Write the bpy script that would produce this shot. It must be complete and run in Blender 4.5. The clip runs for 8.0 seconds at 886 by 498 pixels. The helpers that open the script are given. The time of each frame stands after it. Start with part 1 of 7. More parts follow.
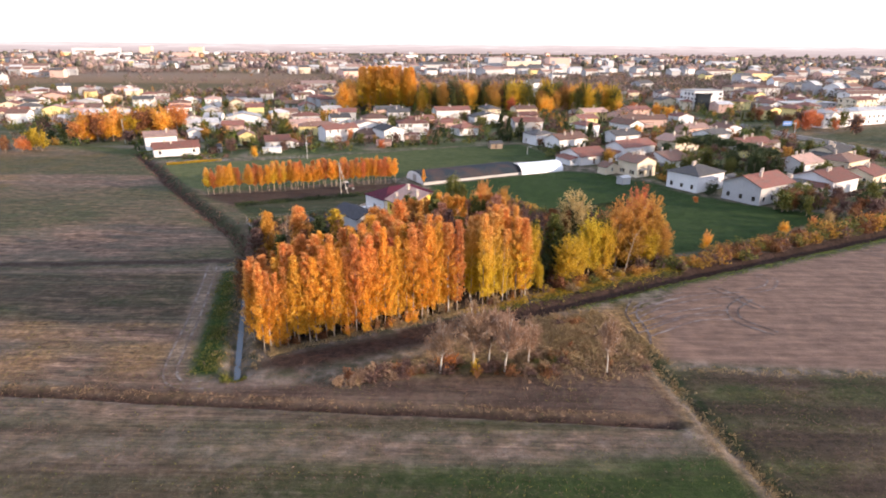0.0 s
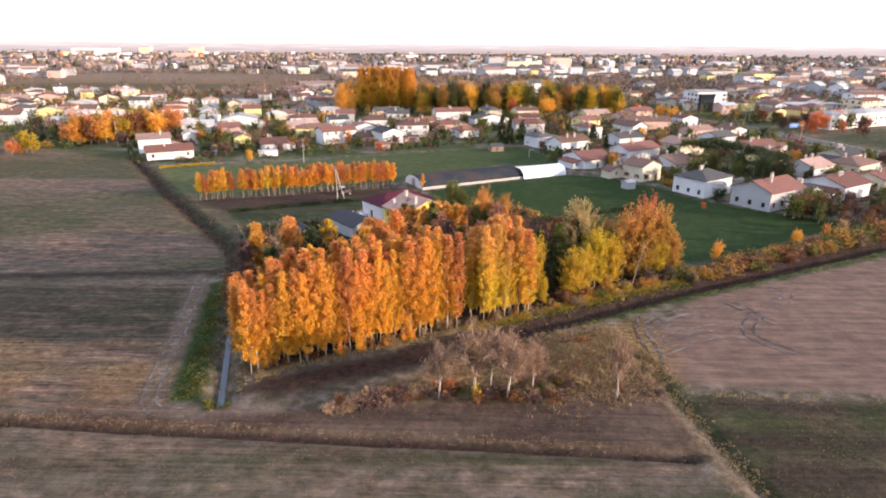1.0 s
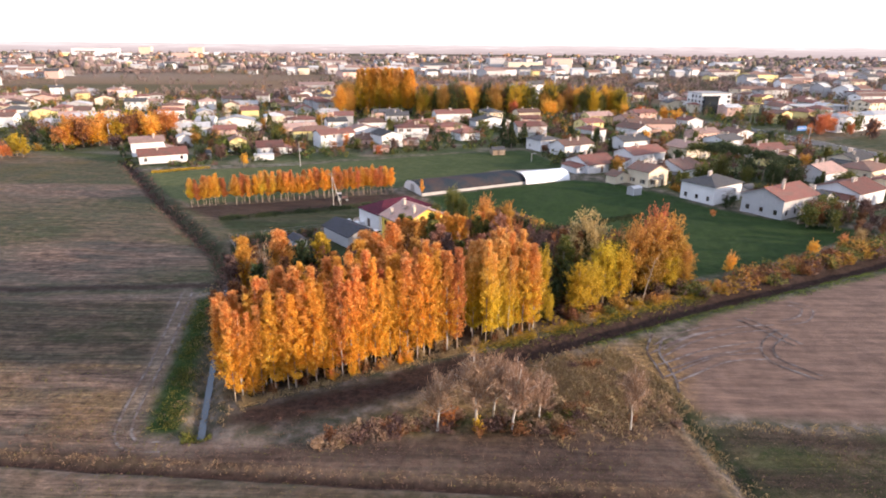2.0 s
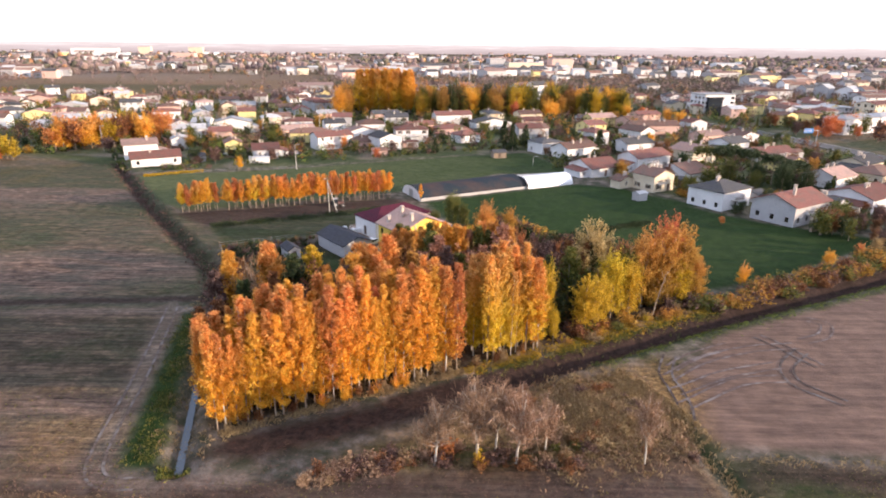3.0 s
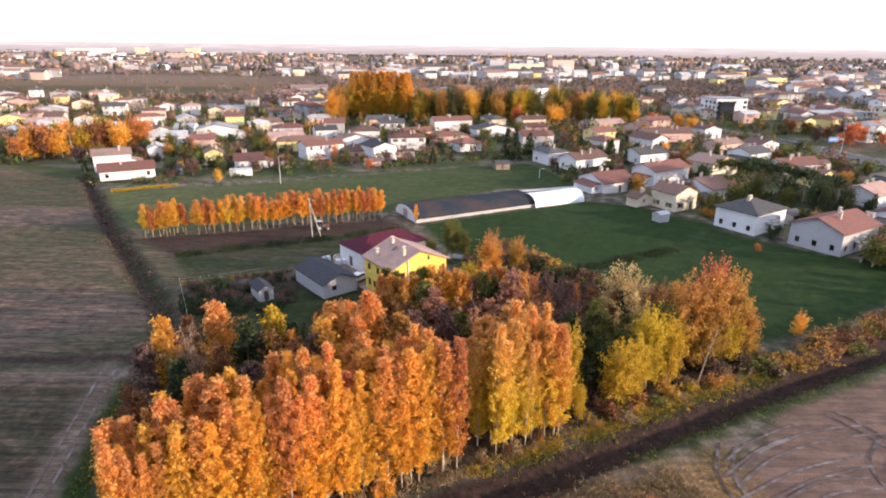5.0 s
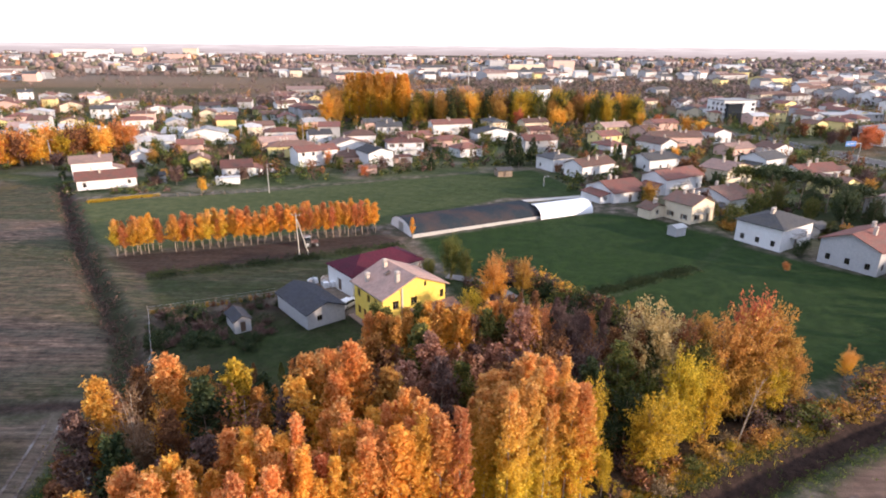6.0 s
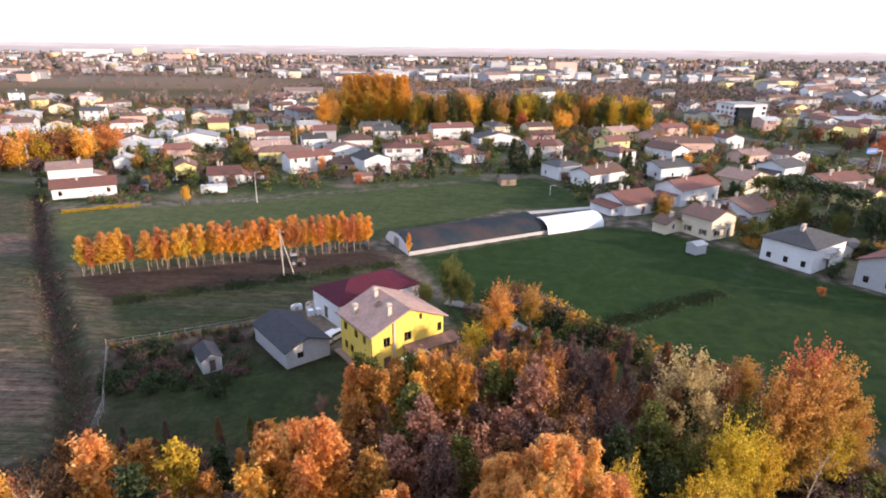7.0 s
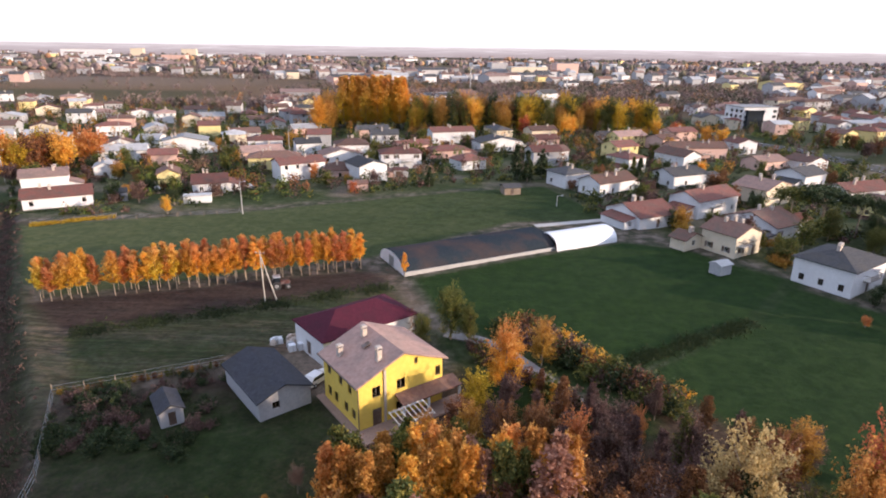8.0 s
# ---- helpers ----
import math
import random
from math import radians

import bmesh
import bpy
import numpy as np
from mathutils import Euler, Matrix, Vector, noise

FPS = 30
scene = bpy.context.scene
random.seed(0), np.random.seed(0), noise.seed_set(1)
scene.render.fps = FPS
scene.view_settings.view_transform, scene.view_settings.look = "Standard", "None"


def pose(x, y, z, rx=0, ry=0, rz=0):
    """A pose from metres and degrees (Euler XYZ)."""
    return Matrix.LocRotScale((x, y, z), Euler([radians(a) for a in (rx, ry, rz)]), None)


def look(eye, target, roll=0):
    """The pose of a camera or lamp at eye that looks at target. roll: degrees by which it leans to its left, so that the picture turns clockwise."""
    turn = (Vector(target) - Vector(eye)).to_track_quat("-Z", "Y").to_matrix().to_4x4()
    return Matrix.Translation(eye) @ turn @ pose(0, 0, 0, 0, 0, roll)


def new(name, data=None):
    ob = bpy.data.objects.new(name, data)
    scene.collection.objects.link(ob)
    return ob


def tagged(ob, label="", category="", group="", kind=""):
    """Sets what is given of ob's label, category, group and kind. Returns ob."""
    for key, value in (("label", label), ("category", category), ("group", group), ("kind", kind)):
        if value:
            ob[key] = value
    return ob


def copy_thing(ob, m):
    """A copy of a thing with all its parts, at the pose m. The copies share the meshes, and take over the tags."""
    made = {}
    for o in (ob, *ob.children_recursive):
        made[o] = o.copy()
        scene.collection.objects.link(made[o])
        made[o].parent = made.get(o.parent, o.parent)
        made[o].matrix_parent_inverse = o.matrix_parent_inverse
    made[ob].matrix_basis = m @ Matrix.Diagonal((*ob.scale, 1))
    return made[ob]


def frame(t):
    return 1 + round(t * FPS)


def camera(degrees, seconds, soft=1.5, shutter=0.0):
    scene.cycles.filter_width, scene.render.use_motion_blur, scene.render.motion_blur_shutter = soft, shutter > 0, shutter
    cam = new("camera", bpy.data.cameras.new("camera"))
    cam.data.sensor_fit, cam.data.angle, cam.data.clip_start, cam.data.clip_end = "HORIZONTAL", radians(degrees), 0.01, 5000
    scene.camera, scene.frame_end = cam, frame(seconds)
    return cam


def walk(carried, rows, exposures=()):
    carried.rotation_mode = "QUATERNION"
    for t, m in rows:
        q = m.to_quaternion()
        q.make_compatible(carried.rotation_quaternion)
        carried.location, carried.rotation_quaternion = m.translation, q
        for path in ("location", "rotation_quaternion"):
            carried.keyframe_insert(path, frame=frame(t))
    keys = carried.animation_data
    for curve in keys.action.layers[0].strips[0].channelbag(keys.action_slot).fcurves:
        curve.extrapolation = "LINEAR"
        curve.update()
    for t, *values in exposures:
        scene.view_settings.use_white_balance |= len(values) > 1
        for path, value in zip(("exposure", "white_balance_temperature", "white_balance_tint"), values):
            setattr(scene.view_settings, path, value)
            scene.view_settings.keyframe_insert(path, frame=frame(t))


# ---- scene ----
cam = camera(73.6, 8.0, soft=1.9)
PATH = [
    (0, (0.305, 4.369, 39.922), (0.266, 6.26, 39.27), 0.4),
    (0.5, (0.34, 6.981, 39.96), (0.3, 8.872, 39.31), 0.4),
    (1, (0.39, 9.801, 40.15), (0.35, 11.691, 39.498), 0.4),
    (1.5, (0.401, 12.773, 40.281), (0.36, 14.664, 39.63), 0.4),
    (3, (0.441, 21.167, 40.554), (0.399, 23.058, 39.903), 0.5),
    (3.5, (0.464, 23.905, 40.611), (0.423, 25.795, 39.96), 0.5),
    (4, (0.336, 28.239, 41.007), (0.297, 30.129, 40.353), 0.5),
    (4.5, (0.279, 33.987, 41.109), (0.24, 35.878, 40.458), 0.6),
    (6, (0.158, 51.32, 41.109), (0.121, 53.212, 40.461), 0.5),
    (6.5, (0.29, 57.139, 41.063), (0.251, 59.031, 40.418), 0.6),
    (7, (0.209, 62.983, 41.004), (0.17, 64.876, 40.359), 0.7),
    (7.5, (0.063, 68.896, 40.884), (0.025, 70.789, 40.241), 0.8),
    (8, (-0.021, 74.854, 40.839), (-0.059, 76.747, 40.197), 0.8),
]
walk(cam, [(t, look(e, g, r)) for t, e, g, r in PATH],
     exposures=[(0.0, 0.77, 6150, 19), (4.0, 0.72, 6080, 19), (7.0, 0.65, 5900, 19), (7.5, 0.59, 5860, 19), (8.0, 0.36, 5830, 19)])

# ---- world, sun, exposure ----
SUN_AZ = radians(-16)      # bearing of the sun from +x, towards -y
SUN_EL = radians(10)
world = bpy.data.worlds.new("world")
scene.world = world
world.use_nodes = True
wn = world.node_tree.nodes
sky = wn.new("ShaderNodeTexSky")
sky.sky_type = "NISHITA"
sky.sun_disc = False
sky.sun_elevation = SUN_EL
sky.sun_rotation = radians(90) - SUN_AZ
sky.air_density, sky.dust_density, sky.ozone_density = 1.0, 0.8, 2.0
wn["Background"].inputs["Strength"].default_value = 0.10
coord = wn.new("ShaderNodeTexCoord")
split = wn.new("ShaderNodeSeparateXYZ")
world.node_tree.links.new(coord.outputs["Generated"], split.inputs[0])
haze = wn.new("ShaderNodeValToRGB")     # autumn haze: bright and slightly warm low down, thin and bluish overhead
for el, (at, c) in zip([haze.color_ramp.elements[0], haze.color_ramp.elements[1], haze.color_ramp.elements.new(0.12), haze.color_ramp.elements.new(0.4)],
                       [(0.0, (0.74, 0.69, 0.70)), (1.0, (0.105, 0.122, 0.178)), (0.12, (0.53, 0.51, 0.56)), (0.4, (0.17, 0.185, 0.25))]):
    el.position, el.color = at, (*c, 1)
world.node_tree.links.new(split.outputs["Z"], haze.inputs["Fac"])
veil = wn.new("ShaderNodeMix")
veil.data_type, veil.blend_type = "RGBA", "ADD"
veil.inputs["Factor"].default_value = 1.0
gain = wn.new("ShaderNodeMix")
gain.data_type, gain.blend_type = "RGBA", "MULTIPLY"
gain.inputs["Factor"].default_value = 1.0
gain.inputs[7].default_value = (10, 10, 10, 1)
world.node_tree.links.new(haze.outputs["Color"], gain.inputs[6])
world.node_tree.links.new(sky.outputs[0], veil.inputs[6])
world.node_tree.links.new(gain.outputs[2], veil.inputs[7])
world.node_tree.links.new(veil.outputs[2], wn["Background"].inputs["Color"])
sun = new("sun", bpy.data.lights.new("sun", "SUN"))
sun.data.energy, sun.data.angle, sun.data.color = 5.0, radians(0.6), (1.0, 0.77, 0.52)
_dir = Vector((math.cos(SUN_AZ) * math.cos(SUN_EL), math.sin(SUN_AZ) * math.cos(SUN_EL), math.sin(SUN_EL)))
sun.matrix_world = look(_dir * 500, (0, 0, 0))


# ---- materials ----
def nodes(name):
    m = bpy.data.materials.new(name)
    m.use_nodes = True
    t = m.node_tree
    return m, t, t.nodes, t.nodes["Principled BSDF"]


def noise_node(t, vec, scale, detail=4.0, rough=0.6):
    n = t.nodes.new("ShaderNodeTexNoise")
    n.inputs["Scale"].default_value, n.inputs["Detail"].default_value, n.inputs["Roughness"].default_value = scale, detail, rough
    if vec is not None:
        t.links.new(vec, n.inputs["Vector"])
    return n.outputs["Fac"]


def ramp(t, fac, stops):
    r = t.nodes.new("ShaderNodeValToRGB")
    e = r.color_ramp.elements
    while len(e) < len(stops):
        e.new(0.5)
    for el, (p, c) in zip(e, stops):
        el.position, el.color = p, (*c, 1)
    t.links.new(fac, r.inputs["Fac"])
    return r.outputs["Color"]


def mix(t, fac, a, b, mode="MIX"):
    n = t.nodes.new("ShaderNodeMix")
    n.data_type, n.blend_type = "RGBA", mode
    for sock, val in ((n.inputs["Factor"], fac), (n.inputs[6], a), (n.inputs[7], b)):
        if isinstance(val, (int, float)):
            sock.default_value = val
        elif isinstance(val, tuple):
            sock.default_value = (*val, 1)
        else:
            t.links.new(val, sock)
    return n.outputs[2]


def scaled(t, vec, s, rz=0.0):
    n = t.nodes.new("ShaderNodeMapping")
    n.inputs["Scale"].default_value = s
    n.inputs["Rotation"].default_value = (0, 0, rz)
    t.links.new(vec, n.inputs["Vector"])
    return n.outputs["Vector"]


def world_pos(t):
    return t.nodes.new("ShaderNodeNewGeometry").outputs["Position"]


def bump(t, bsdf, height, strength, distance):
    b = t.nodes.new("ShaderNodeBump")
    b.inputs["Strength"].default_value, b.inputs["Distance"].default_value = strength, distance
    t.links.new(height, b.inputs["Height"])
    t.links.new(b.outputs["Normal"], bsdf.inputs["Normal"])


def surface(name, c1, c2, fine=6.0, coarse=0.5, rough=0.85, metal=0.0, relief=0.3, stain=(0.5, 0.5, 0.5), amount=0.3):
    """Two colours at a fine scale, a stain at a coarse one."""
    m, t, n, b = nodes(name)
    p = world_pos(t)
    f = noise_node(t, p, fine, 5)
    col = ramp(t, f, [(0.3, c1), (0.7, c2)])
    g = noise_node(t, p, coarse, 3)
    mk = ramp(t, g, [(0.45, (0, 0, 0)), (0.75, (amount,) * 3)])
    col = mix(t, mk, col, stain)
    t.links.new(col, b.inputs["Base Color"])
    b.inputs["Roughness"].default_value, b.inputs["Metallic"].default_value = rough, metal
    bump(t, b, f, relief, 0.03)
    return m


def roof_tiles(name, c1, c2, moss=(0.12, 0.11, 0.09)):
    """Clay tiles: rows of rounded pantiles with weathered patches."""
    m, t, n, b = nodes(name)
    uv = n.new("ShaderNodeTexCoord").outputs["UV"]
    w = n.new("ShaderNodeTexWave")
    w.inputs["Scale"].default_value, w.inputs["Distortion"].default_value = 1.35, 0.3
    t.links.new(uv, w.inputs["Vector"])
    w2 = n.new("ShaderNodeTexWave")
    w2.bands_direction, w2.wave_profile = "Y", "SAW"
    w2.inputs["Scale"].default_value = 0.8
    t.links.new(uv, w2.inputs["Vector"])
    p = world_pos(t)
    info = n.new("ShaderNodeObjectInfo").outputs["Random"]
    f = noise_node(t, p, 2.2, 6, 0.7)
    col = ramp(t, f, [(0.3, c1), (0.7, c2)])
    g = noise_node(t, p, 0.45, 4)
    col = mix(t, ramp(t, g, [(0.45, (0, 0, 0)), (0.75, (0.75,) * 3)]), col, moss)
    hs = n.new("ShaderNodeHueSaturation")
    t.links.new(col, hs.inputs["Color"])
    mr = n.new("ShaderNodeMapRange")
    mr.inputs["To Min"].default_value, mr.inputs["To Max"].default_value = 0.6, 1.05
    t.links.new(info, mr.inputs["Value"])
    t.links.new(mr.outputs["Result"], hs.inputs["Value"])
    t.links.new(hs.outputs["Color"], b.inputs["Base Color"])
    b.inputs["Roughness"].default_value = 0.85
    b.inputs["Specular IOR Level"].default_value = 0.2
    h = mix(t, 0.4, w.outputs["Color"], w2.outputs["Color"])
    bump(t, b, h, 0.6, 0.06)
    return m


def leaves(name, stops, through_amount=0.45, spread=0.13, crown_top=None):
    """Leaf material: each leaf takes its own colour from the ramp; each tree shifts a little in tone."""
    m, t, n, b = nodes(name)
    geo = n.new("ShaderNodeNewGeometry")
    col = ramp(t, geo.outputs["Random Per Island"], stops)
    if crown_top is not None:            # leaves turn first at the crown's top
        zz = n.new("ShaderNodeSeparateXYZ")
        t.links.new(n.new("ShaderNodeTexCoord").outputs["Generated"], zz.inputs[0])
        turn = ramp(t, zz.outputs["Z"], [(0.35, (0, 0, 0)), (0.95, (0.8, 0.8, 0.8))])
        col = mix(t, turn, col, ramp(t, geo.outputs["Random Per Island"], crown_top))
    info = n.new("ShaderNodeObjectInfo").outputs["Random"]
    mr = n.new("ShaderNodeMapRange")
    mr.inputs["To Min"].default_value, mr.inputs["To Max"].default_value = 1 - spread, 1 + spread
    t.links.new(info, mr.inputs["Value"])
    hr = n.new("ShaderNodeMapRange")
    hr.inputs["To Min"].default_value, hr.inputs["To Max"].default_value = 0.493, 0.507
    mul = n.new("ShaderNodeMath")
    mul.operation = "FRACT"
    m7 = n.new("ShaderNodeMath")
    m7.operation = "MULTIPLY"
    m7.inputs[1].default_value = 7.31
    t.links.new(info, m7.inputs[0])
    t.links.new(m7.outputs[0], mul.inputs[0])
    t.links.new(mul.outputs[0], hr.inputs["Value"])
    hs = n.new("ShaderNodeHueSaturation")
    t.links.new(col, hs.inputs["Color"])
    t.links.new(mr.outputs["Result"], hs.inputs["Value"])
    t.links.new(hr.outputs["Result"], hs.inputs["Hue"])
    t.links.new(hs.outputs["Color"], b.inputs["Base Color"])
    b.inputs["Roughness"].default_value = 0.6
    b.inputs["Specular IOR Level"].default_value = 0.25
    tr = n.new("ShaderNodeBsdfTranslucent")
    t.links.new(hs.outputs["Color"], tr.inputs["Color"])
    mx = n.new("ShaderNodeMixShader")
    mx.inputs[0].default_value = through_amount
    t.links.new(b.outputs[0], mx.inputs[1])
    t.links.new(tr.outputs[0], mx.inputs[2])
    t.links.new(mx.outputs[0], n["Material Output"].inputs["Surface"])
    return m


M_ORANGE = leaves("leaf_orange", [(0.0, (0.46, 0.17, 0.02)), (0.3, (0.70, 0.34, 0.025)), (0.65, (0.80, 0.45, 0.04)), (1.0, (0.84, 0.55, 0.09))], 0.5,
                  crown_top=[(0.0, (0.52, 0.18, 0.05)), (0.5, (0.72, 0.32, 0.12)), (1.0, (0.82, 0.46, 0.20))])
M_RUST = leaves("leaf_rust", [(0.0, (0.44, 0.14, 0.04)), (0.4, (0.58, 0.22, 0.06)), (0.8, (0.66, 0.30, 0.08)), (1.0, (0.72, 0.38, 0.12))], 0.5,
                crown_top=[(0.0, (0.46, 0.14, 0.06)), (0.5, (0.62, 0.23, 0.10)), (1.0, (0.70, 0.34, 0.16))])
M_GOLD = leaves("leaf_gold", [(0.0, (0.62, 0.29, 0.025)), (0.4, (0.76, 0.41, 0.04)), (0.8, (0.82, 0.49, 0.055)), (1.0, (0.82, 0.57, 0.11))], 0.5,
                crown_top=[(0.0, (0.60, 0.27, 0.04)), (0.5, (0.75, 0.39, 0.07)), (1.0, (0.80, 0.48, 0.12))])
M_LIME = leaves("leaf_yellow_green", [(0.0, (0.15, 0.115, 0.012)), (0.35, (0.43, 0.30, 0.02)), (0.75, (0.65, 0.44, 0.03)), (1.0, (0.75, 0.54, 0.07))])
M_BRONZE = leaves("leaf_bronze", [(0.0, (0.18, 0.10, 0.016)), (0.4, (0.35, 0.20, 0.03)), (0.8, (0.50, 0.30, 0.045)), (1.0, (0.62, 0.40, 0.09))], 0.4,
                  crown_top=[(0.0, (0.34, 0.13, 0.03)), (0.5, (0.56, 0.25, 0.06)), (1.0, (0.70, 0.38, 0.11))])
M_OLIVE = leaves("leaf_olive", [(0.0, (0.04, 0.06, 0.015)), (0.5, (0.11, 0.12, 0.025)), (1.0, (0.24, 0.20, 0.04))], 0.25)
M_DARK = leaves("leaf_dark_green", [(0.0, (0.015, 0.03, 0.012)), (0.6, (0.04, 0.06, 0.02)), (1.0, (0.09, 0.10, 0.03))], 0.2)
M_BROWN = leaves("leaf_brown", [(0.0, (0.10, 0.045, 0.02)), (0.5, (0.20, 0.085, 0.035)), (1.0, (0.34, 0.16, 0.06))], 0.25)
M_PURPLE = leaves("leaf_dry_purple", [(0.0, (0.07, 0.04, 0.035)), (0.5, (0.13, 0.075, 0.06)), (1.0, (0.22, 0.13, 0.10))], 0.2)
M_ROSE = leaves("leaf_rose_brown", [(0.0, (0.22, 0.095, 0.06)), (0.5, (0.38, 0.19, 0.12)), (1.0, (0.54, 0.31, 0.21))], 0.35)
M_RED = leaves("leaf_red", [(0.0, (0.42, 0.10, 0.05)), (0.5, (0.58, 0.17, 0.07)), (1.0, (0.66, 0.27, 0.10))])
M_STRAW = leaves("dry_grass", [(0.0, (0.16, 0.105, 0.055)), (0.5, (0.29, 0.20, 0.10)), (1.0, (0.42, 0.31, 0.17))], 0.25)
M_WEED = leaves("green_grass", [(0.0, (0.05, 0.09, 0.015)), (0.5, (0.12, 0.17, 0.03)), (1.0, (0.26, 0.26, 0.06))], 0.25)


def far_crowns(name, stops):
    """Crowns of woods far off: each clump its own tone, mottled, paled for haze."""
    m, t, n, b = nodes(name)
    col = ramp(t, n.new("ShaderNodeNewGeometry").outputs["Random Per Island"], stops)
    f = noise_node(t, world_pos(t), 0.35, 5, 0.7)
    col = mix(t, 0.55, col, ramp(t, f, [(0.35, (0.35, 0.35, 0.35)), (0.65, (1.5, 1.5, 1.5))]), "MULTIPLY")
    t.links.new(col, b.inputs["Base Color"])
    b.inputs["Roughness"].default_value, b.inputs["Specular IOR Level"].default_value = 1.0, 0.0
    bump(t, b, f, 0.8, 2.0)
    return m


# autumn wood tones, lightened in base colour to stand in for haze
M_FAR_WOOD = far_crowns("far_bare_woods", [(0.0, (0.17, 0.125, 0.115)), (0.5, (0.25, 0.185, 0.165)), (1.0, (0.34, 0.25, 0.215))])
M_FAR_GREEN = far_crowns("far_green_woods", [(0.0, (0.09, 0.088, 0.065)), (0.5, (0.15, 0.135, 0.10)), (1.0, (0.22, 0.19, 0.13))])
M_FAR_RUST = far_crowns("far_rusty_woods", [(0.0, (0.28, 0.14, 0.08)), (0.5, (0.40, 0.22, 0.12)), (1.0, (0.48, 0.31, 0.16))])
M_PALE_CROWN = leaves("leaf_pale_straw", [(0.0, (0.30, 0.20, 0.08)), (0.5, (0.46, 0.33, 0.14)), (1.0, (0.60, 0.46, 0.22))], 0.4)
M_TWIG = leaves("bare_twigs", [(0.0, (0.15, 0.085, 0.05)), (0.5, (0.27, 0.165, 0.10)), (1.0, (0.42, 0.28, 0.18))], 0.1)
M_YELLOW_LEAF = leaves("leaf_yellow", [(0.0, (0.46, 0.29, 0.02)), (0.4, (0.68, 0.47, 0.03)), (0.8, (0.78, 0.57, 0.05)), (1.0, (0.82, 0.64, 0.12))], 0.5,
                       crown_top=[(0.0, (0.56, 0.22, 0.06)), (0.5, (0.74, 0.36, 0.13)), (1.0, (0.82, 0.50, 0.22))])
M_BARK = surface("bark", (0.22, 0.16, 0.11), (0.42, 0.33, 0.23), 9, 1.5, 0.9, relief=0.8)
M_PALE_BARK = surface("pale_bark", (0.42, 0.38, 0.32), (0.66, 0.62, 0.54), 6, 2.0, 0.85, stain=(0.12, 0.10, 0.08), amount=0.6)
M_WHITE = surface("white_plaster", (0.72, 0.715, 0.70), (0.81, 0.80, 0.785), 3, 0.3, 0.85, stain=(0.52, 0.50, 0.47), amount=0.4)
M_CREAM = surface("cream_plaster", (0.66, 0.56, 0.40), (0.76, 0.67, 0.50), 3, 0.3, 0.85, stain=(0.5, 0.42, 0.30), amount=0.3)
M_YELLOW = surface("yellow_plaster", (0.78, 0.55, 0.08), (0.86, 0.63, 0.12), 2.5, 0.4, 0.85, stain=(0.62, 0.44, 0.10), amount=0.35)
M_PALE_YELLOW = surface("pale_yellow_plaster", (0.76, 0.63, 0.25), (0.84, 0.72, 0.34), 3, 0.4, 0.85, stain=(0.58, 0.48, 0.24), amount=0.3)
M_PINK = surface("pink_plaster", (0.66, 0.42, 0.34), (0.74, 0.52, 0.43), 3, 0.4, 0.85, stain=(0.5, 0.34, 0.28), amount=0.3)
M_GREY = surface("grey_plaster", (0.38, 0.38, 0.39), (0.50, 0.49, 0.48), 3, 0.4, 0.85, stain=(0.35, 0.34, 0.32), amount=0.35)
M_ROOF_SLATE = roof_tiles("dark_slate_roof", (0.035, 0.037, 0.045), (0.07, 0.072, 0.085), (0.05, 0.05, 0.05))
M_ROOF_RED = roof_tiles("red_roof_tiles", (0.175, 0.072, 0.056), (0.27, 0.122, 0.098))
M_ROOF_BROWN = roof_tiles("brown_roof_tiles", (0.15, 0.082, 0.062), (0.25, 0.145, 0.112))
M_ROOF_GREY = roof_tiles("grey_roof_tiles", (0.06, 0.06, 0.065), (0.12, 0.118, 0.12))
M_ROOF_PINK = roof_tiles("weathered_pink_tiles", (0.34, 0.21, 0.17), (0.50, 0.34, 0.28), (0.22, 0.18, 0.16))
M_ROOF_MAROON = roof_tiles("maroon_sheet_roof", (0.068, 0.012, 0.024), (0.105, 0.019, 0.036), (0.055, 0.016, 0.026))
M_ROOF_PALE = roof_tiles("pale_sheet_roof", (0.42, 0.42, 0.42), (0.58, 0.58, 0.57), (0.3, 0.3, 0.3))
M_CHIMNEY = surface("chimney_render", (0.42, 0.34, 0.27), (0.58, 0.50, 0.42), 5, 1, 0.9)
M_WOOD = surface("weathered_wood", (0.20, 0.14, 0.09), (0.34, 0.26, 0.18), 8, 1, 0.85)
M_WHITEWOOD = surface("white_painted_wood", (0.70, 0.68, 0.64), (0.80, 0.78, 0.74), 8, 1, 0.6)
M_SHUTTER = surface("dark_shutters", (0.09, 0.055, 0.035), (0.14, 0.09, 0.06), 8, 1, 0.6)
M_CONCRETE = surface("concrete", (0.36, 0.35, 0.33), (0.50, 0.48, 0.45), 2, 0.3, 0.9, stain=(0.25, 0.24, 0.22))
M_DRIVE = surface("worn_concrete_drive", (0.20, 0.19, 0.185), (0.31, 0.295, 0.285), 2, 0.3, 0.9, stain=(0.15, 0.14, 0.12), amount=0.5)
M_PAVING = surface("terracotta_paving", (0.22, 0.15, 0.12), (0.34, 0.24, 0.19), 5, 0.5, 0.9, stain=(0.16, 0.13, 0.11), amount=0.4)
M_ASPHALT = surface("asphalt", (0.045, 0.045, 0.048), (0.075, 0.073, 0.072), 3, 0.15, 0.9, stain=(0.10, 0.095, 0.09), amount=0.4)
M_METAL = surface("galvanised_metal", (0.42, 0.43, 0.44), (0.55, 0.56, 0.57), 5, 1, 0.45, metal=0.8, relief=0.05)
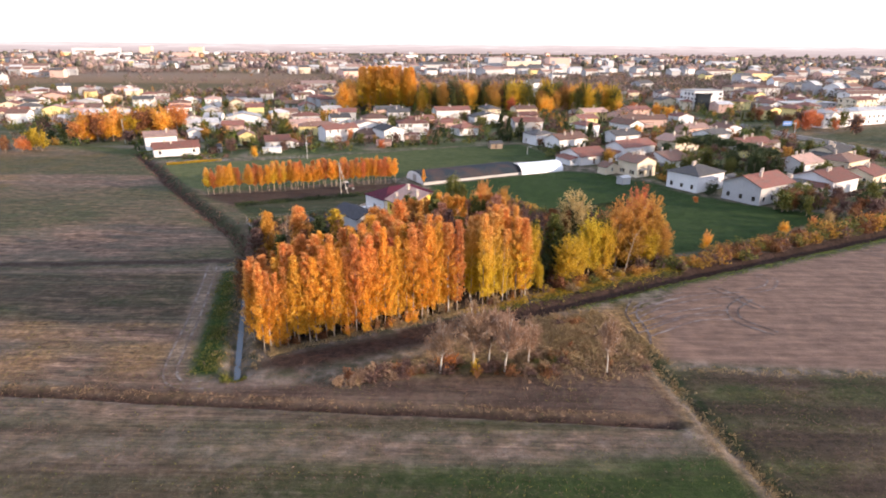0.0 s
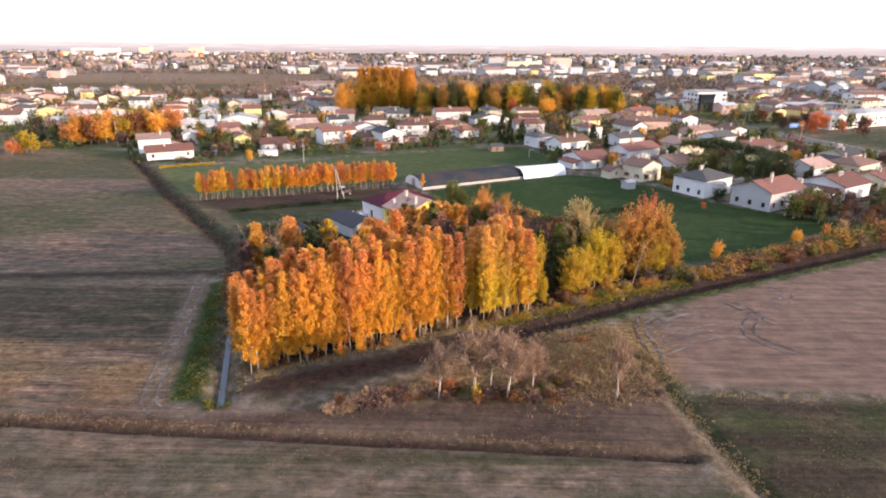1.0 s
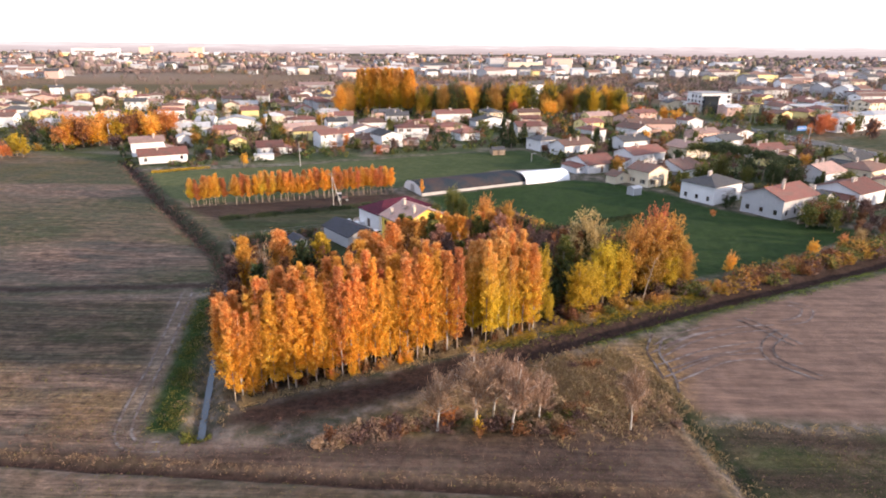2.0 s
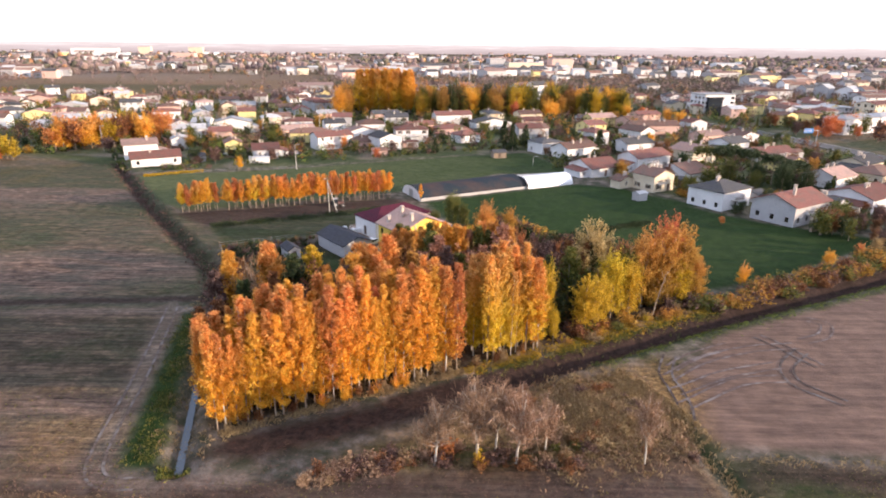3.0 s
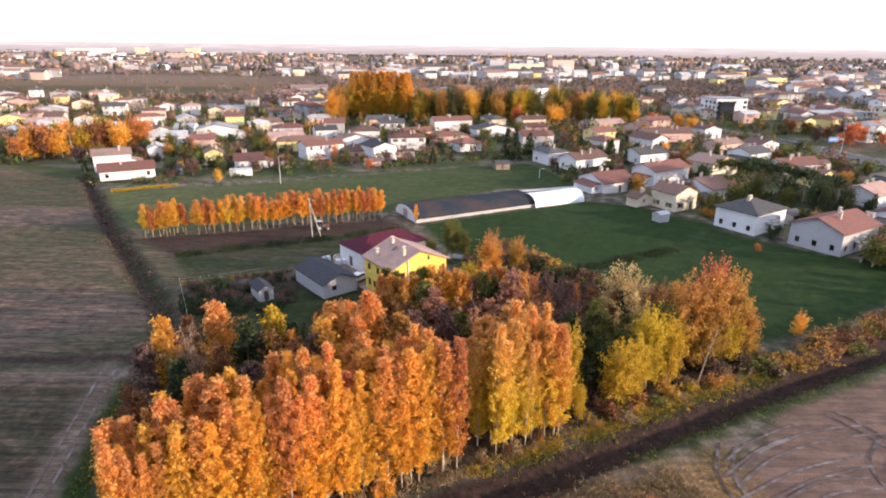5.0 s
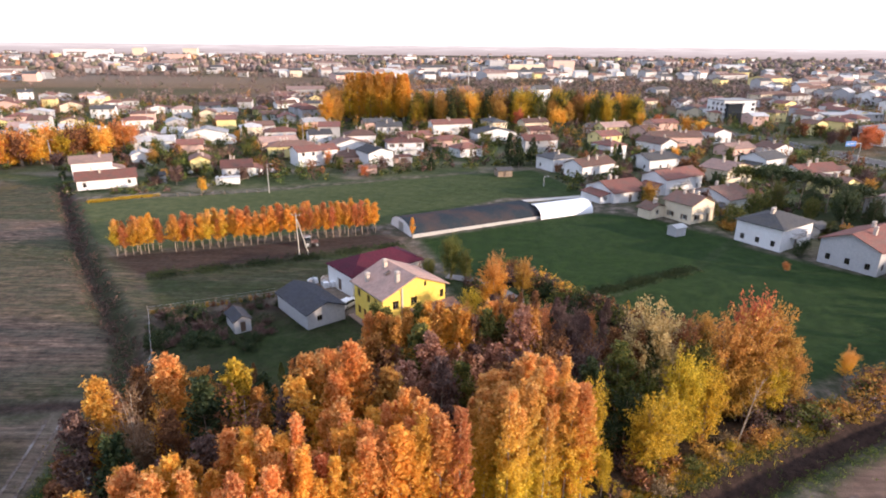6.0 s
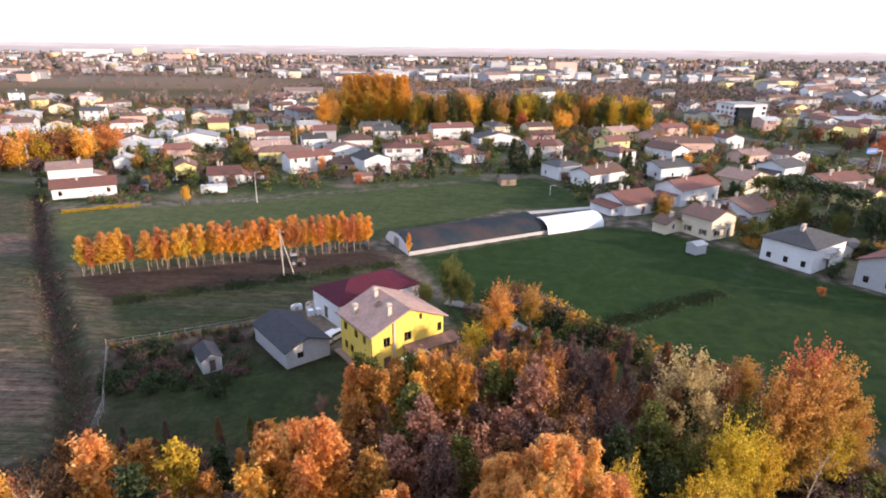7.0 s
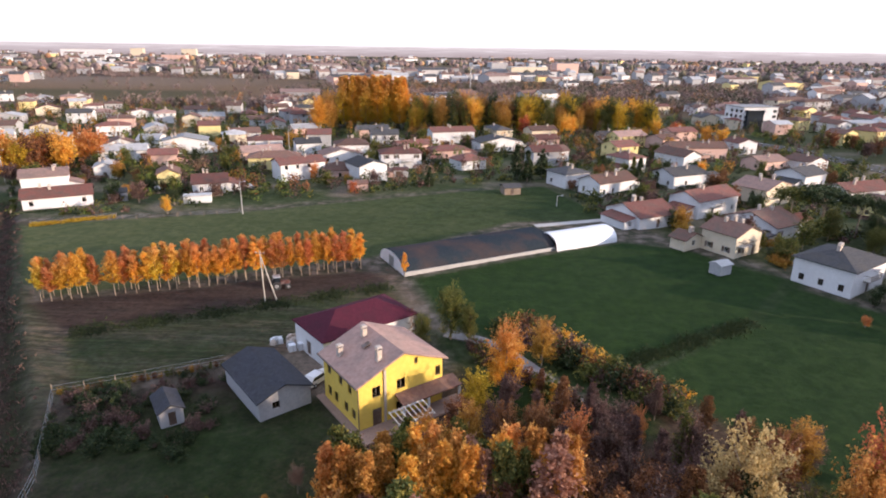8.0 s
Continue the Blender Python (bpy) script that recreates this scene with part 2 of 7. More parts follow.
M_PLASTIC = surface("white_plastic_sheet", (0.74, 0.76, 0.78), (0.84, 0.85, 0.86), 1.5, 0.2, 0.35, relief=0.15, stain=(0.6, 0.6, 0.58), amount=0.25)
M_NET = surface("dark_shade_net", (0.020, 0.027, 0.034), (0.036, 0.046, 0.055), 4, 0.12, 0.95, relief=0.05, stain=(0.11, 0.062, 0.045), amount=0.7)
M_NET.node_tree.nodes["Principled BSDF"].inputs["Specular IOR Level"].default_value = 0.08
M_CARWHITE = surface("white_car_paint", (0.74, 0.74, 0.75), (0.8, 0.8, 0.81), 2, 0.5, 0.25, relief=0.0, amount=0.05)
M_RUBBER = surface("black_rubber", (0.02, 0.02, 0.02), (0.04, 0.04, 0.04), 8, 1, 0.8)
M_TRACTOR = surface("dark_machine_paint", (0.06, 0.02, 0.018), (0.11, 0.04, 0.03), 5, 1, 0.45)
M_BLUE = surface("blue_sign_paint", (0.02, 0.14, 0.42), (0.03, 0.18, 0.5), 3, 1, 0.4, relief=0.0)
# horizon haze painted as a glowing colour ramp over height
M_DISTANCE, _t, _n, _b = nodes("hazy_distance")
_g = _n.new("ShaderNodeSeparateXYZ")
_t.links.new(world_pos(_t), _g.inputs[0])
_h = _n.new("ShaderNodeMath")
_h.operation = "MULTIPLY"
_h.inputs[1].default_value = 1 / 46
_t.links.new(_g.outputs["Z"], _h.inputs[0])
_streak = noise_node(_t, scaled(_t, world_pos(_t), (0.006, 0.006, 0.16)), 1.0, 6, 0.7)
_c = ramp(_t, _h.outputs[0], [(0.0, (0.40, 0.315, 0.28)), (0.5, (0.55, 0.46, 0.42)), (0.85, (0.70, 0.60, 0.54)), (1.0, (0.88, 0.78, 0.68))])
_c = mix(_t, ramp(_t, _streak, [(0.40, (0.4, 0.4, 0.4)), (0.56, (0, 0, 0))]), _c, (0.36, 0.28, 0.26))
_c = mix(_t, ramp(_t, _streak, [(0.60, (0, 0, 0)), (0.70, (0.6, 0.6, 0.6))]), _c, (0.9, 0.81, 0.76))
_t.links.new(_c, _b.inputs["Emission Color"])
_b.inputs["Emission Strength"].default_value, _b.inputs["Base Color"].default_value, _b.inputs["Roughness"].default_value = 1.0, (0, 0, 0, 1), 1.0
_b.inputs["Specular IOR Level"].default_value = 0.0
M_FAINT = surface("turned_soil", (0.070, 0.047, 0.040), (0.12, 0.082, 0.068), 4, 0.6, 0.98)
M_RUT = surface("worn_rut_soil", (0.050, 0.036, 0.028), (0.13, 0.095, 0.075), 3, 0.5, 0.98)
M_SOIL = surface("dark_rut_soil", (0.035, 0.023, 0.019), (0.065, 0.044, 0.036), 5, 0.6, 0.98)

M_GLASS, _t, _n, _b = nodes("window_glass")
_b.inputs["Base Color"].default_value = (0.55, 0.60, 0.62, 1)
_b.inputs["Roughness"].default_value, _b.inputs["Transmission Weight"].default_value, _b.inputs["IOR"].default_value = 0.04, 1.0, 1.45
M_WATER, _t, _n, _b = nodes("ditch_water")
_b.inputs["Base Color"].default_value = (0.10, 0.12, 0.14, 1)
_b.inputs["Roughness"].default_value, _b.inputs["IOR"].default_value = 0.06, 1.33
bump(_t, _b, noise_node(_t, world_pos(_t), 3.0, 3), 0.08, 0.02)


# ---- ground: one sheet with ditches, covered field by field ----
def axis(lo, hi, step, reach_lo, reach_hi, grow):
    mid = list(np.arange(lo, hi + 1e-6, step))
    out, s, v = [], step, hi
    while v < reach_hi:
        s *= grow
        v += s
        out.append(v)
    back, s, v = [], step, lo
    while v > -reach_lo:
        s *= grow
        v -= s
        back.append(v)
    return np.array(back[::-1] + mid + out)


GX = axis(-125, 125, 0.9, 6500, 6500, 1.10)
GY = axis(34, 262, 0.9, 900, 7000, 1.10)
_half = (GY[:-1] + GY[1:]) / 2
GY = np.sort(np.concatenate([GY, _half[(_half > 46) & (_half < 104)]]))
XX, YY = np.meshgrid(GX, GY)


def line_distance(pts, x=None, y=None):
    """Distance from a broken line."""
    x = XX if x is None else x
    y = YY if y is None else y
    best = np.full(np.shape(x), 1e9)
    for (ax, ay), (bx, by) in zip(pts[:-1], pts[1:]):
        dx, dy = bx - ax, by - ay
        k = np.clip(((x - ax) * dx + (y - ay) * dy) / (dx * dx + dy * dy), 0, 1)
        best = np.minimum(best, np.hypot(x - ax - k * dx, y - ay - k * dy))
    return best


def area(pts, soft=0.8):
    """1 inside a polygon, 0 outside, with a soft edge."""
    inside = np.zeros(XX.shape, bool)
    n = len(pts)
    for i in range(n):
        (ax, ay), (bx, by) = pts[i], pts[(i + 1) % n]
        if ay == by:
            continue
        cross = (YY < ay) != (YY < by)
        inside ^= cross & (XX < ax + (YY - ay) * (bx - ax) / (by - ay))
    d = line_distance(list(pts) + [pts[0]])
    d = np.where(inside, d, -d)
    return np.clip(0.5 + d / (2 * soft), 0, 1)


def band(pts, half, soft=0.7):
    return np.clip((half - line_distance(pts)) / (2 * soft) + 0.5, 0, 1)


def smooth_noise(sx, sy, seed):
    """Cheap value noise on the sheet's points."""
    r = np.random.RandomState(seed)
    g = r.rand(256, 256)
    u, v = XX / sx, YY / sy
    i, j = np.floor(u).astype(int), np.floor(v).astype(int)
    fu, fv = u - i, v - j
    fu, fv = fu * fu * (3 - 2 * fu), fv * fv * (3 - 2 * fv)
    a, b = g[j % 256, i % 256], g[j % 256, (i + 1) % 256]
    c, d = g[(j + 1) % 256, i % 256], g[(j + 1) % 256, (i + 1) % 256]
    return (a * (1 - fu) + b * fu) * (1 - fv) + (c * (1 - fu) + d * fu) * fv


WATER_DITCH = [(-27.3, 69.8), (-30.8, 81.2), (-35.1, 95.6), (-37.8, 104.6), (-41, 114)]
FIELD_DITCH = [(-41, 114), (-45.2, 124.3), (-77.6, 166.6), (-110.3, 212.4), (-121, 228)]
NEAR_DITCH = [(-140, 70.5), (-54.4, 65.2), (-26.4, 64.0), (0.3, 62.6), (25.6, 61.3)]
LONG_DITCH = [(-27.3, 70.2), (-15, 76), (4.4, 86.0), (14.6, 91.6), (41.4, 106.3), (98.2, 134.9), (160, 166)]
PATH_DITCH = [(23.5, 83.5), (25.6, 79.8), (28.4, 67.0), (30.1, 56.5), (31.5, 49.9), (34, 36)]
LEFT_TRACK = [(-300, 88), (-85.5, 107.3), (-65, 109.4), (-41.4, 111.4)]
DIRT_TRACK = [(-20, 68.8), (-30, 67.3), (-35.6, 69.5), (-39.7, 86.6), (-44.7, 105.8), (-46, 109)]
ROAD = [(60, 480), (95, 430), (123, 386), (150, 343), (160, 296), (172, 240), (190, 190), (215, 120)]

bumpy = (smooth_noise(9, 9, 1) - 0.5) * 0.25 + (smooth_noise(1.7, 1.7, 2) - 0.5) * 0.12
near = np.clip((700 - np.hypot(XX, YY)) / 400, 0, 1)
HEIGHT = bumpy * near
for pts, half, deep in ((WATER_DITCH, 1.5, 1.3), (FIELD_DITCH, 2.2, 1.3), (NEAR_DITCH, 1.0, 0.8), (PATH_DITCH, 1.0, 0.45)):
    HEIGHT -= deep * np.clip(1.25 - line_distance(pts) / half, 0, 1) ** 1.3
HEIGHT -= 1.2 * np.clip(1.4 - line_distance(LONG_DITCH[2:]) / 1.8, 0, 1) ** 1.2
HEIGHT += 1.3 * np.exp(-(((XX - 16) / 8) ** 2 + ((YY - 80) / 4.5) ** 2))       # weedy mound
HEIGHT += 0.35 * band([(-49.5, 134.6), (-71, 161), (-104, 207)], 2.0, 1.5)
HEIGHT -= 0.25 * np.clip((9 - line_distance(ROAD)) / 6, 0, 1)

n_big, n_mid, n_row = smooth_noise(38, 14, 3), smooth_noise(7, 4, 4), smooth_noise(30, 1.6, 5)
lush, soil_pink, soil_and_shade, dry, stubble, dirt, pasture = (np.zeros(XX.shape) for _ in range(7))

# stubble fields on the left, weedy strip in front
left_upper = area([(-43, 113), (-47, 124), (-79, 167), (-113, 214), (-124, 232), (-330, 216), (-330, 88), (-86, 109)])
left_lower = area([(-33, 67), (-43, 106), (-47, 109), (-86, 106), (-330, 86), (-330, 74), (-140, 72), (-54, 67)])
front = area([(-330, 80), (-140, 69), (-54, 64), (25, 60.3), (28, 56), (33, 34), (60, -300), (-330, -300)])
middle = area([(-54, 66), (-32, 68), (-12, 68), (24, 75), (27, 67), (26, 62)])
right_low = area([(28.5, 73), (58, 71.5), (300, 60), (300, -300), (62, -300), (33, 36), (30, 56)])
stubble = np.maximum.reduce([left_upper, left_lower, front * np.clip(0.55 + 0.035 * (YY - 56), 0.55, 0.9), middle * 0.6, right_low * 0.6])
lush = np.maximum(lush, left_upper * np.clip((n_big - 0.36) * 2.2, 0, 0.55))
n_strip = smooth_noise(55, 3.2, 8)
lush = np.maximum(lush, front * np.clip((0.55 * n_row + 0.6 * n_strip - 0.27) * 2.2 * np.clip((63 - YY) / 8, 0, 1), 0, 0.8) * np.clip((XX + 34) / 36, 0.12, 1))
pasture = np.maximum(pasture, front * np.clip((smooth_noise(40, 2.4, 9) - 0.45) * 2.4, 0, 0.7) * np.clip((61 - YY) / 8, 0, 1))
soil_and_shade = np.maximum(soil_and_shade, front * np.clip((n_strip - 0.3) * 1.5, 0, 0.6) * np.clip((66 - YY) / 8, 0.25, 1))
lush = np.maximum(lush, right_low * np.clip(n_mid * 0.8 + n_row * 0.7 - 0.45, 0.1, 0.6))
dry = np.maximum(dry, right_low * np.clip(0.8 * n_row - 0.3, 0, 0.3))
soil_and_shade = np.maximum(soil_and_shade, right_low * np.clip(1.2 - n_row, 0.25, 0.9))
soil_and_shade = np.maximum(soil_and_shade, middle * (0.3 + 0.5 * n_mid))
soil_pink = np.maximum(soil_pink, middle * 0.5)
dry = np.maximum(dry, left_lower * np.clip((n_mid - 0.35) * 1.2, 0, 0.5) * (YY < 84))
grey_part = area([(-44, 104.5), (-90, 104.8), (-330, 84), (-330, 80), (-69, 84), (-40.5, 85)], 1.2)
soil_and_shade = np.maximum(soil_and_shade, grey_part * (0.25 + 0.4 * n_row))
lush = np.maximum(lush, grey_part * (0.12 + 0.3 * n_mid))
# harrowed field on the right
soil_pink = np.maximum(soil_pink, area([(29, 88.5), (27.5, 75.5), (58, 73.5), (300, 62), (300, 225), (160, 160), (98, 130.5), (41, 102.5)], 1.0))
lush = np.maximum(lush, band([(20, 92.5), (44, 104.5), (98, 131.3), (160, 163)], 1.0) * 0.55)
# strip of dark soil along the wood's front
soil_and_shade = np.maximum(soil_and_shade, area([(-26, 71.5), (-20, 71), (6, 83), (14, 88.5), (12, 91), (-6, 82.5), (-24, 75)], 1.2))
# long ditch: its shade is put in as a dark colour band
soil_and_shade = np.maximum(soil_and_shade, band([(-6, 81.3), (4.0, 86.6), (14.0, 92.0), (40.8, 106.7), (97.6, 135.3), (160, 166.5)], 2.3, 0.5))
dry = np.maximum(dry, area([(-12, 70.5), (12, 70), (27, 72), (31, 86), (30, 94), (16, 89.5), (2, 82.5)], 2.0) * (0.65 + 0.3 * n_mid))
dry = np.maximum(dry, band([(a, c + 1.15) for a, c in NEAR_DITCH], 0.35, 0.45) * (0.2 + 0.45 * n_mid))
soil_and_shade = np.maximum(soil_and_shade, band([(a, c + 0.05) for a, c in NEAR_DITCH], 0.7, 0.4))
lush = np.maximum(lush, area([(-9, 71), (8, 71.5), (14, 73), (10, 75), (-6, 74)], 1.5) * 0.6)
# ground under the wood: dry cover, then mostly the darkest one
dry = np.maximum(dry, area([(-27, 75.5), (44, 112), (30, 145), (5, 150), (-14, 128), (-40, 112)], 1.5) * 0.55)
soil_and_shade = np.maximum(soil_and_shade, area([(-26, 77), (42, 113), (30, 143), (5, 148), (-14, 126), (-38, 111)], 1.5) * 0.75)
# grass strips and tracks
lush = np.maximum(lush, area([(-29.5, 70), (-33.5, 69.2), (-42.5, 106), (-39.5, 105)], 0.6))
lush = np.maximum(lush, band(PATH_DITCH[:3], 0.8) * 0.8)
soil_and_shade = np.maximum(soil_and_shade, band(PATH_DITCH[2:], 0.25, 0.4) * 0.7)
dirt = np.maximum(dirt, band(DIRT_TRACK, 1.3, 0.7) * (0.15 + 0.45 * n_mid))
lush = np.maximum(lush, band(DIRT_TRACK[2:], 0.3, 0.6) * 0.35)
for _o in (-1.0, 1.0):
    soil_and_shade = np.maximum(soil_and_shade, band([(a + _o, c + 0.2 * _o) for a, c in DIRT_TRACK], 0.15, 0.6) * 0.6)
soil_and_shade = np.maximum(soil_and_shade, band(LEFT_TRACK, 1.25, 0.6) * 0.95)
lush = np.maximum(lush, band([(a, c - 2.1) for a, c in LEFT_TRACK], 0.8) * (0.2 + 0.4 * n_mid))
dirt = np.maximum(dirt, band([(a, c - 4.3) for a, c in LEFT_TRACK[1:]], 0.8, 0.8) * 0.25)
lush = np.maximum(lush, band([(a, c + 2.0) for a, c in LEFT_TRACK], 0.8) * 0.3 * n_mid)
dirt = np.maximum(dirt, band([(25.2, 78.5), (27.2, 67), (29.0, 56.5), (30.4, 49), (32.8, 36)], 0.5, 0.5) * 0.5)
lush = np.maximum(lush, band([(27.2, 80), (28.6, 72), (30.2, 62), (31.7, 52), (34.8, 36)], 0.7, 0.8) * 0.7)
dry = np.maximum(dry, band([(24.4, 79.5), (26.5, 67), (28.2, 56.5), (29.6, 49), (32, 36)], 0.6, 0.7) * 0.8)
soil_and_shade = np.maximum(soil_and_shade, band([(26.4, 78.5), (28.6, 67), (30.4, 56.5), (31.8, 49), (34.1, 36)], 0.5, 0.4) * 0.95)
# field ditch: dark band paints the shade lying in it
soil_and_shade = np.maximum(soil_and_shade, band(FIELD_DITCH, 2.2) * 0.85)
lush = np.maximum(lush, band([(-44, 118), (-49.5, 132), (-68, 157), (-104, 207)], 1.8) * 0.45)
stubble = np.maximum(stubble, band([(-44, 118), (-49.5, 132), (-68, 157), (-104, 207)], 2.6) * 0.5)
# garden, meadows and rows by the farm
# garden ground darkened by cover, painting in the shade that lies over it
soil_and_shade = np.maximum(soil_and_shade, area([(-47, 134), (-30, 143.5), (-14, 138), (-11, 120), (-38, 113)], 2.0) * 0.85)
lush = np.maximum(lush, area([(-44, 131), (-30, 138), (-16, 138), (-11, 130), (-11, 118), (-38, 112)], 2.0) * (0.45 + 0.35 * n_mid))
lush = np.maximum(lush, area([(-4, 156), (6, 153.5), (25, 146), (24, 131), (5, 127), (3, 140)], 1.2) * (0.65 + 0.3 * n_mid))
lush = np.maximum(lush, area([(-1, 158), (-8, 178), (22, 194.5), (38, 203), (50, 198), (64, 181), (46, 160), (23, 147), (8, 152)], 1.0))
lush = np.maximum(lush, area([(26, 146), (47, 161), (62, 178), (78, 160), (98, 150), (62, 126), (40, 116)], 1.0) * 0.98)
lush = np.maximum(lush, band([(23, 146.5), (46, 160.5), (63, 179.5)], 2.4, 0.8) * 0.9)
soil_and_shade = np.maximum(soil_and_shade, band([(22.5, 147.5), (45, 161), (52, 166.5)], 1.3, 0.5) * 0.85)
north = area([(-102, 206), (-55, 222), (-17, 240.5), (0, 248.5), (28, 259), (40, 222), (14, 217), (-16, 190), (-20, 188), (-68, 166), (-78, 172)], 1.0)
pasture = np.maximum(pasture, north * 0.95)
lush = np.maximum(lush, north * np.clip(0.14 + 0.007 * (XX + 60) + 0.22 * (n_big - 0.5) + 0.2 * (n_mid - 0.5), 0.0, 0.85))
stubble = np.maximum(stubble, north * 0.3)
soil_and_shade = np.maximum(soil_and_shade, area([(-71.7, 162.3), (-16, 181.5), (-10.5, 175), (-57.7, 153)], 0.8) * (0.75 + 0.2 * n_row))
lush = np.maximum(lush, area([(-57.7, 152), (-10.5, 174.5), (-7, 166), (-24, 152), (-47, 137)], 0.8) * (0.45 + 0.4 * n_row))
stubble = np.maximum(stubble, area([(-72, 163), (-50, 134), (-20, 150), (-6, 166), (-12, 182)], 1.5) * 0.8)
lush = np.maximum(lush, area([(-76, 168), (-50, 133), (-46, 137), (-58, 152), (-71, 164)], 1.5) * (0.3 + 0.4 * n_mid))
dry = np.maximum(dry, area([(-57.7, 152), (-10.5, 174.5), (-7, 166), (-24, 152), (-47, 137)], 0.8) * 0.3 * n_mid)
dirt = np.maximum(dirt, area([(-24, 147), (-18, 138), (-13, 137), (-12, 145), (-20, 153)], 0.8) * 0.6)
dirt = np.maximum(dirt, band([(8.5, 147.5), (10.3, 145.3), (16, 137.5), (18, 134)], 1.3, 0.4) * 1.0 + band([(-12, 176), (-7, 166), (0, 157), (8.5, 147.5)], 1.0) * 0.25)
# far fields
far_field = area([(-334, 500), (-198, 575), (-150, 640), (-300, 861), (-520, 720)], 6)
soil_pink = np.maximum(soil_pink, far_field * 0.8)
dry = np.maximum(dry, far_field * 0.6)
lush = np.maximum(lush, area([(168, 292), (182, 255), (260, 262), (300, 345), (226, 330)], 2) * 0.6)
# cover lightened with distance beyond y 430, standing in for haze
soil_pink = np.maximum(soil_pink, np.clip((YY - 430) / 150, 0, 0.6))
dry = np.maximum(dry, np.clip((YY - 430) / 150, 0, 0.4))
village = area([(-150, 236), (-104, 214), (-55, 226), (-17, 244), (28, 262), (42, 224), (52, 206), (72, 176), (92, 156), (130, 172), (175, 215), (165, 300), (250, 420), (100, 480), (-330, 480), (-300, 300)], 3)
lush = np.maximum(lush, village * np.clip(1.2 * n_big + 0.5 * n_mid - 0.6, 0, 0.6))
pasture = np.maximum(pasture, village * 0.7)
dirt = np.maximum(dirt, village * np.clip(2.2 * smooth_noise(11, 9, 17) - 1.35, 0, 0.6))
# patchwork of fields towards the horizon
far_w = np.clip((YY - 470) / 120, 0, 1)
n_field = smooth_noise(310, 120, 41)
lush = np.maximum(lush, far_w * np.clip((n_field - 0.62) * 3.5, 0, 0.55))
dirt = np.maximum(dirt, far_w * np.clip((0.36 - n_field) * 3.0, 0, 0.5))
soil_and_shade = np.maximum(soil_and_shade, far_w * np.clip((smooth_noise(260, 90, 43) - 0.6) * 3, 0, 0.6))
dry = np.maximum(dry, ((YY > 262) | (np.abs(XX) > 130)) * np.clip(n_mid - 0.3, 0, 0.5) * (1 - soil_pink))

ny, nx = XX.shape
me = bpy.data.meshes.new("ground")
me.vertices.add(nx * ny)
me.vertices.foreach_set("co", np.stack([XX, YY, HEIGHT], -1).astype(np.float32).ravel())
idx = np.arange(nx * ny).reshape(ny, nx)
quads = np.stack([idx[:-1, :-1], idx[:-1, 1:], idx[1:, 1:], idx[1:, :-1]], -1).reshape(-1, 4)
me.loops.add(quads.size)
me.loops.foreach_set("vertex_index", quads.ravel().astype(np.int32))
me.polygons.add(len(quads))
me.polygons.foreach_set("loop_start", np.arange(0, quads.size, 4, dtype=np.int32))
me.polygons.foreach_set("use_smooth", np.ones(len(quads), bool))
me.update()
me.validate()
for key, three in (("cover_a", (lush, soil_pink, soil_and_shade)), ("cover_b", (dry, stubble, dirt)), ("cover_c", (pasture, pasture * 0, pasture * 0))):
    at = me.color_attributes.new(key, "FLOAT_COLOR", "POINT")
    at.data.foreach_set("color", np.stack([*three, np.ones(XX.shape)], -1).astype(np.float32).ravel())

M_GROUND, t, n, b = nodes("open_ground")
p = world_pos(t)
fine = noise_node(t, p, 2.5, 6, 0.7)
mid = noise_node(t, p, 0.35, 5, 0.65)
rows_x = noise_node(t, scaled(t, p, (0.07, 0.8, 1.0), radians(2)), 1.1, 6, 0.72)
rows_u = noise_node(t, scaled(t, p, (0.05, 0.9, 1.0), radians(-27)), 1.8, 5, 0.7)
tuft = noise_node(t, p, 0.9, 5, 0.75)


def attr_channels(key):
    a = n.new("ShaderNodeAttribute")
    a.attribute_name = key
    s = n.new("ShaderNodeSeparateColor")
    t.links.new(a.outputs["Color"], s.inputs["Color"])
    return s.outputs


def ragged(sock):
    """Cover weight with a ragged edge."""
    a = n.new("ShaderNodeMath")
    a.operation = "MULTIPLY_ADD"
    t.links.new(tuft, a.inputs[0])
    a.inputs[1].default_value, a.inputs[2].default_value = 1.1, -0.55
    c = n.new("ShaderNodeMath")
    c.operation = "MULTIPLY"
    t.links.new(a.outputs[0], c.inputs[0])
    d = n.new("ShaderNodeMath")          # strongest where the weight is half
    d.operation = "PINGPONG"
    t.links.new(sock, d.inputs[0])
    d.inputs[1].default_value = 0.5
    e = n.new("ShaderNodeMath")
    e.operation = "MULTIPLY"
    t.links.new(d.outputs[0], e.inputs[0])
    e.inputs[1].default_value = 2.4
    t.links.new(e.outputs[0], c.inputs[1])
    f = n.new("ShaderNodeMath")
    f.operation, f.use_clamp = "ADD", True
    t.links.new(sock, f.inputs[0])
    t.links.new(c.outputs[0], f.inputs[1])
    return f.outputs[0]


ca, cb, cc = attr_channels("cover_a"), attr_channels("cover_b"), attr_channels("cover_c")
speck = noise_node(t, p, 1.1, 8, 0.8)
base = ramp(t, mid, [(0.38, (0.035, 0.042, 0.022)), (0.5, (0.085, 0.075, 0.055)), (0.64, (0.18, 0.15, 0.125))])
patch = noise_node(t, scaled(t, p, (0.35, 1.0, 1.0), radians(3)), 0.22, 5, 0.65)
clod = noise_node(t, scaled(t, p, (0.5, 1.0, 1.0)), 0.75, 7, 0.72)
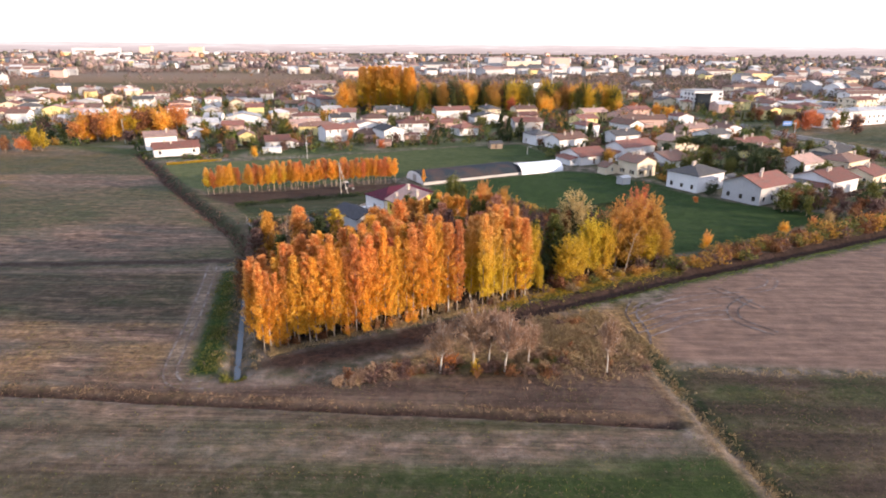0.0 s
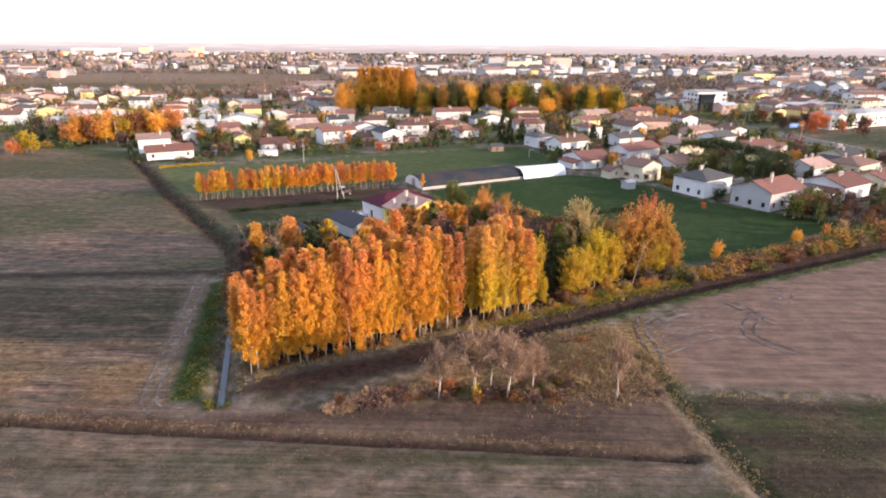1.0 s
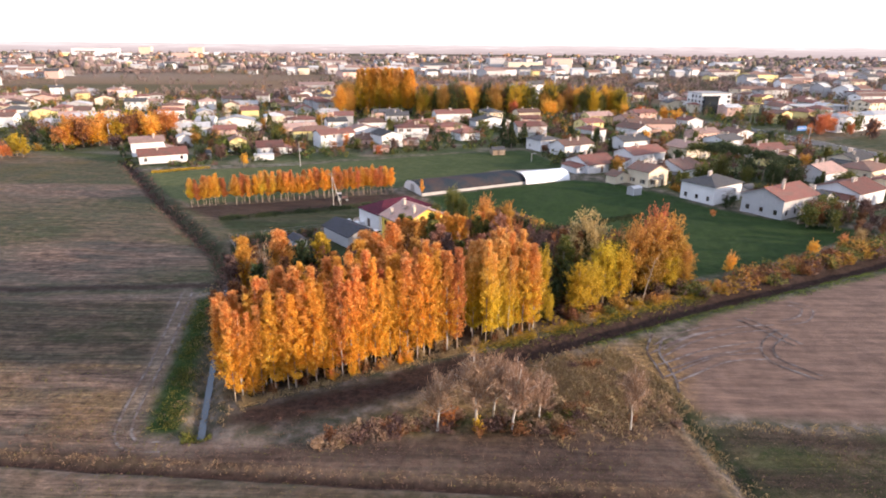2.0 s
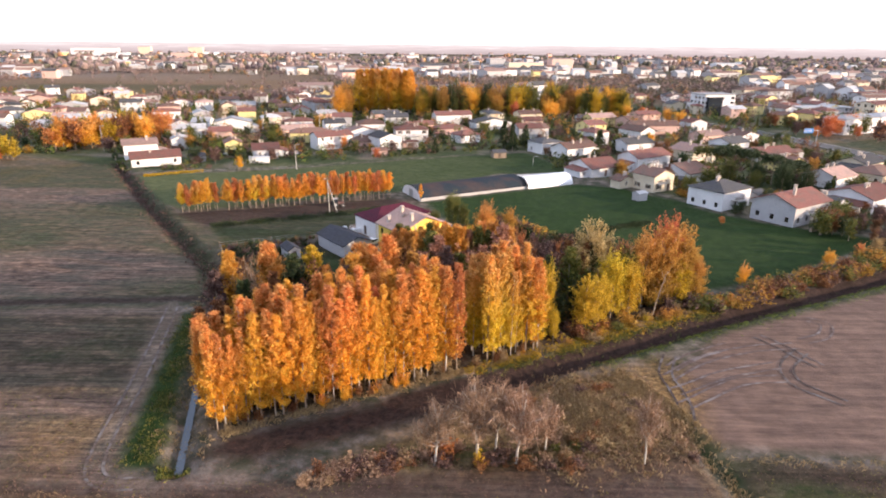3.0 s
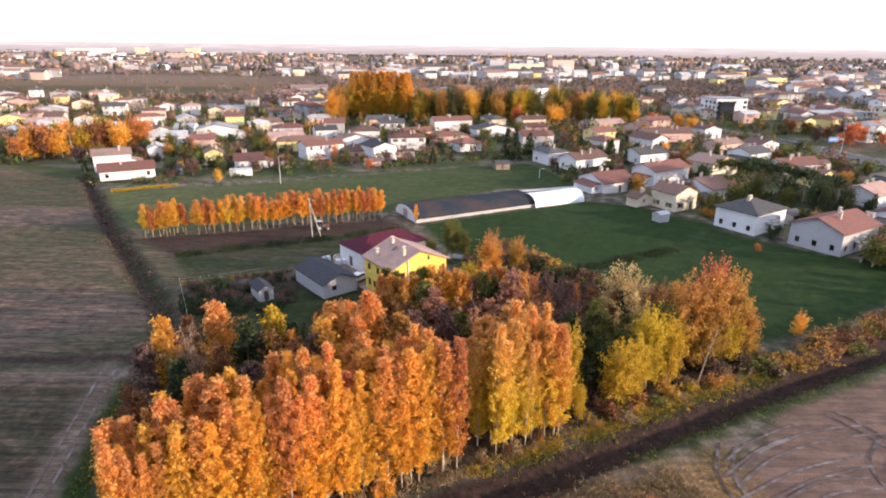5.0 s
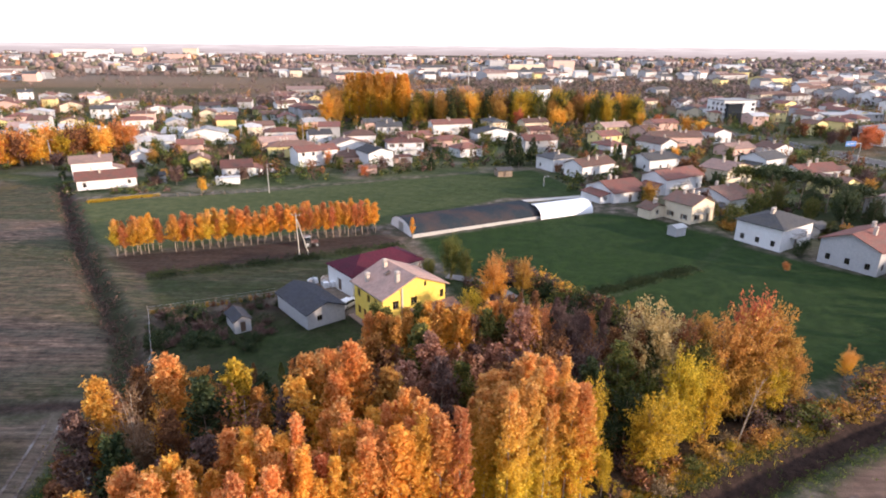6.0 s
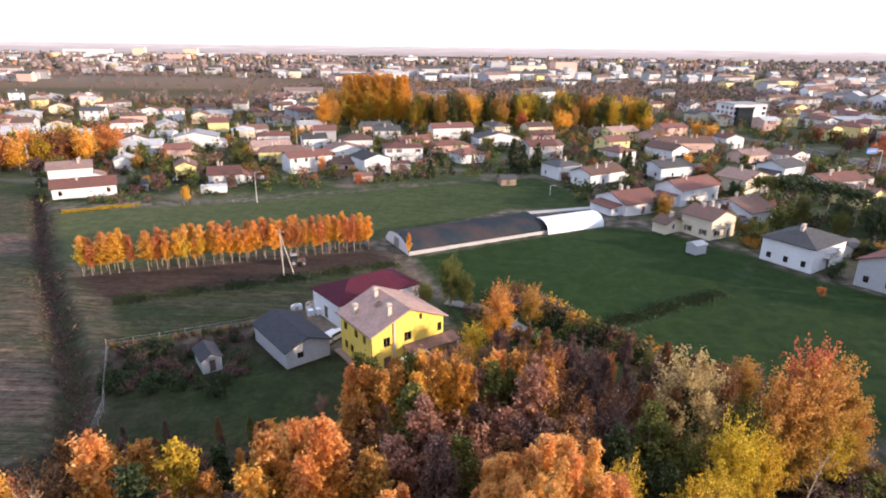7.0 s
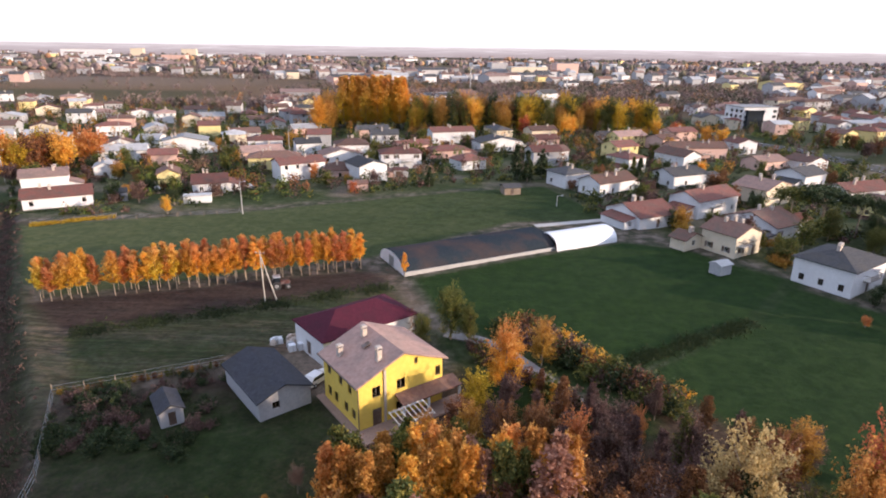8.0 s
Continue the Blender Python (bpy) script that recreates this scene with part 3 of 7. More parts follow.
c_stubble = mix(t, 0.72, ramp(t, rows_x, [(0.40, (0.040, 0.025, 0.018)), (0.5, (0.135, 0.088, 0.064)), (0.62, (0.27, 0.182, 0.130))]),
                ramp(t, clod, [(0.38, (0.026, 0.019, 0.014)), (0.48, (0.105, 0.071, 0.052)), (0.56, (0.175, 0.119, 0.087)), (0.66, (0.32, 0.218, 0.152))]))
c_stubble = mix(t, ramp(t, patch, [(0.42, (0.65, 0.65, 0.65)), (0.56, (0, 0, 0))]), c_stubble, ramp(t, speck, [(0.40, (0.028, 0.030, 0.022)), (0.62, (0.115, 0.105, 0.078))]))
c_dry = ramp(t, speck, [(0.38, (0.055, 0.032, 0.014)), (0.5, (0.16, 0.095, 0.038)), (0.64, (0.33, 0.215, 0.09))])
c_pink = mix(t, 0.4, ramp(t, rows_x, [(0.40, (0.086, 0.057, 0.045)), (0.62, (0.202, 0.134, 0.101))]), ramp(t, mid, [(0.38, (0.078, 0.054, 0.044)), (0.62, (0.202, 0.134, 0.101))]))
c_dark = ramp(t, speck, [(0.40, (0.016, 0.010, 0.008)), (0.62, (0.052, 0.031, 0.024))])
c_lush = mix(t, 0.5, ramp(t, speck, [(0.38, (0.008, 0.020, 0.003)), (0.62, (0.023, 0.050, 0.008))]), ramp(t, mid, [(0.40, (0.009, 0.023, 0.004)), (0.60, (0.022, 0.046, 0.008))]))
c_pasture = mix(t, 0.5, ramp(t, speck, [(0.38, (0.035, 0.048, 0.016)), (0.62, (0.105, 0.118, 0.045))]), ramp(t, mid, [(0.40, (0.045, 0.062, 0.020)), (0.60, (0.095, 0.105, 0.042))]))
c_dirt = ramp(t, speck, [(0.40, (0.14, 0.11, 0.09)), (0.62, (0.28, 0.22, 0.18))])
col = base
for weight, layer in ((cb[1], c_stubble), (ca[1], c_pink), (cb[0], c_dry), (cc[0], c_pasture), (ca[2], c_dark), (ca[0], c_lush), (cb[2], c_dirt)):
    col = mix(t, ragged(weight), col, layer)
drill = noise_node(t, scaled(t, p, (0.045, 2.3, 1.0), radians(2)), 1.0, 5, 0.7)      # drill rows in the stubble and fallow land
rowed = mix(t, 1.0, col, ramp(t, drill, [(0.36, (0.62, 0.62, 0.62)), (0.5, (1.0, 1.0, 1.0)), (0.64, (1.42, 1.40, 1.36))]), "MULTIPLY")
col = mix(t, cb[1], col, rowed)
t.links.new(col, b.inputs["Base Color"])
b.inputs["Roughness"].default_value = 0.95
b.inputs["Specular IOR Level"].default_value = 0.15
bump(t, b, mix(t, 0.5, clod, speck), 1.0, 0.35)
me.materials.append(M_GROUND)
ground = new("ground", me)
tagged(ground, "open autumn farmland with stubble, bare soil and grass", "ground", kind="structure")


def ground_z(x, y):
    """Height of the sheet at a place."""
    i = int(np.clip(np.searchsorted(GX, x) - 1, 0, nx - 2))
    j = int(np.clip(np.searchsorted(GY, y) - 1, 0, ny - 2))
    u, v = (x - GX[i]) / (GX[i + 1] - GX[i]), (y - GY[j]) / (GY[j + 1] - GY[j])
    return float((HEIGHT[j, i] * (1 - u) + HEIGHT[j, i + 1] * u) * (1 - v) + (HEIGHT[j + 1, i] * (1 - u) + HEIGHT[j + 1, i + 1] * u) * v)


# ---- making meshes ----
def link_mesh(name, verts, faces, material, parent=None, label="", smooth=False, uvs=None):
    d = bpy.data.meshes.new(name)
    d.from_pydata([tuple(v) for v in verts] if not isinstance(verts, np.ndarray) else verts.tolist(), [], faces if isinstance(faces, list) else faces.tolist())
    if material is not None:
        d.materials.append(material)
    if smooth:
        d.polygons.foreach_set("use_smooth", np.ones(len(d.polygons), bool))
    if uvs is not None:
        layer = d.uv_layers.new(name="UVMap")
        layer.data.foreach_set("uv", np.array(uvs, np.float32).ravel())
    d.update()
    ob = new(name, d)
    if parent is not None:
        ob.parent = parent
    if label:
        tagged(ob, label)
    return ob


class Shape:
    """Collects faces of one mesh."""

    def __init__(self):
        self.v, self.f = [], []

    def face(self, *pts):
        k = len(self.v)
        self.v += [tuple(q) for q in pts]
        self.f.append(list(range(k, k + len(pts))))

    def box(self, x0, y0, z0, x1, y1, z1, cut=0.0):
        c = cut
        k = len(self.v)
        self.v += [(x0, y0, z0), (x1, y0, z0), (x1, y1, z0), (x0, y1, z0), (x0 + c, y0 + c, z1), (x1 - c, y0 + c, z1), (x1 - c, y1 - c, z1), (x0 + c, y1 - c, z1)]
        self.f += [[k + a for a in q] for q in ((3, 2, 1, 0), (4, 5, 6, 7), (0, 1, 5, 4), (1, 2, 6, 5), (2, 3, 7, 6), (3, 0, 4, 7))]

    def beam(self, a, b, w, h=None):
        """A square bar from a to b."""
        h = w if h is None else h
        a, b = Vector(a), Vector(b)
        d = (b - a).normalized()
        s = d.cross(Vector((0, 0, 1)))
        s = s.normalized() if s.length > 1e-3 else Vector((1, 0, 0))
        u = s.cross(d)
        k = len(self.v)
        for e in (a, b):
            for i, j in ((-1, -1), (1, -1), (1, 1), (-1, 1)):
                self.v.append(tuple(e + s * (i * w / 2) + u * (j * h / 2)))
        self.f += [[k + q for q in r] for r in ((0, 1, 2, 3), (7, 6, 5, 4), (0, 4, 5, 1), (1, 5, 6, 2), (2, 6, 7, 3), (3, 7, 4, 0))]

    def tube(self, path, radii, sides=6):
        k0 = len(self.v)
        for i, (q, r) in enumerate(zip(path, radii)):
            q = Vector(q)
            d = (Vector(path[min(i + 1, len(path) - 1)]) - Vector(path[max(i - 1, 0)])).normalized()
            s = d.cross(Vector((0.3, 0.9, 0.1))).normalized()
            u = s.cross(d)
            for j in range(sides):
                a = 2 * math.pi * j / sides
                self.v.append(tuple(q + s * (r * math.cos(a)) + u * (r * math.sin(a))))
        for i in range(len(path) - 1):
            for j in range(sides):
                j2 = (j + 1) % sides
                self.f.append([k0 + i * sides + j, k0 + i * sides + j2, k0 + (i + 1) * sides + j2, k0 + (i + 1) * sides + j])
        self.f.append([k0 + (len(path) - 1) * sides + j for j in range(sides)])

    def part(self, name, material, parent=None, label="", smooth=False):
        return link_mesh(name, self.v, self.f, material, parent, label, smooth)


def empty(name, x, y, z=0.0, rz=0.0, label="", category="", group=""):
    ob = new(name)
    ob.empty_display_size = 0.5
    ob.matrix_basis = pose(x, y, z, 0, 0, rz)
    return tagged(ob, label, category, group)


# ---- trees ----
def leaf_faces(centres, size, rng, slim=0.36, lie=None):
    """Small pointed leaves, one face each, turned every way."""
    c = np.asarray(centres, float)
    k = len(c)
    a = rng.normal(size=(k, 3))
    if lie is not None:
        a = a * lie
    a /= np.linalg.norm(a, axis=1, keepdims=True) + 1e-9
    w = rng.normal(size=(k, 3))
    b = np.cross(a, w)
    b /= np.linalg.norm(b, axis=1, keepdims=True) + 1e-9
    s = (np.asarray(size) * rng.uniform(0.65, 1.35, k))[:, None]
    v = np.stack([c - a * s * 0.55, c + a * s * 0.45 + b * s * slim, c + a * s * 0.45 - b * s * slim], 1).reshape(-1, 3)
    return v, np.arange(3 * k).reshape(-1, 3)


def limbs_to_leaves(limbs, per, spread, rng, start=0.3):
    """Places scattered along limbs (pairs of points)."""
    out = []
    for a, b in limbs:
        a, b = np.array(a), np.array(b)
        k = rng.uniform(start, 1.06, per)[:, None]
        out.append(a + (b - a) * k + rng.normal(size=(per, 3)) * spread)
    return np.concatenate(out)


def shape_trunk(shape, h, r, lean, rng, limbs, thick=0.28):
    path = [(lean[0] * k * k * h + rng.normal() * 0.04 * h * 0.1, lean[1] * k * k * h, k * h) for k in np.linspace(0, 1, 6)]
    path[0] = (0, 0, -0.4)
    shape.tube(path, [r * (1 - 0.9 * k) + 0.01 for k in np.linspace(0, 1, 6)], 6)
    for a, b in limbs:
        mid = [(a[i] + b[i]) / 2 for i in range(3)]
        mid[2] -= 0.06 * abs(b[2] - a[2])
        shape.tube([a, mid, b], [r * thick, r * thick * 0.7, 0.012], 3)


def build_tree(kind, seed):
    """Trunk shape, leaf places, leaf size and full height of one tree of a kind."""
    rng = np.random.RandomState(seed)
    trunk, limbs = Shape(), []
    lie, slim = None, 0.36
    if kind == "poplar":
        H, count, size, per, spread = 16.0, 135, 0.25, 48, 0.17
        for i in range(count):
            z = H * rng.uniform(0.07, 0.95)
            prof = 1.7 * (1 - (z / H) ** 1.15) ** 0.85 * min(1, 0.4 + z / H * 2.2) + 0.08
            az, ln = rng.uniform(0, 6.283), prof * rng.uniform(0.55, 1.3)
            limbs.append(((0, 0, z), (ln * math.cos(az), ln * math.sin(az), z + ln * rng.uniform(0.9, 1.9))))
        pts = limbs_to_leaves(limbs, per, spread, rng, 0.4)
        pts[:, 2] = np.minimum(pts[:, 2], H - rng.uniform(0, 0.9, len(pts)))
        shape_trunk(trunk, H * 0.93, 0.10, (rng.uniform(-0.03, 0.03), rng.uniform(-0.03, 0.03)), rng, limbs[::5])
    elif kind == "slim":
        H, size = 9.0, 0.27
        for i in range(44):
            z = H * rng.uniform(0.26, 0.94)
            ln = 1.75 * (1 - z / H) ** 0.75 * rng.uniform(0.6, 1.25) + 0.08
            az = rng.uniform(0, 6.283)
            limbs.append(((0, 0, z), (ln * math.cos(az), ln * math.sin(az), min(z + ln * rng.uniform(0.5, 1.2), H))))
        pts = limbs_to_leaves(limbs, 48, 0.17, rng, 0.15)
        shape_trunk(trunk, H * 0.9, 0.065, (0, 0), rng, [])
    elif kind == "broad":
        H, size = 10.0, 0.23
        for i in range(120):
            z = H * rng.uniform(0.08, 0.62)
            az = rng.uniform(0, 6.283)
            el = rng.uniform(0.15, 1.4)
            ln = rng.uniform(2.2, 3.9) * (0.72 + 0.4 * math.sin(el))
            limbs.append(((0, 0, z), (ln * math.cos(az) * math.cos(el), ln * math.sin(az) * math.cos(el), min(z + ln * math.sin(el), H * rng.uniform(0.88, 1.0)))))
        pts = limbs_to_leaves(limbs, 48, 0.17, rng, 0.35)
        shape_trunk(trunk, H * 0.75, 0.2, (0.03, 0.02), rng, limbs[::5])
    elif kind == "dense":
        H, size = 10.0, 0.22
        for i in range(170):
            z = H * rng.uniform(0.06, 0.62)
            az = rng.uniform(0, 6.283)
            el = rng.uniform(0.1, 1.4)
            ln = rng.uniform(2.2, 3.9) * (0.72 + 0.4 * math.sin(el))
            limbs.append(((0, 0, z), (ln * math.cos(az) * math.cos(el), ln * math.sin(az) * math.cos(el), min(z + ln * math.sin(el), H * rng.uniform(0.88, 1.0)))))
        pts = limbs_to_leaves(limbs, 54, 0.19, rng, 0.4)
        shape_trunk(trunk, H * 0.75, 0.2, (0.03, 0.02), rng, limbs[::12])
    elif kind == "upright":
        H, size = 12.0, 0.25
        for i in range(150):
            z = H * rng.uniform(0.08, 0.93)
            prof = 2.0 * min(1, 0.45 + 2.2 * z / H) * (1 - (z / H) ** 1.5) ** 0.8 + 0.1
            az, ln = rng.uniform(0, 6.283), prof * rng.uniform(0.55, 1.2)
            limbs.append(((0, 0, z), (ln * math.cos(az), ln * math.sin(az), min(z + ln * rng.uniform(0.6, 1.5), H * rng.uniform(0.95, 1.0)))))
        pts = limbs_to_leaves(limbs, 46, 0.15, rng, 0.35)
        shape_trunk(trunk, H * 0.92, 0.12, (rng.uniform(-0.03, 0.03), rng.uniform(-0.03, 0.03)), rng, limbs[::6])
    elif kind == "round":
        H, size = 9.0, 0.46
        for i in range(56):
            z = H * rng.uniform(0.06, 0.58)
            az, el = rng.uniform(0, 6.283), rng.uniform(0.1, 1.35)
            ln = rng.uniform(2.2, 3.6) * (0.8 + 0.3 * math.sin(el))
            limbs.append(((0, 0, z), (ln * math.cos(az) * math.cos(el), ln * math.sin(az) * math.cos(el), min(z + ln * math.sin(el), H * rng.uniform(0.86, 1.0)))))
        pts = limbs_to_leaves(limbs, 26, 0.30, rng, 0.3)
        shape_trunk(trunk, H * 0.7, 0.19, (0, 0), rng, limbs[::9])
    elif kind == "conifer":
        H, size = 10.0, 0.42
        for i in range(90):
            z = H * rng.uniform(0.08, 0.94)
            az, ln = rng.uniform(0, 6.283), 2.3 * (1 - z / H) ** 0.8 * rng.uniform(0.75, 1.2) + 0.15
            limbs.append(((0, 0, z), (ln * math.cos(az), ln * math.sin(az), z - 0.15 * ln)))
        pts = limbs_to_leaves(limbs, 28, 0.16, rng, 0.25)
        shape_trunk(trunk, H * 0.96, 0.17, (0, 0), rng, limbs[::5], 0.2)
    elif kind == "cypress":
        H, size = 9.0, 0.36
        for i in range(70):
            z = H * rng.uniform(0.06, 0.9)
            az, ln = rng.uniform(0, 6.283), 1.05 * (1 - (z / H) ** 2) ** 0.7 * rng.uniform(0.75, 1.15) + 0.1
            limbs.append(((0, 0, z), (ln * math.cos(az), ln * math.sin(az), z + 1.2 * ln)))
        pts = limbs_to_leaves(limbs, 30, 0.14, rng, 0.25)
        shape_trunk(trunk, H * 0.9, 0.12, (0, 0), rng, limbs[::6], 0.2)
    elif kind == "pine":
        H, size, lie = 10.0, 0.42, np.array([1, 1, 0.6])
        for i in range(55):
            az, rr = rng.uniform(0, 6.283), 4.2 * math.sqrt(rng.uniform(0.02, 1))
            limbs.append(((0, 0, H * rng.uniform(0.55, 0.7)), (rr * math.cos(az), rr * math.sin(az), H * (0.97 - 0.16 * (rr / 4.2) ** 2) + rng.normal() * 0.35)))
        pts = limbs_to_leaves(limbs, 52, 0.38, rng, 0.72)
        shape_trunk(trunk, H * 0.75, 0.24, (0.06, 0), rng, limbs[::5])
    elif kind == "shrub":
        H, size = 3.0, 0.30
        for i in range(26):
            az, el = rng.uniform(0, 6.283), rng.uniform(0.25, 1.45)
            ln = rng.uniform(1.3, 2.6)
            limbs.append(((0, 0, 0.1), (ln * math.cos(az) * math.cos(el), ln * math.sin(az) * math.cos(el), 0.1 + ln * math.sin(el))))
        pts = limbs_to_leaves(limbs, 26, 0.2, rng, 0.3)
        shape_trunk(trunk, H * 0.5, 0.07, (0, 0), rng, limbs[::7], 0.4)
    else:                                   # bare: twigs in place of leaves
        H, size, slim = 8.0, 0.8, 0.03
        lie = np.array([0.55, 0.55, 1.0])
        for i in range(46):
            z = H * rng.uniform(0.26, 0.66)
            az, el = rng.uniform(0, 6.283), rng.uniform(0.5, 1.35)
            ln = rng.uniform(1.4, 3.2)
            limbs.append(((0, 0, z), (ln * math.cos(az) * math.cos(el), ln * math.sin(az) * math.cos(el), min(z + ln * math.sin(el), H))))
        pts = limbs_to_leaves(limbs, 60, 0.26, rng, 0.35)
        shape_trunk(trunk, H * 0.85, 0.13, (0.02, 0.03), rng, limbs, 0.3)
    return trunk, pts, size, H, lie, slim


TEMPLATES = {}
WORDS = {"poplar": "tree", "slim": "tree", "broad": "tree", "dense": "tree", "upright": "tree", "round": "tree", "conifer": "tree", "cypress": "tree", "pine": "tree", "shrub": "bush", "bare": "tree"}
NAMES = {"poplar": "poplar_tree", "slim": "young_poplar", "broad": "broadleaf_tree", "dense": "leafy_tree", "upright": "upright_tree", "round": "garden_tree", "conifer": "conifer_tree",
         "cypress": "cypress_tree", "pine": "umbrella_pine", "shrub": "shrub", "bare": "bare_tree"}


def plant(kind, x, y, h, material, label, group="", variants=4, pale=False, wide=1.0, lean=(0, 0), rng=random, name=None):
    """One tree of a kind and height at a place; the wood's back edge towards the garden stays low."""
    if x < -9.5 and 90 < y < 122 and kind != "shrub":
        h = max(3.5, min(h, 39.6 - 0.854 * (y - 68.9) if x < -18 else 39.6 - 0.78 * (y - 68.9)))
    key = (kind, rng.randrange(variants))
    z = ground_z(x, y)
    m = Matrix.Translation((x, y, z)) @ Euler((lean[0], lean[1], rng.uniform(0, 6.283))).to_matrix().to_4x4()
    if key not in TEMPLATES:
        trunk, pts, size, H, lie, slim = build_tree(kind, 11 + 37 * key[1] + len(kind) * 101)
        top = new(NAMES[kind])
        top.empty_display_size = 0.5
        trunk.part("trunk", M_BARK, top, smooth=True)
        r = np.random.RandomState(5 + key[1])
        v, f = leaf_faces(pts, size, r, slim, lie)
        crown = link_mesh("crown", v, f, M_ORANGE, top)
        for ch in top.children:
            ch.material_slots[0].link = "OBJECT"
        top.scale = (1, 1, 1)
        TEMPLATES[key] = (top, H)
        tree = top
    else:
        tree = copy_thing(TEMPLATES[key][0], Matrix.Identity(4))
    H = TEMPLATES[key][1]
    s = h / H
    tree.matrix_basis = m @ Matrix.Diagonal((s * wide, s * wide, s, 1))
    for ch in tree.children:
        ch.material_slots[0].material = (M_PALE_BARK if pale else M_BARK) if ch.name.startswith("trunk") else material
    if name:
        tree.name = name
    for old in ("label", "category", "group"):
        if old in tree:
            del tree[old]
    return tagged(tree, label, WORDS[kind], group)


def wood(u, v):
    """A place in the wood: u along its front, v into it."""
    return -25.3 + 0.879 * u - 0.477 * v, 75.6 + 0.477 * u + 0.879 * v


LBL_ORANGE = "tall slender poplar with dense orange autumn leaves"
LBL_GOLD = "tall slender poplar with golden yellow autumn leaves"
rw = random.Random(7)
row = 0
for v in (0.5, 2.2, 4.2, 6.3):
    u = 0.2 + (row % 2) * 0.8
    while u < 44:
        if not (29.8 < u < 33.4 and v < 7) and not (u < 5 and v > 6.0) and not (u < 9 and v > 8):
            x, y = wood(u + rw.uniform(-0.3, 0.3) - 0.22 * v * (u < 6), v + rw.uniform(-0.4, 0.4))
            h = 13.4 + 1.3 * min(1, u / 14) + rw.uniform(-2.4, 1.2) - (0.8 if v > 6 else 0)
            late = u > 32
            pick = rw.random()
            mt = (M_YELLOW_LEAF if pick < 0.75 else M_ORANGE if pick < 0.95 else M_RUST) if late else (M_ORANGE if pick < 0.6 else M_GOLD if pick < 0.95 else M_RUST)
            plant("poplar", x, y, h, mt, LBL_GOLD if mt in (M_GOLD, M_YELLOW_LEAF) else LBL_ORANGE, "poplars of the wood's front rows", 5, pale=rw.random() < 0.4, wide=rw.uniform(0.8, 1.25), rng=rw)
        u += rw.uniform(0.95, 1.5)
    row += 1

# low growth at the feet of the front row
for i in range(46):
    x, y = wood(rw.uniform(0, 44), rw.uniform(-0.5, 1.4))
    plant("shrub", x, y, rw.uniform(0.8, 2.2), rw.choice([M_GOLD, M_ORANGE, M_STRAW, M_BROWN]), "low golden growth at the poplars' feet", "undergrowth of the poplars", 3, wide=rw.uniform(0.5, 0.9), rng=rw, name="undergrowth")

# single trees along the wood's right half
def edge_tree(kind, u, v, h, mt, label, wide):
    x, y = wood(u, v)
    plant(kind, x, y, h, mt, label, "", 3, pale=kind == "bare", wide=wide, lean=(0.0, 0.22) if kind == "bare" else (0, 0), rng=rw)


edge_tree("dense", 46.2, 3.5, 12.8, M_LIME, "slender tree with yellow-green leaves at the wood's edge", 0.42)
edge_tree("dense", 46.0, 0.8, 6.0, M_LIME, "small tree with yellow-green leaves at the wood's edge", 0.5)
edge_tree("dense", 52.0, 1.2, 10.0, M_LIME, "leafy tree with bright yellow-green leaves", 0.8)
edge_tree("dense", 55.0, 1.8, 9.4, M_LIME, "leafy tree with bright yellow-green leaves", 0.8)
edge_tree("dense", 58.6, 3.0, 12.4, M_LIME, "tall leafy tree with yellow-green leaves", 0.7)
edge_tree("dense", 61.5, 2.2, 10.6, M_LIME, "tall leafy tree with yellow-green leaves", 0.62)
edge_tree("dense", 66.4, 4.4, 13.6, M_BRONZE, "large broad tree with bronze orange leaves", 0.8)
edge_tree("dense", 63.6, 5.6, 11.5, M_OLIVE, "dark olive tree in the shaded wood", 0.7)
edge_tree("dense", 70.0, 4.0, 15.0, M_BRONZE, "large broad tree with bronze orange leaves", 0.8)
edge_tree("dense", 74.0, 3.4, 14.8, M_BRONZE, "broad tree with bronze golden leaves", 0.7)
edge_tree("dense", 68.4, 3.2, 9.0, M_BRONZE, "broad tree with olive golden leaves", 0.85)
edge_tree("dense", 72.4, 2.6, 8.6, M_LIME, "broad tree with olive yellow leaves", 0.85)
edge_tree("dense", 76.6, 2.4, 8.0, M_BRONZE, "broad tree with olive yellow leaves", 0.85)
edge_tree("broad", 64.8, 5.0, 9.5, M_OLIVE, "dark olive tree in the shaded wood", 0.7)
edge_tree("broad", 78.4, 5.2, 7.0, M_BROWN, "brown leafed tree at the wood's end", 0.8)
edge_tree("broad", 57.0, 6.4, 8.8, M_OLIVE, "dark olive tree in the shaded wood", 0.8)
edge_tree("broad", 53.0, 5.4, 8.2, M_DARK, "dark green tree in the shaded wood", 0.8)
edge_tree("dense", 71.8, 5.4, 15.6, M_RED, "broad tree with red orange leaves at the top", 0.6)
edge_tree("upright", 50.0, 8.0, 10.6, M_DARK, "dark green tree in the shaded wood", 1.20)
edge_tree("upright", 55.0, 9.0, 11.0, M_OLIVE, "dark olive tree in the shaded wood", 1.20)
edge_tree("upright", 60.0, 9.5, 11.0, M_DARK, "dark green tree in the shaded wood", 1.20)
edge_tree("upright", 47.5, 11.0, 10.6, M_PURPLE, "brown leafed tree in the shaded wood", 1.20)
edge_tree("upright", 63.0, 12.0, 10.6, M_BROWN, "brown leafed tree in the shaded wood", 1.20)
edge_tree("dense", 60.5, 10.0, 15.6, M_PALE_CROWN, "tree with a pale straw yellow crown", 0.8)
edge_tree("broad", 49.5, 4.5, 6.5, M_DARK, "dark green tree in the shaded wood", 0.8)
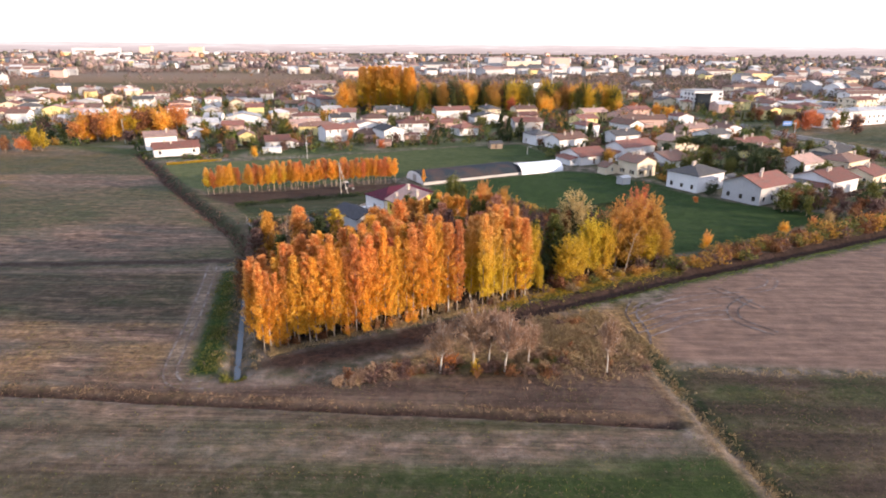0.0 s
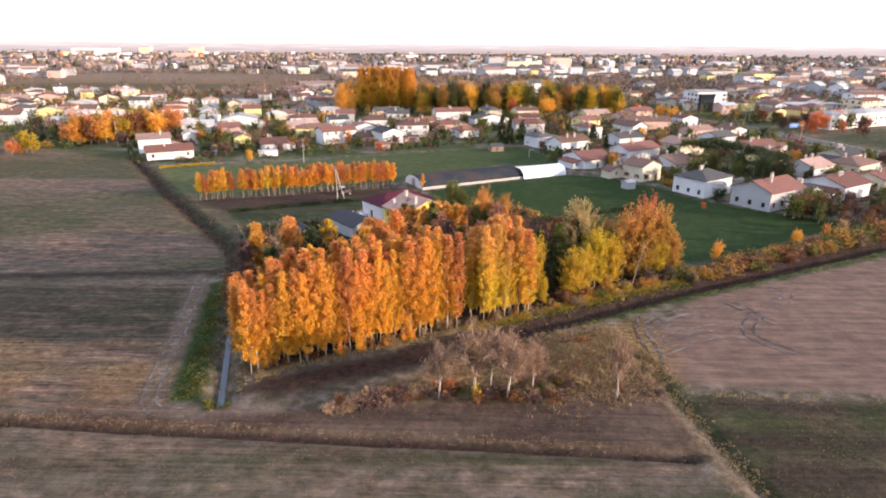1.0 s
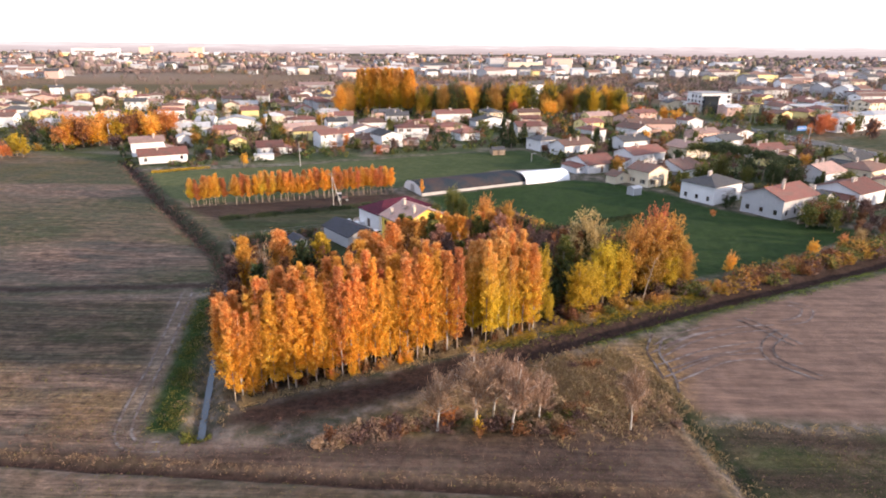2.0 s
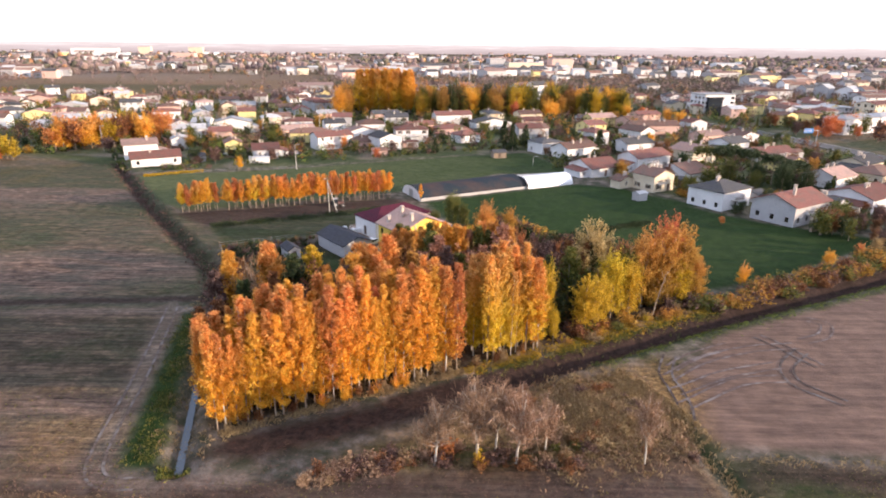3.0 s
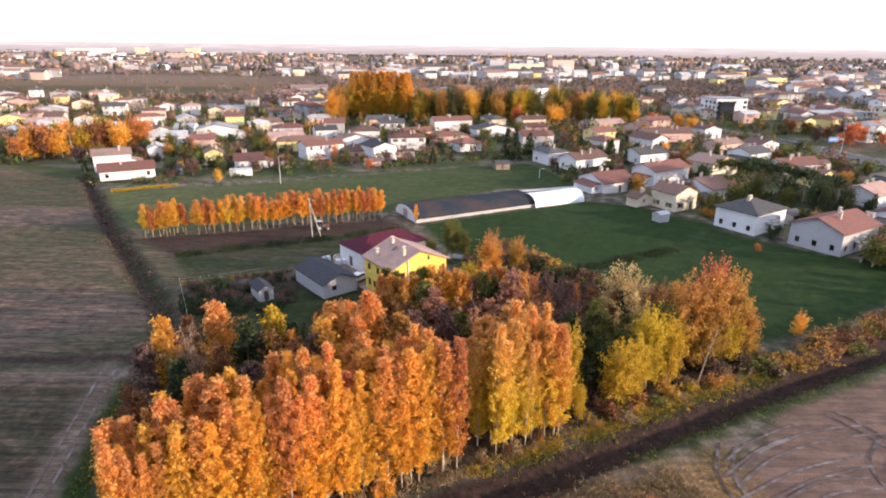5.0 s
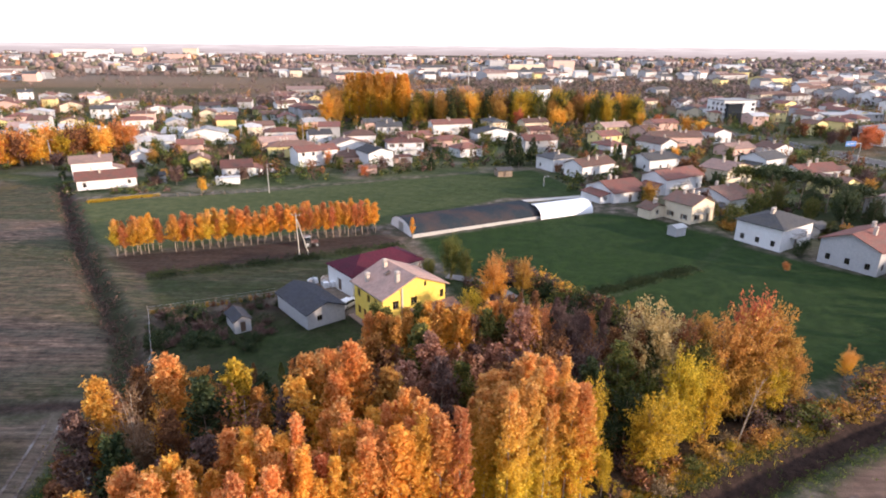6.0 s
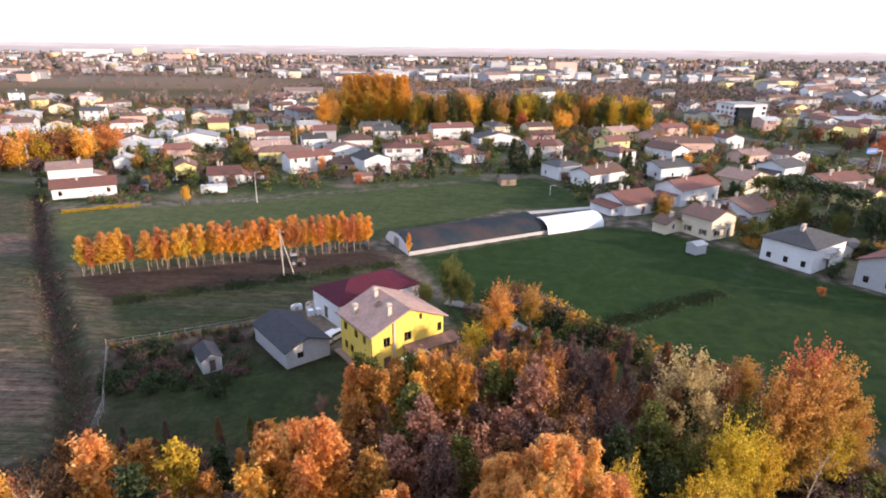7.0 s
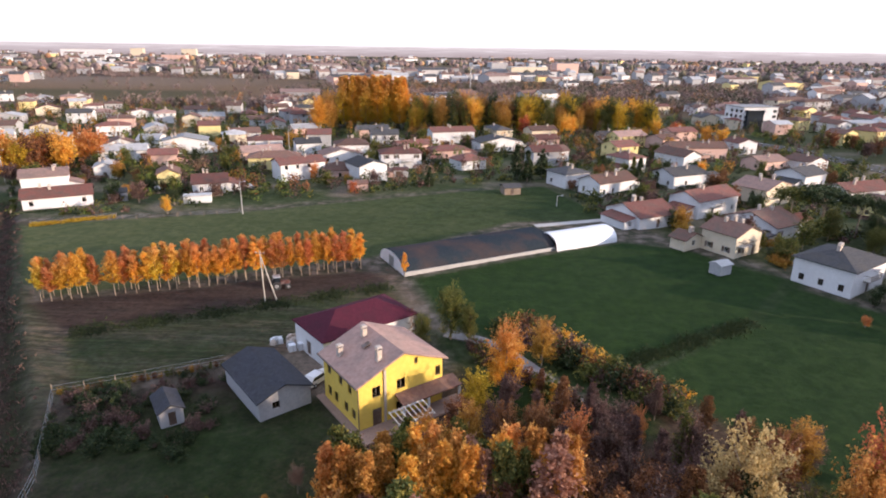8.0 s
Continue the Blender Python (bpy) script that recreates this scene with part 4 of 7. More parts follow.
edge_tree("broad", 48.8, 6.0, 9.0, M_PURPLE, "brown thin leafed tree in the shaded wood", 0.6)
edge_tree("upright", 22.0, 15.0, 15.0, M_ORANGE, "fluffy orange tree behind the poplars", 1.0)
edge_tree("upright", 24.1, 17.0, 16.0, M_ORANGE, "fluffy orange tree behind the poplars", 1.0)
edge_tree("upright", 25.4, 12.6, 16.4, M_ORANGE, "fluffy orange tree behind the poplars", 0.95)
edge_tree("upright", 20.0, 11.5, 14.6, M_GOLD, "golden tree behind the poplars", 0.95)
edge_tree("upright", 15.8, 16.7, 16.0, M_LIME, "yellow tree behind the poplars", 0.95)
edge_tree("upright", 10.4, 19.3, 15.2, M_ORANGE, "pale orange tree behind the poplars", 1.0)
edge_tree("upright", 5.0, 17.1, 15.6, M_GOLD, "golden tree near the water ditch", 0.8)
edge_tree("upright", 0.8, 21.0, 7.9, M_BROWN, "brown orange tree near the water ditch", 1.20)
edge_tree("bare", 7.4, 17.5, 15.0, M_TWIG, "thin pale birch with bare twigs", 0.5)
edge_tree("upright", 34.4, 14.5, 14.2, M_ROSE, "rose brown feathery tree behind the poplars", 1.1)
edge_tree("upright", 45.7, 15.0, 14.2, M_ROSE, "rose brown feathery tree in the wood", 1.2)
edge_tree("upright", 38.5, 14.0, 10.9, M_BROWN, "brown tree behind the poplars", 1.20)
edge_tree("upright", 41.0, 17.0, 10.1, M_PURPLE, "thin leafed brown tree in the wood", 1.20)
edge_tree("upright", 30.0, 15.0, 9.7, M_BRONZE, "bronze leafed tree in the wood", 1.00)
edge_tree("upright", 12.0, 27.5, 10.0, M_LIME, "yellow olive tree at the wood's back", 1.00)
edge_tree("cypress", 35.0, 24.0, 10.0, M_GOLD, "narrow golden tree in the wood", 1.0)
edge_tree("cypress", 37.5, 22.0, 9.6, M_OLIVE, "narrow olive tree in the wood", 1.0)

# leaning birch beside the golden trees
birch = new("birch_tree")
birch.matrix_basis = pose(31.3, 106.3, ground_z(31.3, 106.3))
s = Shape()
s.tube([(0, 0, -0.4), (0.35, 0.05, 2.0), (0.9, 0.15, 5.0), (1.7, 0.3, 8.2)], [0.10, 0.085, 0.06, 0.02], 7)
s.part("trunk", M_BARK, birch, smooth=True)
for i in range(9):
    zz = 3.6 + 0.5 * i
    bx_ = 0.6 + (zz - 3.6) * 0.24
    az = i * 2.4
    s = Shape()
    s.tube([(bx_, 0.2, zz), (bx_ + 0.6 * math.cos(az), 0.2 + 0.6 * math.sin(az), zz + 0.7), (bx_ + 1.0 * math.cos(az), 0.2 + 1.0 * math.sin(az), zz + 1.5)], [0.03, 0.02, 0.008], 4)
    s.part("branch", M_BARK, birch, smooth=True)
tagged(birch, "leaning pale birch with thin bare branches", "tree")
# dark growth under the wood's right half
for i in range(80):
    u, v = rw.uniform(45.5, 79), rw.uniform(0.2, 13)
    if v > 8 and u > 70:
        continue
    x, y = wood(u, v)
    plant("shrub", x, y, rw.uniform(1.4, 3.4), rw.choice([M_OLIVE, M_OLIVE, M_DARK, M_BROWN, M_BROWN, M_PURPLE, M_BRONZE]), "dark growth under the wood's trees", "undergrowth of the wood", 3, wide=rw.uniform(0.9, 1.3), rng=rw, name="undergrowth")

for i in range(34):
    x, y = wood(rw.uniform(45, 82), rw.uniform(-1.4, 0.8))
    plant("shrub", x, y, rw.uniform(0.8, 2.2), rw.choice([M_LIME, M_OLIVE, M_BRONZE, M_BROWN, M_STRAW]), "low yellowing growth at the wood's edge", "undergrowth of the wood", 3, wide=rw.uniform(0.8, 1.3), rng=rw, name="undergrowth")
# mixed trees behind the poplars
taken = []
for i in range(1500):
    u, v = rw.uniform(-4, 76), rw.uniform(8.8, 46)
    if (u < 44 and v < 8.8) or (u > 60 and v < 14) or (v > 30 and u > 64) or (u < 3 and v > 33):
        continue
    x, y = wood(u - 0.25 * v * max(0.0, 1 - u / 25), v)
    if math.hypot(x + 6, y - 137) < 11.5 or (x < -9 and y > 117) or x < -24.3 - 0.3 * (y - 70) or y > 140.5 - 0.1 * x or (x > 24 and y > 131 - 0.5 * (x - 24)) or (x < 3 and y > 121) or abs(1.25 * (x - 12.5) + (y - 142)) < 3.2:
        continue
    if not all(math.hypot(x - a, y - c) > 2.9 for a, c in taken):
        continue
    taken.append((x, y))
    pick = rw.random()
    if u < 22:
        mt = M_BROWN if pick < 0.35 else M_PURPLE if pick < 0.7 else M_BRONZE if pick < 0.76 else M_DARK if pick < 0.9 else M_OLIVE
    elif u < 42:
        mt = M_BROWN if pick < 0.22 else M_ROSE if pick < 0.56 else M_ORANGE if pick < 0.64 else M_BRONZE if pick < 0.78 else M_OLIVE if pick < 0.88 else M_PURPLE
    # past u 42 darker leaf colours stand in for shade low in the wood
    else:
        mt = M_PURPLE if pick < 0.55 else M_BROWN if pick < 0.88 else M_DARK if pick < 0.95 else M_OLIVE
    words = {M_BROWN.name: "brown", M_PURPLE.name: "dull purple brown", M_ORANGE.name: "orange", M_GOLD.name: "golden", M_BRONZE.name: "bronze", M_OLIVE.name: "olive green", M_RUST.name: "rust red", M_ROSE.name: "rose brown", M_DARK.name: "dark green"}[mt.name]
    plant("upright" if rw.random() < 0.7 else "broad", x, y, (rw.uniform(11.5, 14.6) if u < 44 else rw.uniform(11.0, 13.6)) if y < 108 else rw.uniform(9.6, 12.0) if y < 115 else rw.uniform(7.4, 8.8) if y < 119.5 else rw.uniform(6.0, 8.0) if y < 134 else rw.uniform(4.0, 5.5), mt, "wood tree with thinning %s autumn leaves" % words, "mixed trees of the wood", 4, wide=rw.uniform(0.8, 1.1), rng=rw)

# row of young poplars beyond the farm
for i in range(34):
    k = i / 33
    for j in range(3):
        if 0.165 < k < 0.19 or (j == 2 and i % 2):
            continue
        x = -68.6 + 50.6 * k + rw.uniform(-0.35, 0.35) - 0.6 * j
        y = 163.4 + 18.6 * k + rw.uniform(-0.35, 0.35) + 1.9 * j
        mt = rw.choice([M_ORANGE, M_RUST, M_ORANGE]) if 0.68 < k < 0.82 else rw.choice([M_ORANGE, M_ORANGE, M_GOLD, M_RUST, M_YELLOW_LEAF])
        plant("slim", x, y, rw.uniform(6.3, 8.5), mt, "young planted poplar with orange leaves and bare lower trunk", "row of young poplars", 6, wide=rw.uniform(0.95, 1.35), rng=rw)


# ---- buildings ----
def wall_panel(s, o, ux, w, h, holes, inward, depth):
    """A wall face with openings that go through to depth."""
    xs = sorted({0.0, w, *[a for q in holes for a in (q[0], q[0] + q[2])]})
    zs = sorted({0.0, h, *[a for q in holes for a in (q[1], q[1] + q[3])]})
    o, ux, inward = Vector(o), Vector(ux), Vector(inward)
    at = lambda a, c, k=0.0: o + ux * a + Vector((0, 0, c)) + inward * k
    for x0, x1 in zip(xs[:-1], xs[1:]):
        for z0, z1 in zip(zs[:-1], zs[1:]):
            cx, cz = (x0 + x1) / 2, (z0 + z1) / 2
            if any(q[0] < cx < q[0] + q[2] and q[1] < cz < q[1] + q[3] for q in holes):
                continue
            s.face(at(x0, z0), at(x1, z0), at(x1, z1), at(x0, z1))
    for x0, z0, a, c in holes:
        p = [(x0, z0), (x0 + a, z0), (x0 + a, z0 + c), (x0, z0 + c)]
        for (a0, c0), (a1, c1) in zip(p, p[1:] + p[:1]):
            s.face(at(a0, c0), at(a0, c0, depth), at(a1, c1, depth), at(a1, c1))


SHARED = {}


def shared_part(key, maker, name, parent, matrix, label=""):
    """A part on a mesh that alike parts share."""
    if key not in SHARED:
        s, mt = maker()
        d = bpy.data.meshes.new(name)
        d.from_pydata(s.v, [], s.f)
        d.materials.append(mt)
        d.update()
        SHARED[key] = d
    ob = new(name, SHARED[key])
    ob.parent = parent
    ob.matrix_basis = matrix
    if label:
        tagged(ob, label)
    return ob


def window_frame(w, h, mt):
    def make():
        s = Shape()
        t_ = 0.07
        s.box(0, 0, 0, w, 0.06, t_)
        s.box(0, 0, h - t_, w, 0.06, h)
        s.box(0, 0, t_, t_, 0.06, h - t_)
        s.box(w - t_, 0, t_, w, 0.06, h - t_)
        s.box(w / 2 - 0.03, 0, t_, w / 2 + 0.03, 0.06, h - t_)
        return s, mt
    return make


def window_pane(w, h):
    def make():
        s = Shape()
        s.box(0.05, 0.02, 0.05, w - 0.05, 0.035, h - 0.05)
        return s, M_GLASS
    return make


def shutter_leaf(w, h, mt):
    def make():
        s = Shape()
        s.box(0, -0.05, 0, w, -0.008, h)
        return s, mt
    return make


def roof_mesh(name, faces, thick, material, parent, label=""):
    """Slopes (lists of corners, counter-clockwise from above) as one slab with tile coordinates."""
    v, f, uv = [], [], []
    for pts in faces:
        q = [Vector(a) for a in pts]
        nrm = (q[1] - q[0]).cross(q[2] - q[0]).normalized()
        e = Vector((0, 0, 1)).cross(nrm)
        e = e.normalized() if e.length > 1e-4 else Vector((1, 0, 0))
        dn = nrm.cross(e)
        low = [a - Vector((0, 0, thick)) for a in q]
        rings = [q, low[::-1]] + [[q[i], low[i], low[(i + 1) % len(q)], q[(i + 1) % len(q)]] for i in range(len(q))]
        for ring in rings:
            k = len(v)
            v += [tuple(a) for a in ring]
            f.append(list(range(k, k + len(ring))))
            uv += [(a.dot(e), a.dot(dn)) for a in ring]
    return link_mesh(name, v, f, material, parent, label, uvs=uv)


def gable_slopes(w, d, h, rise, along, over):
    """Two slopes over a w x d plan; along: the ridge runs along 'x' or 'y'."""
    o = over
    if along == "x":
        k = rise * o / (d / 2)
        a, b, m = -o, w + o, d / 2
        return [[(a, -o, h - k), (b, -o, h - k), (b, m, h + rise), (a, m, h + rise)], [(b, d + o, h - k), (a, d + o, h - k), (a, m, h + rise), (b, m, h + rise)]]
    k = rise * o / (w / 2)
    a, b, m = -o, d + o, w / 2
    return [[(-o, b, h - k), (-o, a, h - k), (m, a, h + rise), (m, b, h + rise)], [(w + o, a, h - k), (w + o, b, h - k), (m, b, h + rise), (m, a, h + rise)]]


def hip_slopes(w, d, h, rise, over):
    o = over
    x0, x1, y0, y1 = -o, w + o, -o, d + o
    if w >= d:
        r = (y1 - y0) / 2
        p, q = (x0 + r, d / 2, h + rise), (x1 - r - 0.01, d / 2, h + rise)
        return [[(x0, y0, h), (x1, y0, h), q, p], [(x1, y1, h), (x0, y1, h), p, q], [(x0, y1, h), (x0, y0, h), p], [(x1, y0, h), (x1, y1, h), q]]
    r = (x1 - x0) / 2
    p, q = (w / 2, y0 + r, h + rise), (w / 2, y1 - r - 0.01, h + rise)
    return [[(x0, y0, h), (x1, y0, h), p], [(x1, y1, h), (x0, y1, h), q], [(x0, y1, h), (x0, y0, h), p, q], [(x1, y0, h), (x1, y1, h), q, p]]


def chimney(parent, x, y, z0, z1, mt=None):
    s = Shape()
    s.box(x - 0.3, y - 0.3, z0, x + 0.3, y + 0.3, z1)
    for i, j in ((-0.3, -0.3), (0.22, -0.3), (0.22, 0.22), (-0.3, 0.22)):
        s.box(x + i, y + j, z1, x + i + 0.08, y + j + 0.08, z1 + 0.28)
    s.box(x - 0.38, y - 0.38, z1 + 0.28, x + 0.38, y + 0.38, z1 + 0.42, 0.1)
    return s.part("chimney", mt or M_CHIMNEY, parent)


def auto_holes(w, h, rng, win, door=False):
    """Windows storey by storey, and a door if asked."""
    out = []
    storeys = max(1, int(h / 2.7))
    for st in range(storeys):
        count = max(1, int(w / 3.4))
        step = w / count
        for i in range(count):
            if rng.random() < 0.25:
                continue
            x0 = step * (i + 0.5) - win[0] / 2
            if door and st == 0 and i == count // 2:
                out.append((step * (i + 0.5) - 0.55, 0.05, 1.1, 2.15, "door"))
            else:
                out.append((x0, 0.95 + 2.85 * st, win[0], win[1], "window"))
    return [q for q in out if q[1] + q[3] < h - 0.15]


def fill_openings(parent, holes, o, angle, frame_mt, shutters, rng, light=False):
    """Windows and doors set back into the openings of one wall."""
    for x0, z0, a, c, what in holes:
        m = Matrix.Translation(o) @ Euler((0, 0, angle)).to_matrix().to_4x4() @ Matrix.Translation((x0, 0.12, z0))
        if what == "window" and light:
            shared_part(("pane", round(a, 2), round(c, 2)), window_pane(a, c), "window", parent, m)
        elif what == "window":
            w_ = shared_part(("win", round(a, 2), round(c, 2), frame_mt.name), window_frame(a, c, frame_mt), "window", parent, m)
            shared_part(("pane", round(a, 2), round(c, 2)), window_pane(a, c), "pane", w_, Matrix.Identity(4))
            if shutters is not None:
                for k in (-a / 2 - 0.02, a + 0.02):
                    shared_part(("shut", round(a, 2), round(c, 2), shutters.name), shutter_leaf(a / 2, c, shutters), "shutter", parent, m @ Matrix.Translation((k, -0.12, 0)))
        else:
            def make_door():
                s = Shape()
                s.box(0, 0, 0, a, 0.06, c)
                s.box(0.1, -0.02, 0.15, a - 0.1, 0, c * 0.45)
                s.box(0.1, -0.02, c * 0.5, a - 0.1, 0, c - 0.12)
                return s, M_SHUTTER
            shared_part(("door", round(a, 2), round(c, 2)), make_door, "door", parent, m)


def house(x, y, rz, w, d, h, roof, rise, wall_mt, roof_mt, label, over=0.5, shutters=None, seed=0, holes=None, group="", chimneys=1, name="house", win=(0.95, 1.25), z=None, light=False):
    """A house on a w x d plan from its front left corner; roof: 'hip', 'x' or 'y' (the way of the ridge)."""
    rng = random.Random(seed + int(x * 7 + y * 13))
    top = empty(name, x, y, (ground_z(x, y) - 0.05) if z is None else z, rz, label, "house" if name == "house" else name.replace("_", " "), group)
    s = Shape()
    T = 0.3
    fr = holes["front"] if holes else auto_holes(w, h, rng, win, True)
    lf = holes["left"] if holes else auto_holes(d, h, rng, win) if x > 0 or not light else []
    rt = holes["right"] if holes else auto_holes(d, h, rng, win) if x < 0 or not light else []
    cut = lambda hs: [q[:4] for q in hs]
    wall_panel(s, (0, 0, -0.3), (1, 0, 0), w, h + 0.3, [(q[0], q[1] + 0.3, q[2], q[3]) for q in fr], (0, 1, 0), T)
    wall_panel(s, (0, d, -0.3), (0, -1, 0), d, h + 0.3, [(q[0], q[1] + 0.3, q[2], q[3]) for q in lf], (1, 0, 0), T)
    wall_panel(s, (w, 0, -0.3), (0, 1, 0), d, h + 0.3, [(q[0], q[1] + 0.3, q[2], q[3]) for q in rt], (-1, 0, 0), T)
    wall_panel(s, (w, d, -0.3), (-1, 0, 0), w, h + 0.3, [], (0, -1, 0), T)
    if roof == "x":
        s.face((0, d, h), (0, 0, h), (0, d / 2, h + rise))
        s.face((w, 0, h), (w, d, h), (w, d / 2, h + rise))
    elif roof == "y":
        s.face((0, 0, h), (w, 0, h), (w / 2, 0, h + rise))
        s.face((w, d, h), (0, d, h), (w / 2, d, h + rise))
    elif roof == "flat":
        s.face((0, 0, h), (w, 0, h), (w, d, h), (0, d, h))
    s.part("wall", wall_mt, top)
    slopes = hip_slopes(w, d, h + 0.16, rise, over) if roof == "hip" else gable_slopes(w, d, h + 0.18, rise, roof, over) if roof in "xy" else None
    if slopes:
        roof_mesh("roof", slopes, 0.16, roof_mt, top)
    else:
        s = Shape()
        s.box(-over, -over, h + 0.01, w + over, d + over, h + 0.3)
        s.part("roof", roof_mt, top)
    for i in range(chimneys):
        cx, cy = w * rng.uniform(0.25, 0.75), d * rng.uniform(0.3, 0.7)
        chimney(top, cx, cy, h + 0.2, h + rise + rng.uniform(0.4, 0.9))
    fm = M_WHITEWOOD if rng.random() < 0.5 else M_SHUTTER
    fill_openings(top, fr, (0, 0, 0), 0, fm, shutters, rng, light)
    fill_openings(top, lf, (0, d, 0), radians(-90), fm, shutters, rng, light)
    fill_openings(top, rt, (w, 0, 0), radians(90), fm, shutters, rng, light)
    return top


def add_balcony(top, w, at):
    """A concrete balcony with a barred railing over the ground floor."""
    s = Shape()
    x0, x1 = w * at, w * at + min(4.2, w * 0.4)
    s.box(x0, -1.25, 2.62, x1, -0.01, 2.80)
    slab = s.part("balcony", M_CONCRETE, top, "pale balcony slab")
    s = Shape()
    s.box(x0, -1.25, 3.66, x1, -1.19, 3.74)
    s.box(x0, -1.19, 3.66, x0 + 0.06, -0.02, 3.74)
    s.box(x1 - 0.06, -1.19, 3.66, x1, -0.02, 3.74)
    k = int((x1 - x0) / 0.3)
    for i in range(k + 1):
        a = x0 + 0.02 + (x1 - x0 - 0.08) * i / k
        s.box(a, -1.24, 2.80, a + 0.04, -1.20, 3.66)
    s.part("railing", M_SHUTTER, slab, "dark metal railing")


def add_wing(top, w, d, h, side, wall_mt, roof_mt):
    """A low lean-to wing against one side wall."""
    wd, hi, lo = 3.4, min(h - 0.35, 3.3), min(h - 1.1, 2.4)
    y0, y1 = d * 0.12, d * 0.82
    xa, xb = (w + 0.004, w + wd) if side > 0 else (-wd, -0.004)
    za, zb = (hi, lo) if side > 0 else (lo, hi)
    s = Shape()
    s.face((xa, y0, -0.3), (xb, y0, -0.3), (xb, y0, zb), (xa, y0, za))
    s.face((xb, y1, -0.3), (xa, y1, -0.3), (xa, y1, za), (xb, y1, zb))
    if side > 0:
        s.face((xb, y0, -0.3), (xb, y1, -0.3), (xb, y1, zb), (xb, y0, zb))
    else:
        s.face((xa, y1, -0.3), (xa, y0, -0.3), (xa, y0, za), (xa, y1, za))
    s.part("wing_wall", wall_mt, top)
    o = 0.3
    slope = (hi - lo) / wd
    pts = [(xa, y0 - o, hi + 0.16), (xb + o, y0 - o, lo + 0.16 - slope * o), (xb + o, y1 + o, lo + 0.16 - slope * o), (xa, y1 + o, hi + 0.16)] if side > 0 else \
          [(xa - o, y0 - o, lo + 0.16 - slope * o), (xb, y0 - o, hi + 0.16), (xb, y1 + o, hi + 0.16), (xa - o, y1 + o, lo + 0.16 - slope * o)]
    roof_mesh("wing_roof", [pts], 0.14, roof_mt, top)
    m = Matrix.Translation(((xa + xb) / 2 - 0.5, y0 - 0.03, 0.9))
    w_ = shared_part(("win", 1.0, 1.0, M_SHUTTER.name), window_frame(1.0, 1.0, M_SHUTTER), "window", top, m)
    shared_part(("pane", 1.0, 1.0), window_pane(1.0, 1.0), "pane", w_, Matrix.Identity(4))


# houses of the village that stand nearest
LIST = []


def village_lot(x, y, turn, width, depth, eaves, roof, rise, wall, tiles, label, shutters):
    LIST.append((x, y, turn, width, depth, eaves, roof, rise, wall, tiles, label, shutters))


village_lot(58.2, 192.6, 32, 9.0, 8.6, 5.3, "y", 1.7, M_CREAM, M_ROOF_BROWN, "cream two-storey house with a brown tiled gable roof", M_SHUTTER)
village_lot(54.2, 199.6, 122, 4.0, 6.0, 2.8, "x", 1.2, M_CREAM, M_ROOF_BROWN, "low cream annexe with a brown tiled roof", None)
village_lot(69.6, 172.4, 35, 13.5, 10.8, 5.4, "hip", 2.0, M_WHITE, M_ROOF_GREY, "white two-storey house with a dark grey hipped roof", None)
village_lot(44.2, 212.2, 26, 12.5, 13.0, 3.3, "x", 2.2, M_WHITE, M_ROOF_RED, "low white house with a weathered red gable roof", None)
village_lot(73.0, 205.3, 32, 11.0, 13.5, 3.5, "x", 2.2, M_WHITE, M_ROOF_BROWN, "white house with a brown-red tiled gable roof", M_SHUTTER)
village_lot(61.9, 222.6, 33, 17.5, 9.5, 5.2, "x", 1.9, M_WHITE, M_ROOF_RED, "white two-storey house with a red tiled roof", None)
village_lot(85.0, 235.2, 37, 15.0, 10.0, 5.6, "y", 1.8, M_CREAM, M_ROOF_PINK, "tan house with a weathered pink-brown roof", None)
village_lot(34.0, 255.5, 30, 10.0, 10.0, 4.8, "hip", 1.6, M_WHITE, M_ROOF_GREY, "white house with a grey hipped roof", None)
village_lot(42.1, 245.2, 34, 16.0, 9.0, 4.4, "x", 1.8, M_WHITE, M_ROOF_BROWN, "pale house with a grey-brown gable roof", None)
village_lot(59.6, 279.3, 33, 9.0, 11.0, 5.8, "hip", 1.7, M_WHITE, M_ROOF_RED, "white two-storey house with a red hipped roof", M_SHUTTER)
village_lot(68.0, 258.2, 27, 15.0, 10.0, 4.4, "x", 1.8, M_WHITE, M_ROOF_GREY, "white house with a grey tiled roof", None)
village_lot(108.8, 259.1, 33, 13.0, 10.5, 5.0, "x", 1.8, M_WHITE, M_ROOF_GREY, "white house with a grey roof", None)
village_lot(112.9, 243.6, 20, 18.0, 9.0, 3.4, "x", 1.9, M_WHITE, M_ROOF_RED, "long white house with a red roof", None)
village_lot(84.2, 309.0, 6, 24.0, 9.0, 5.6, "x", 1.9, M_PINK, M_ROOF_BROWN, "long orange-brown row house with tiled roof", M_SHUTTER)
village_lot(80.6, 158.2, 33, 16.0, 11.5, 5.4, "x", 2.2, M_GREY, M_ROOF_RED, "pale grey two-storey house with a red-brown roof", None)
village_lot(95.4, 168.0, 33, 8.0, 9.0, 3.4, "y", 1.6, M_GREY, M_ROOF_GREY, "low grey side wing with a grey roof", None)
village_lot(112.6, 195.7, 33, 12.0, 10.5, 4.8, "x", 2.0, M_WHITE, M_ROOF_PINK, "white house with a weathered pink roof", None)
village_lot(106.8, 170.5, 33, 15.0, 12.5, 4.4, "x", 2.0, M_WHITE, M_ROOF_RED, "white house with a red tiled gable roof", None)
village_lot(127.0, 184.0, 38, 13.0, 10.0, 3.4, "x", 1.8, M_CREAM, M_ROOF_RED, "low cream house with a red tiled roof", None)
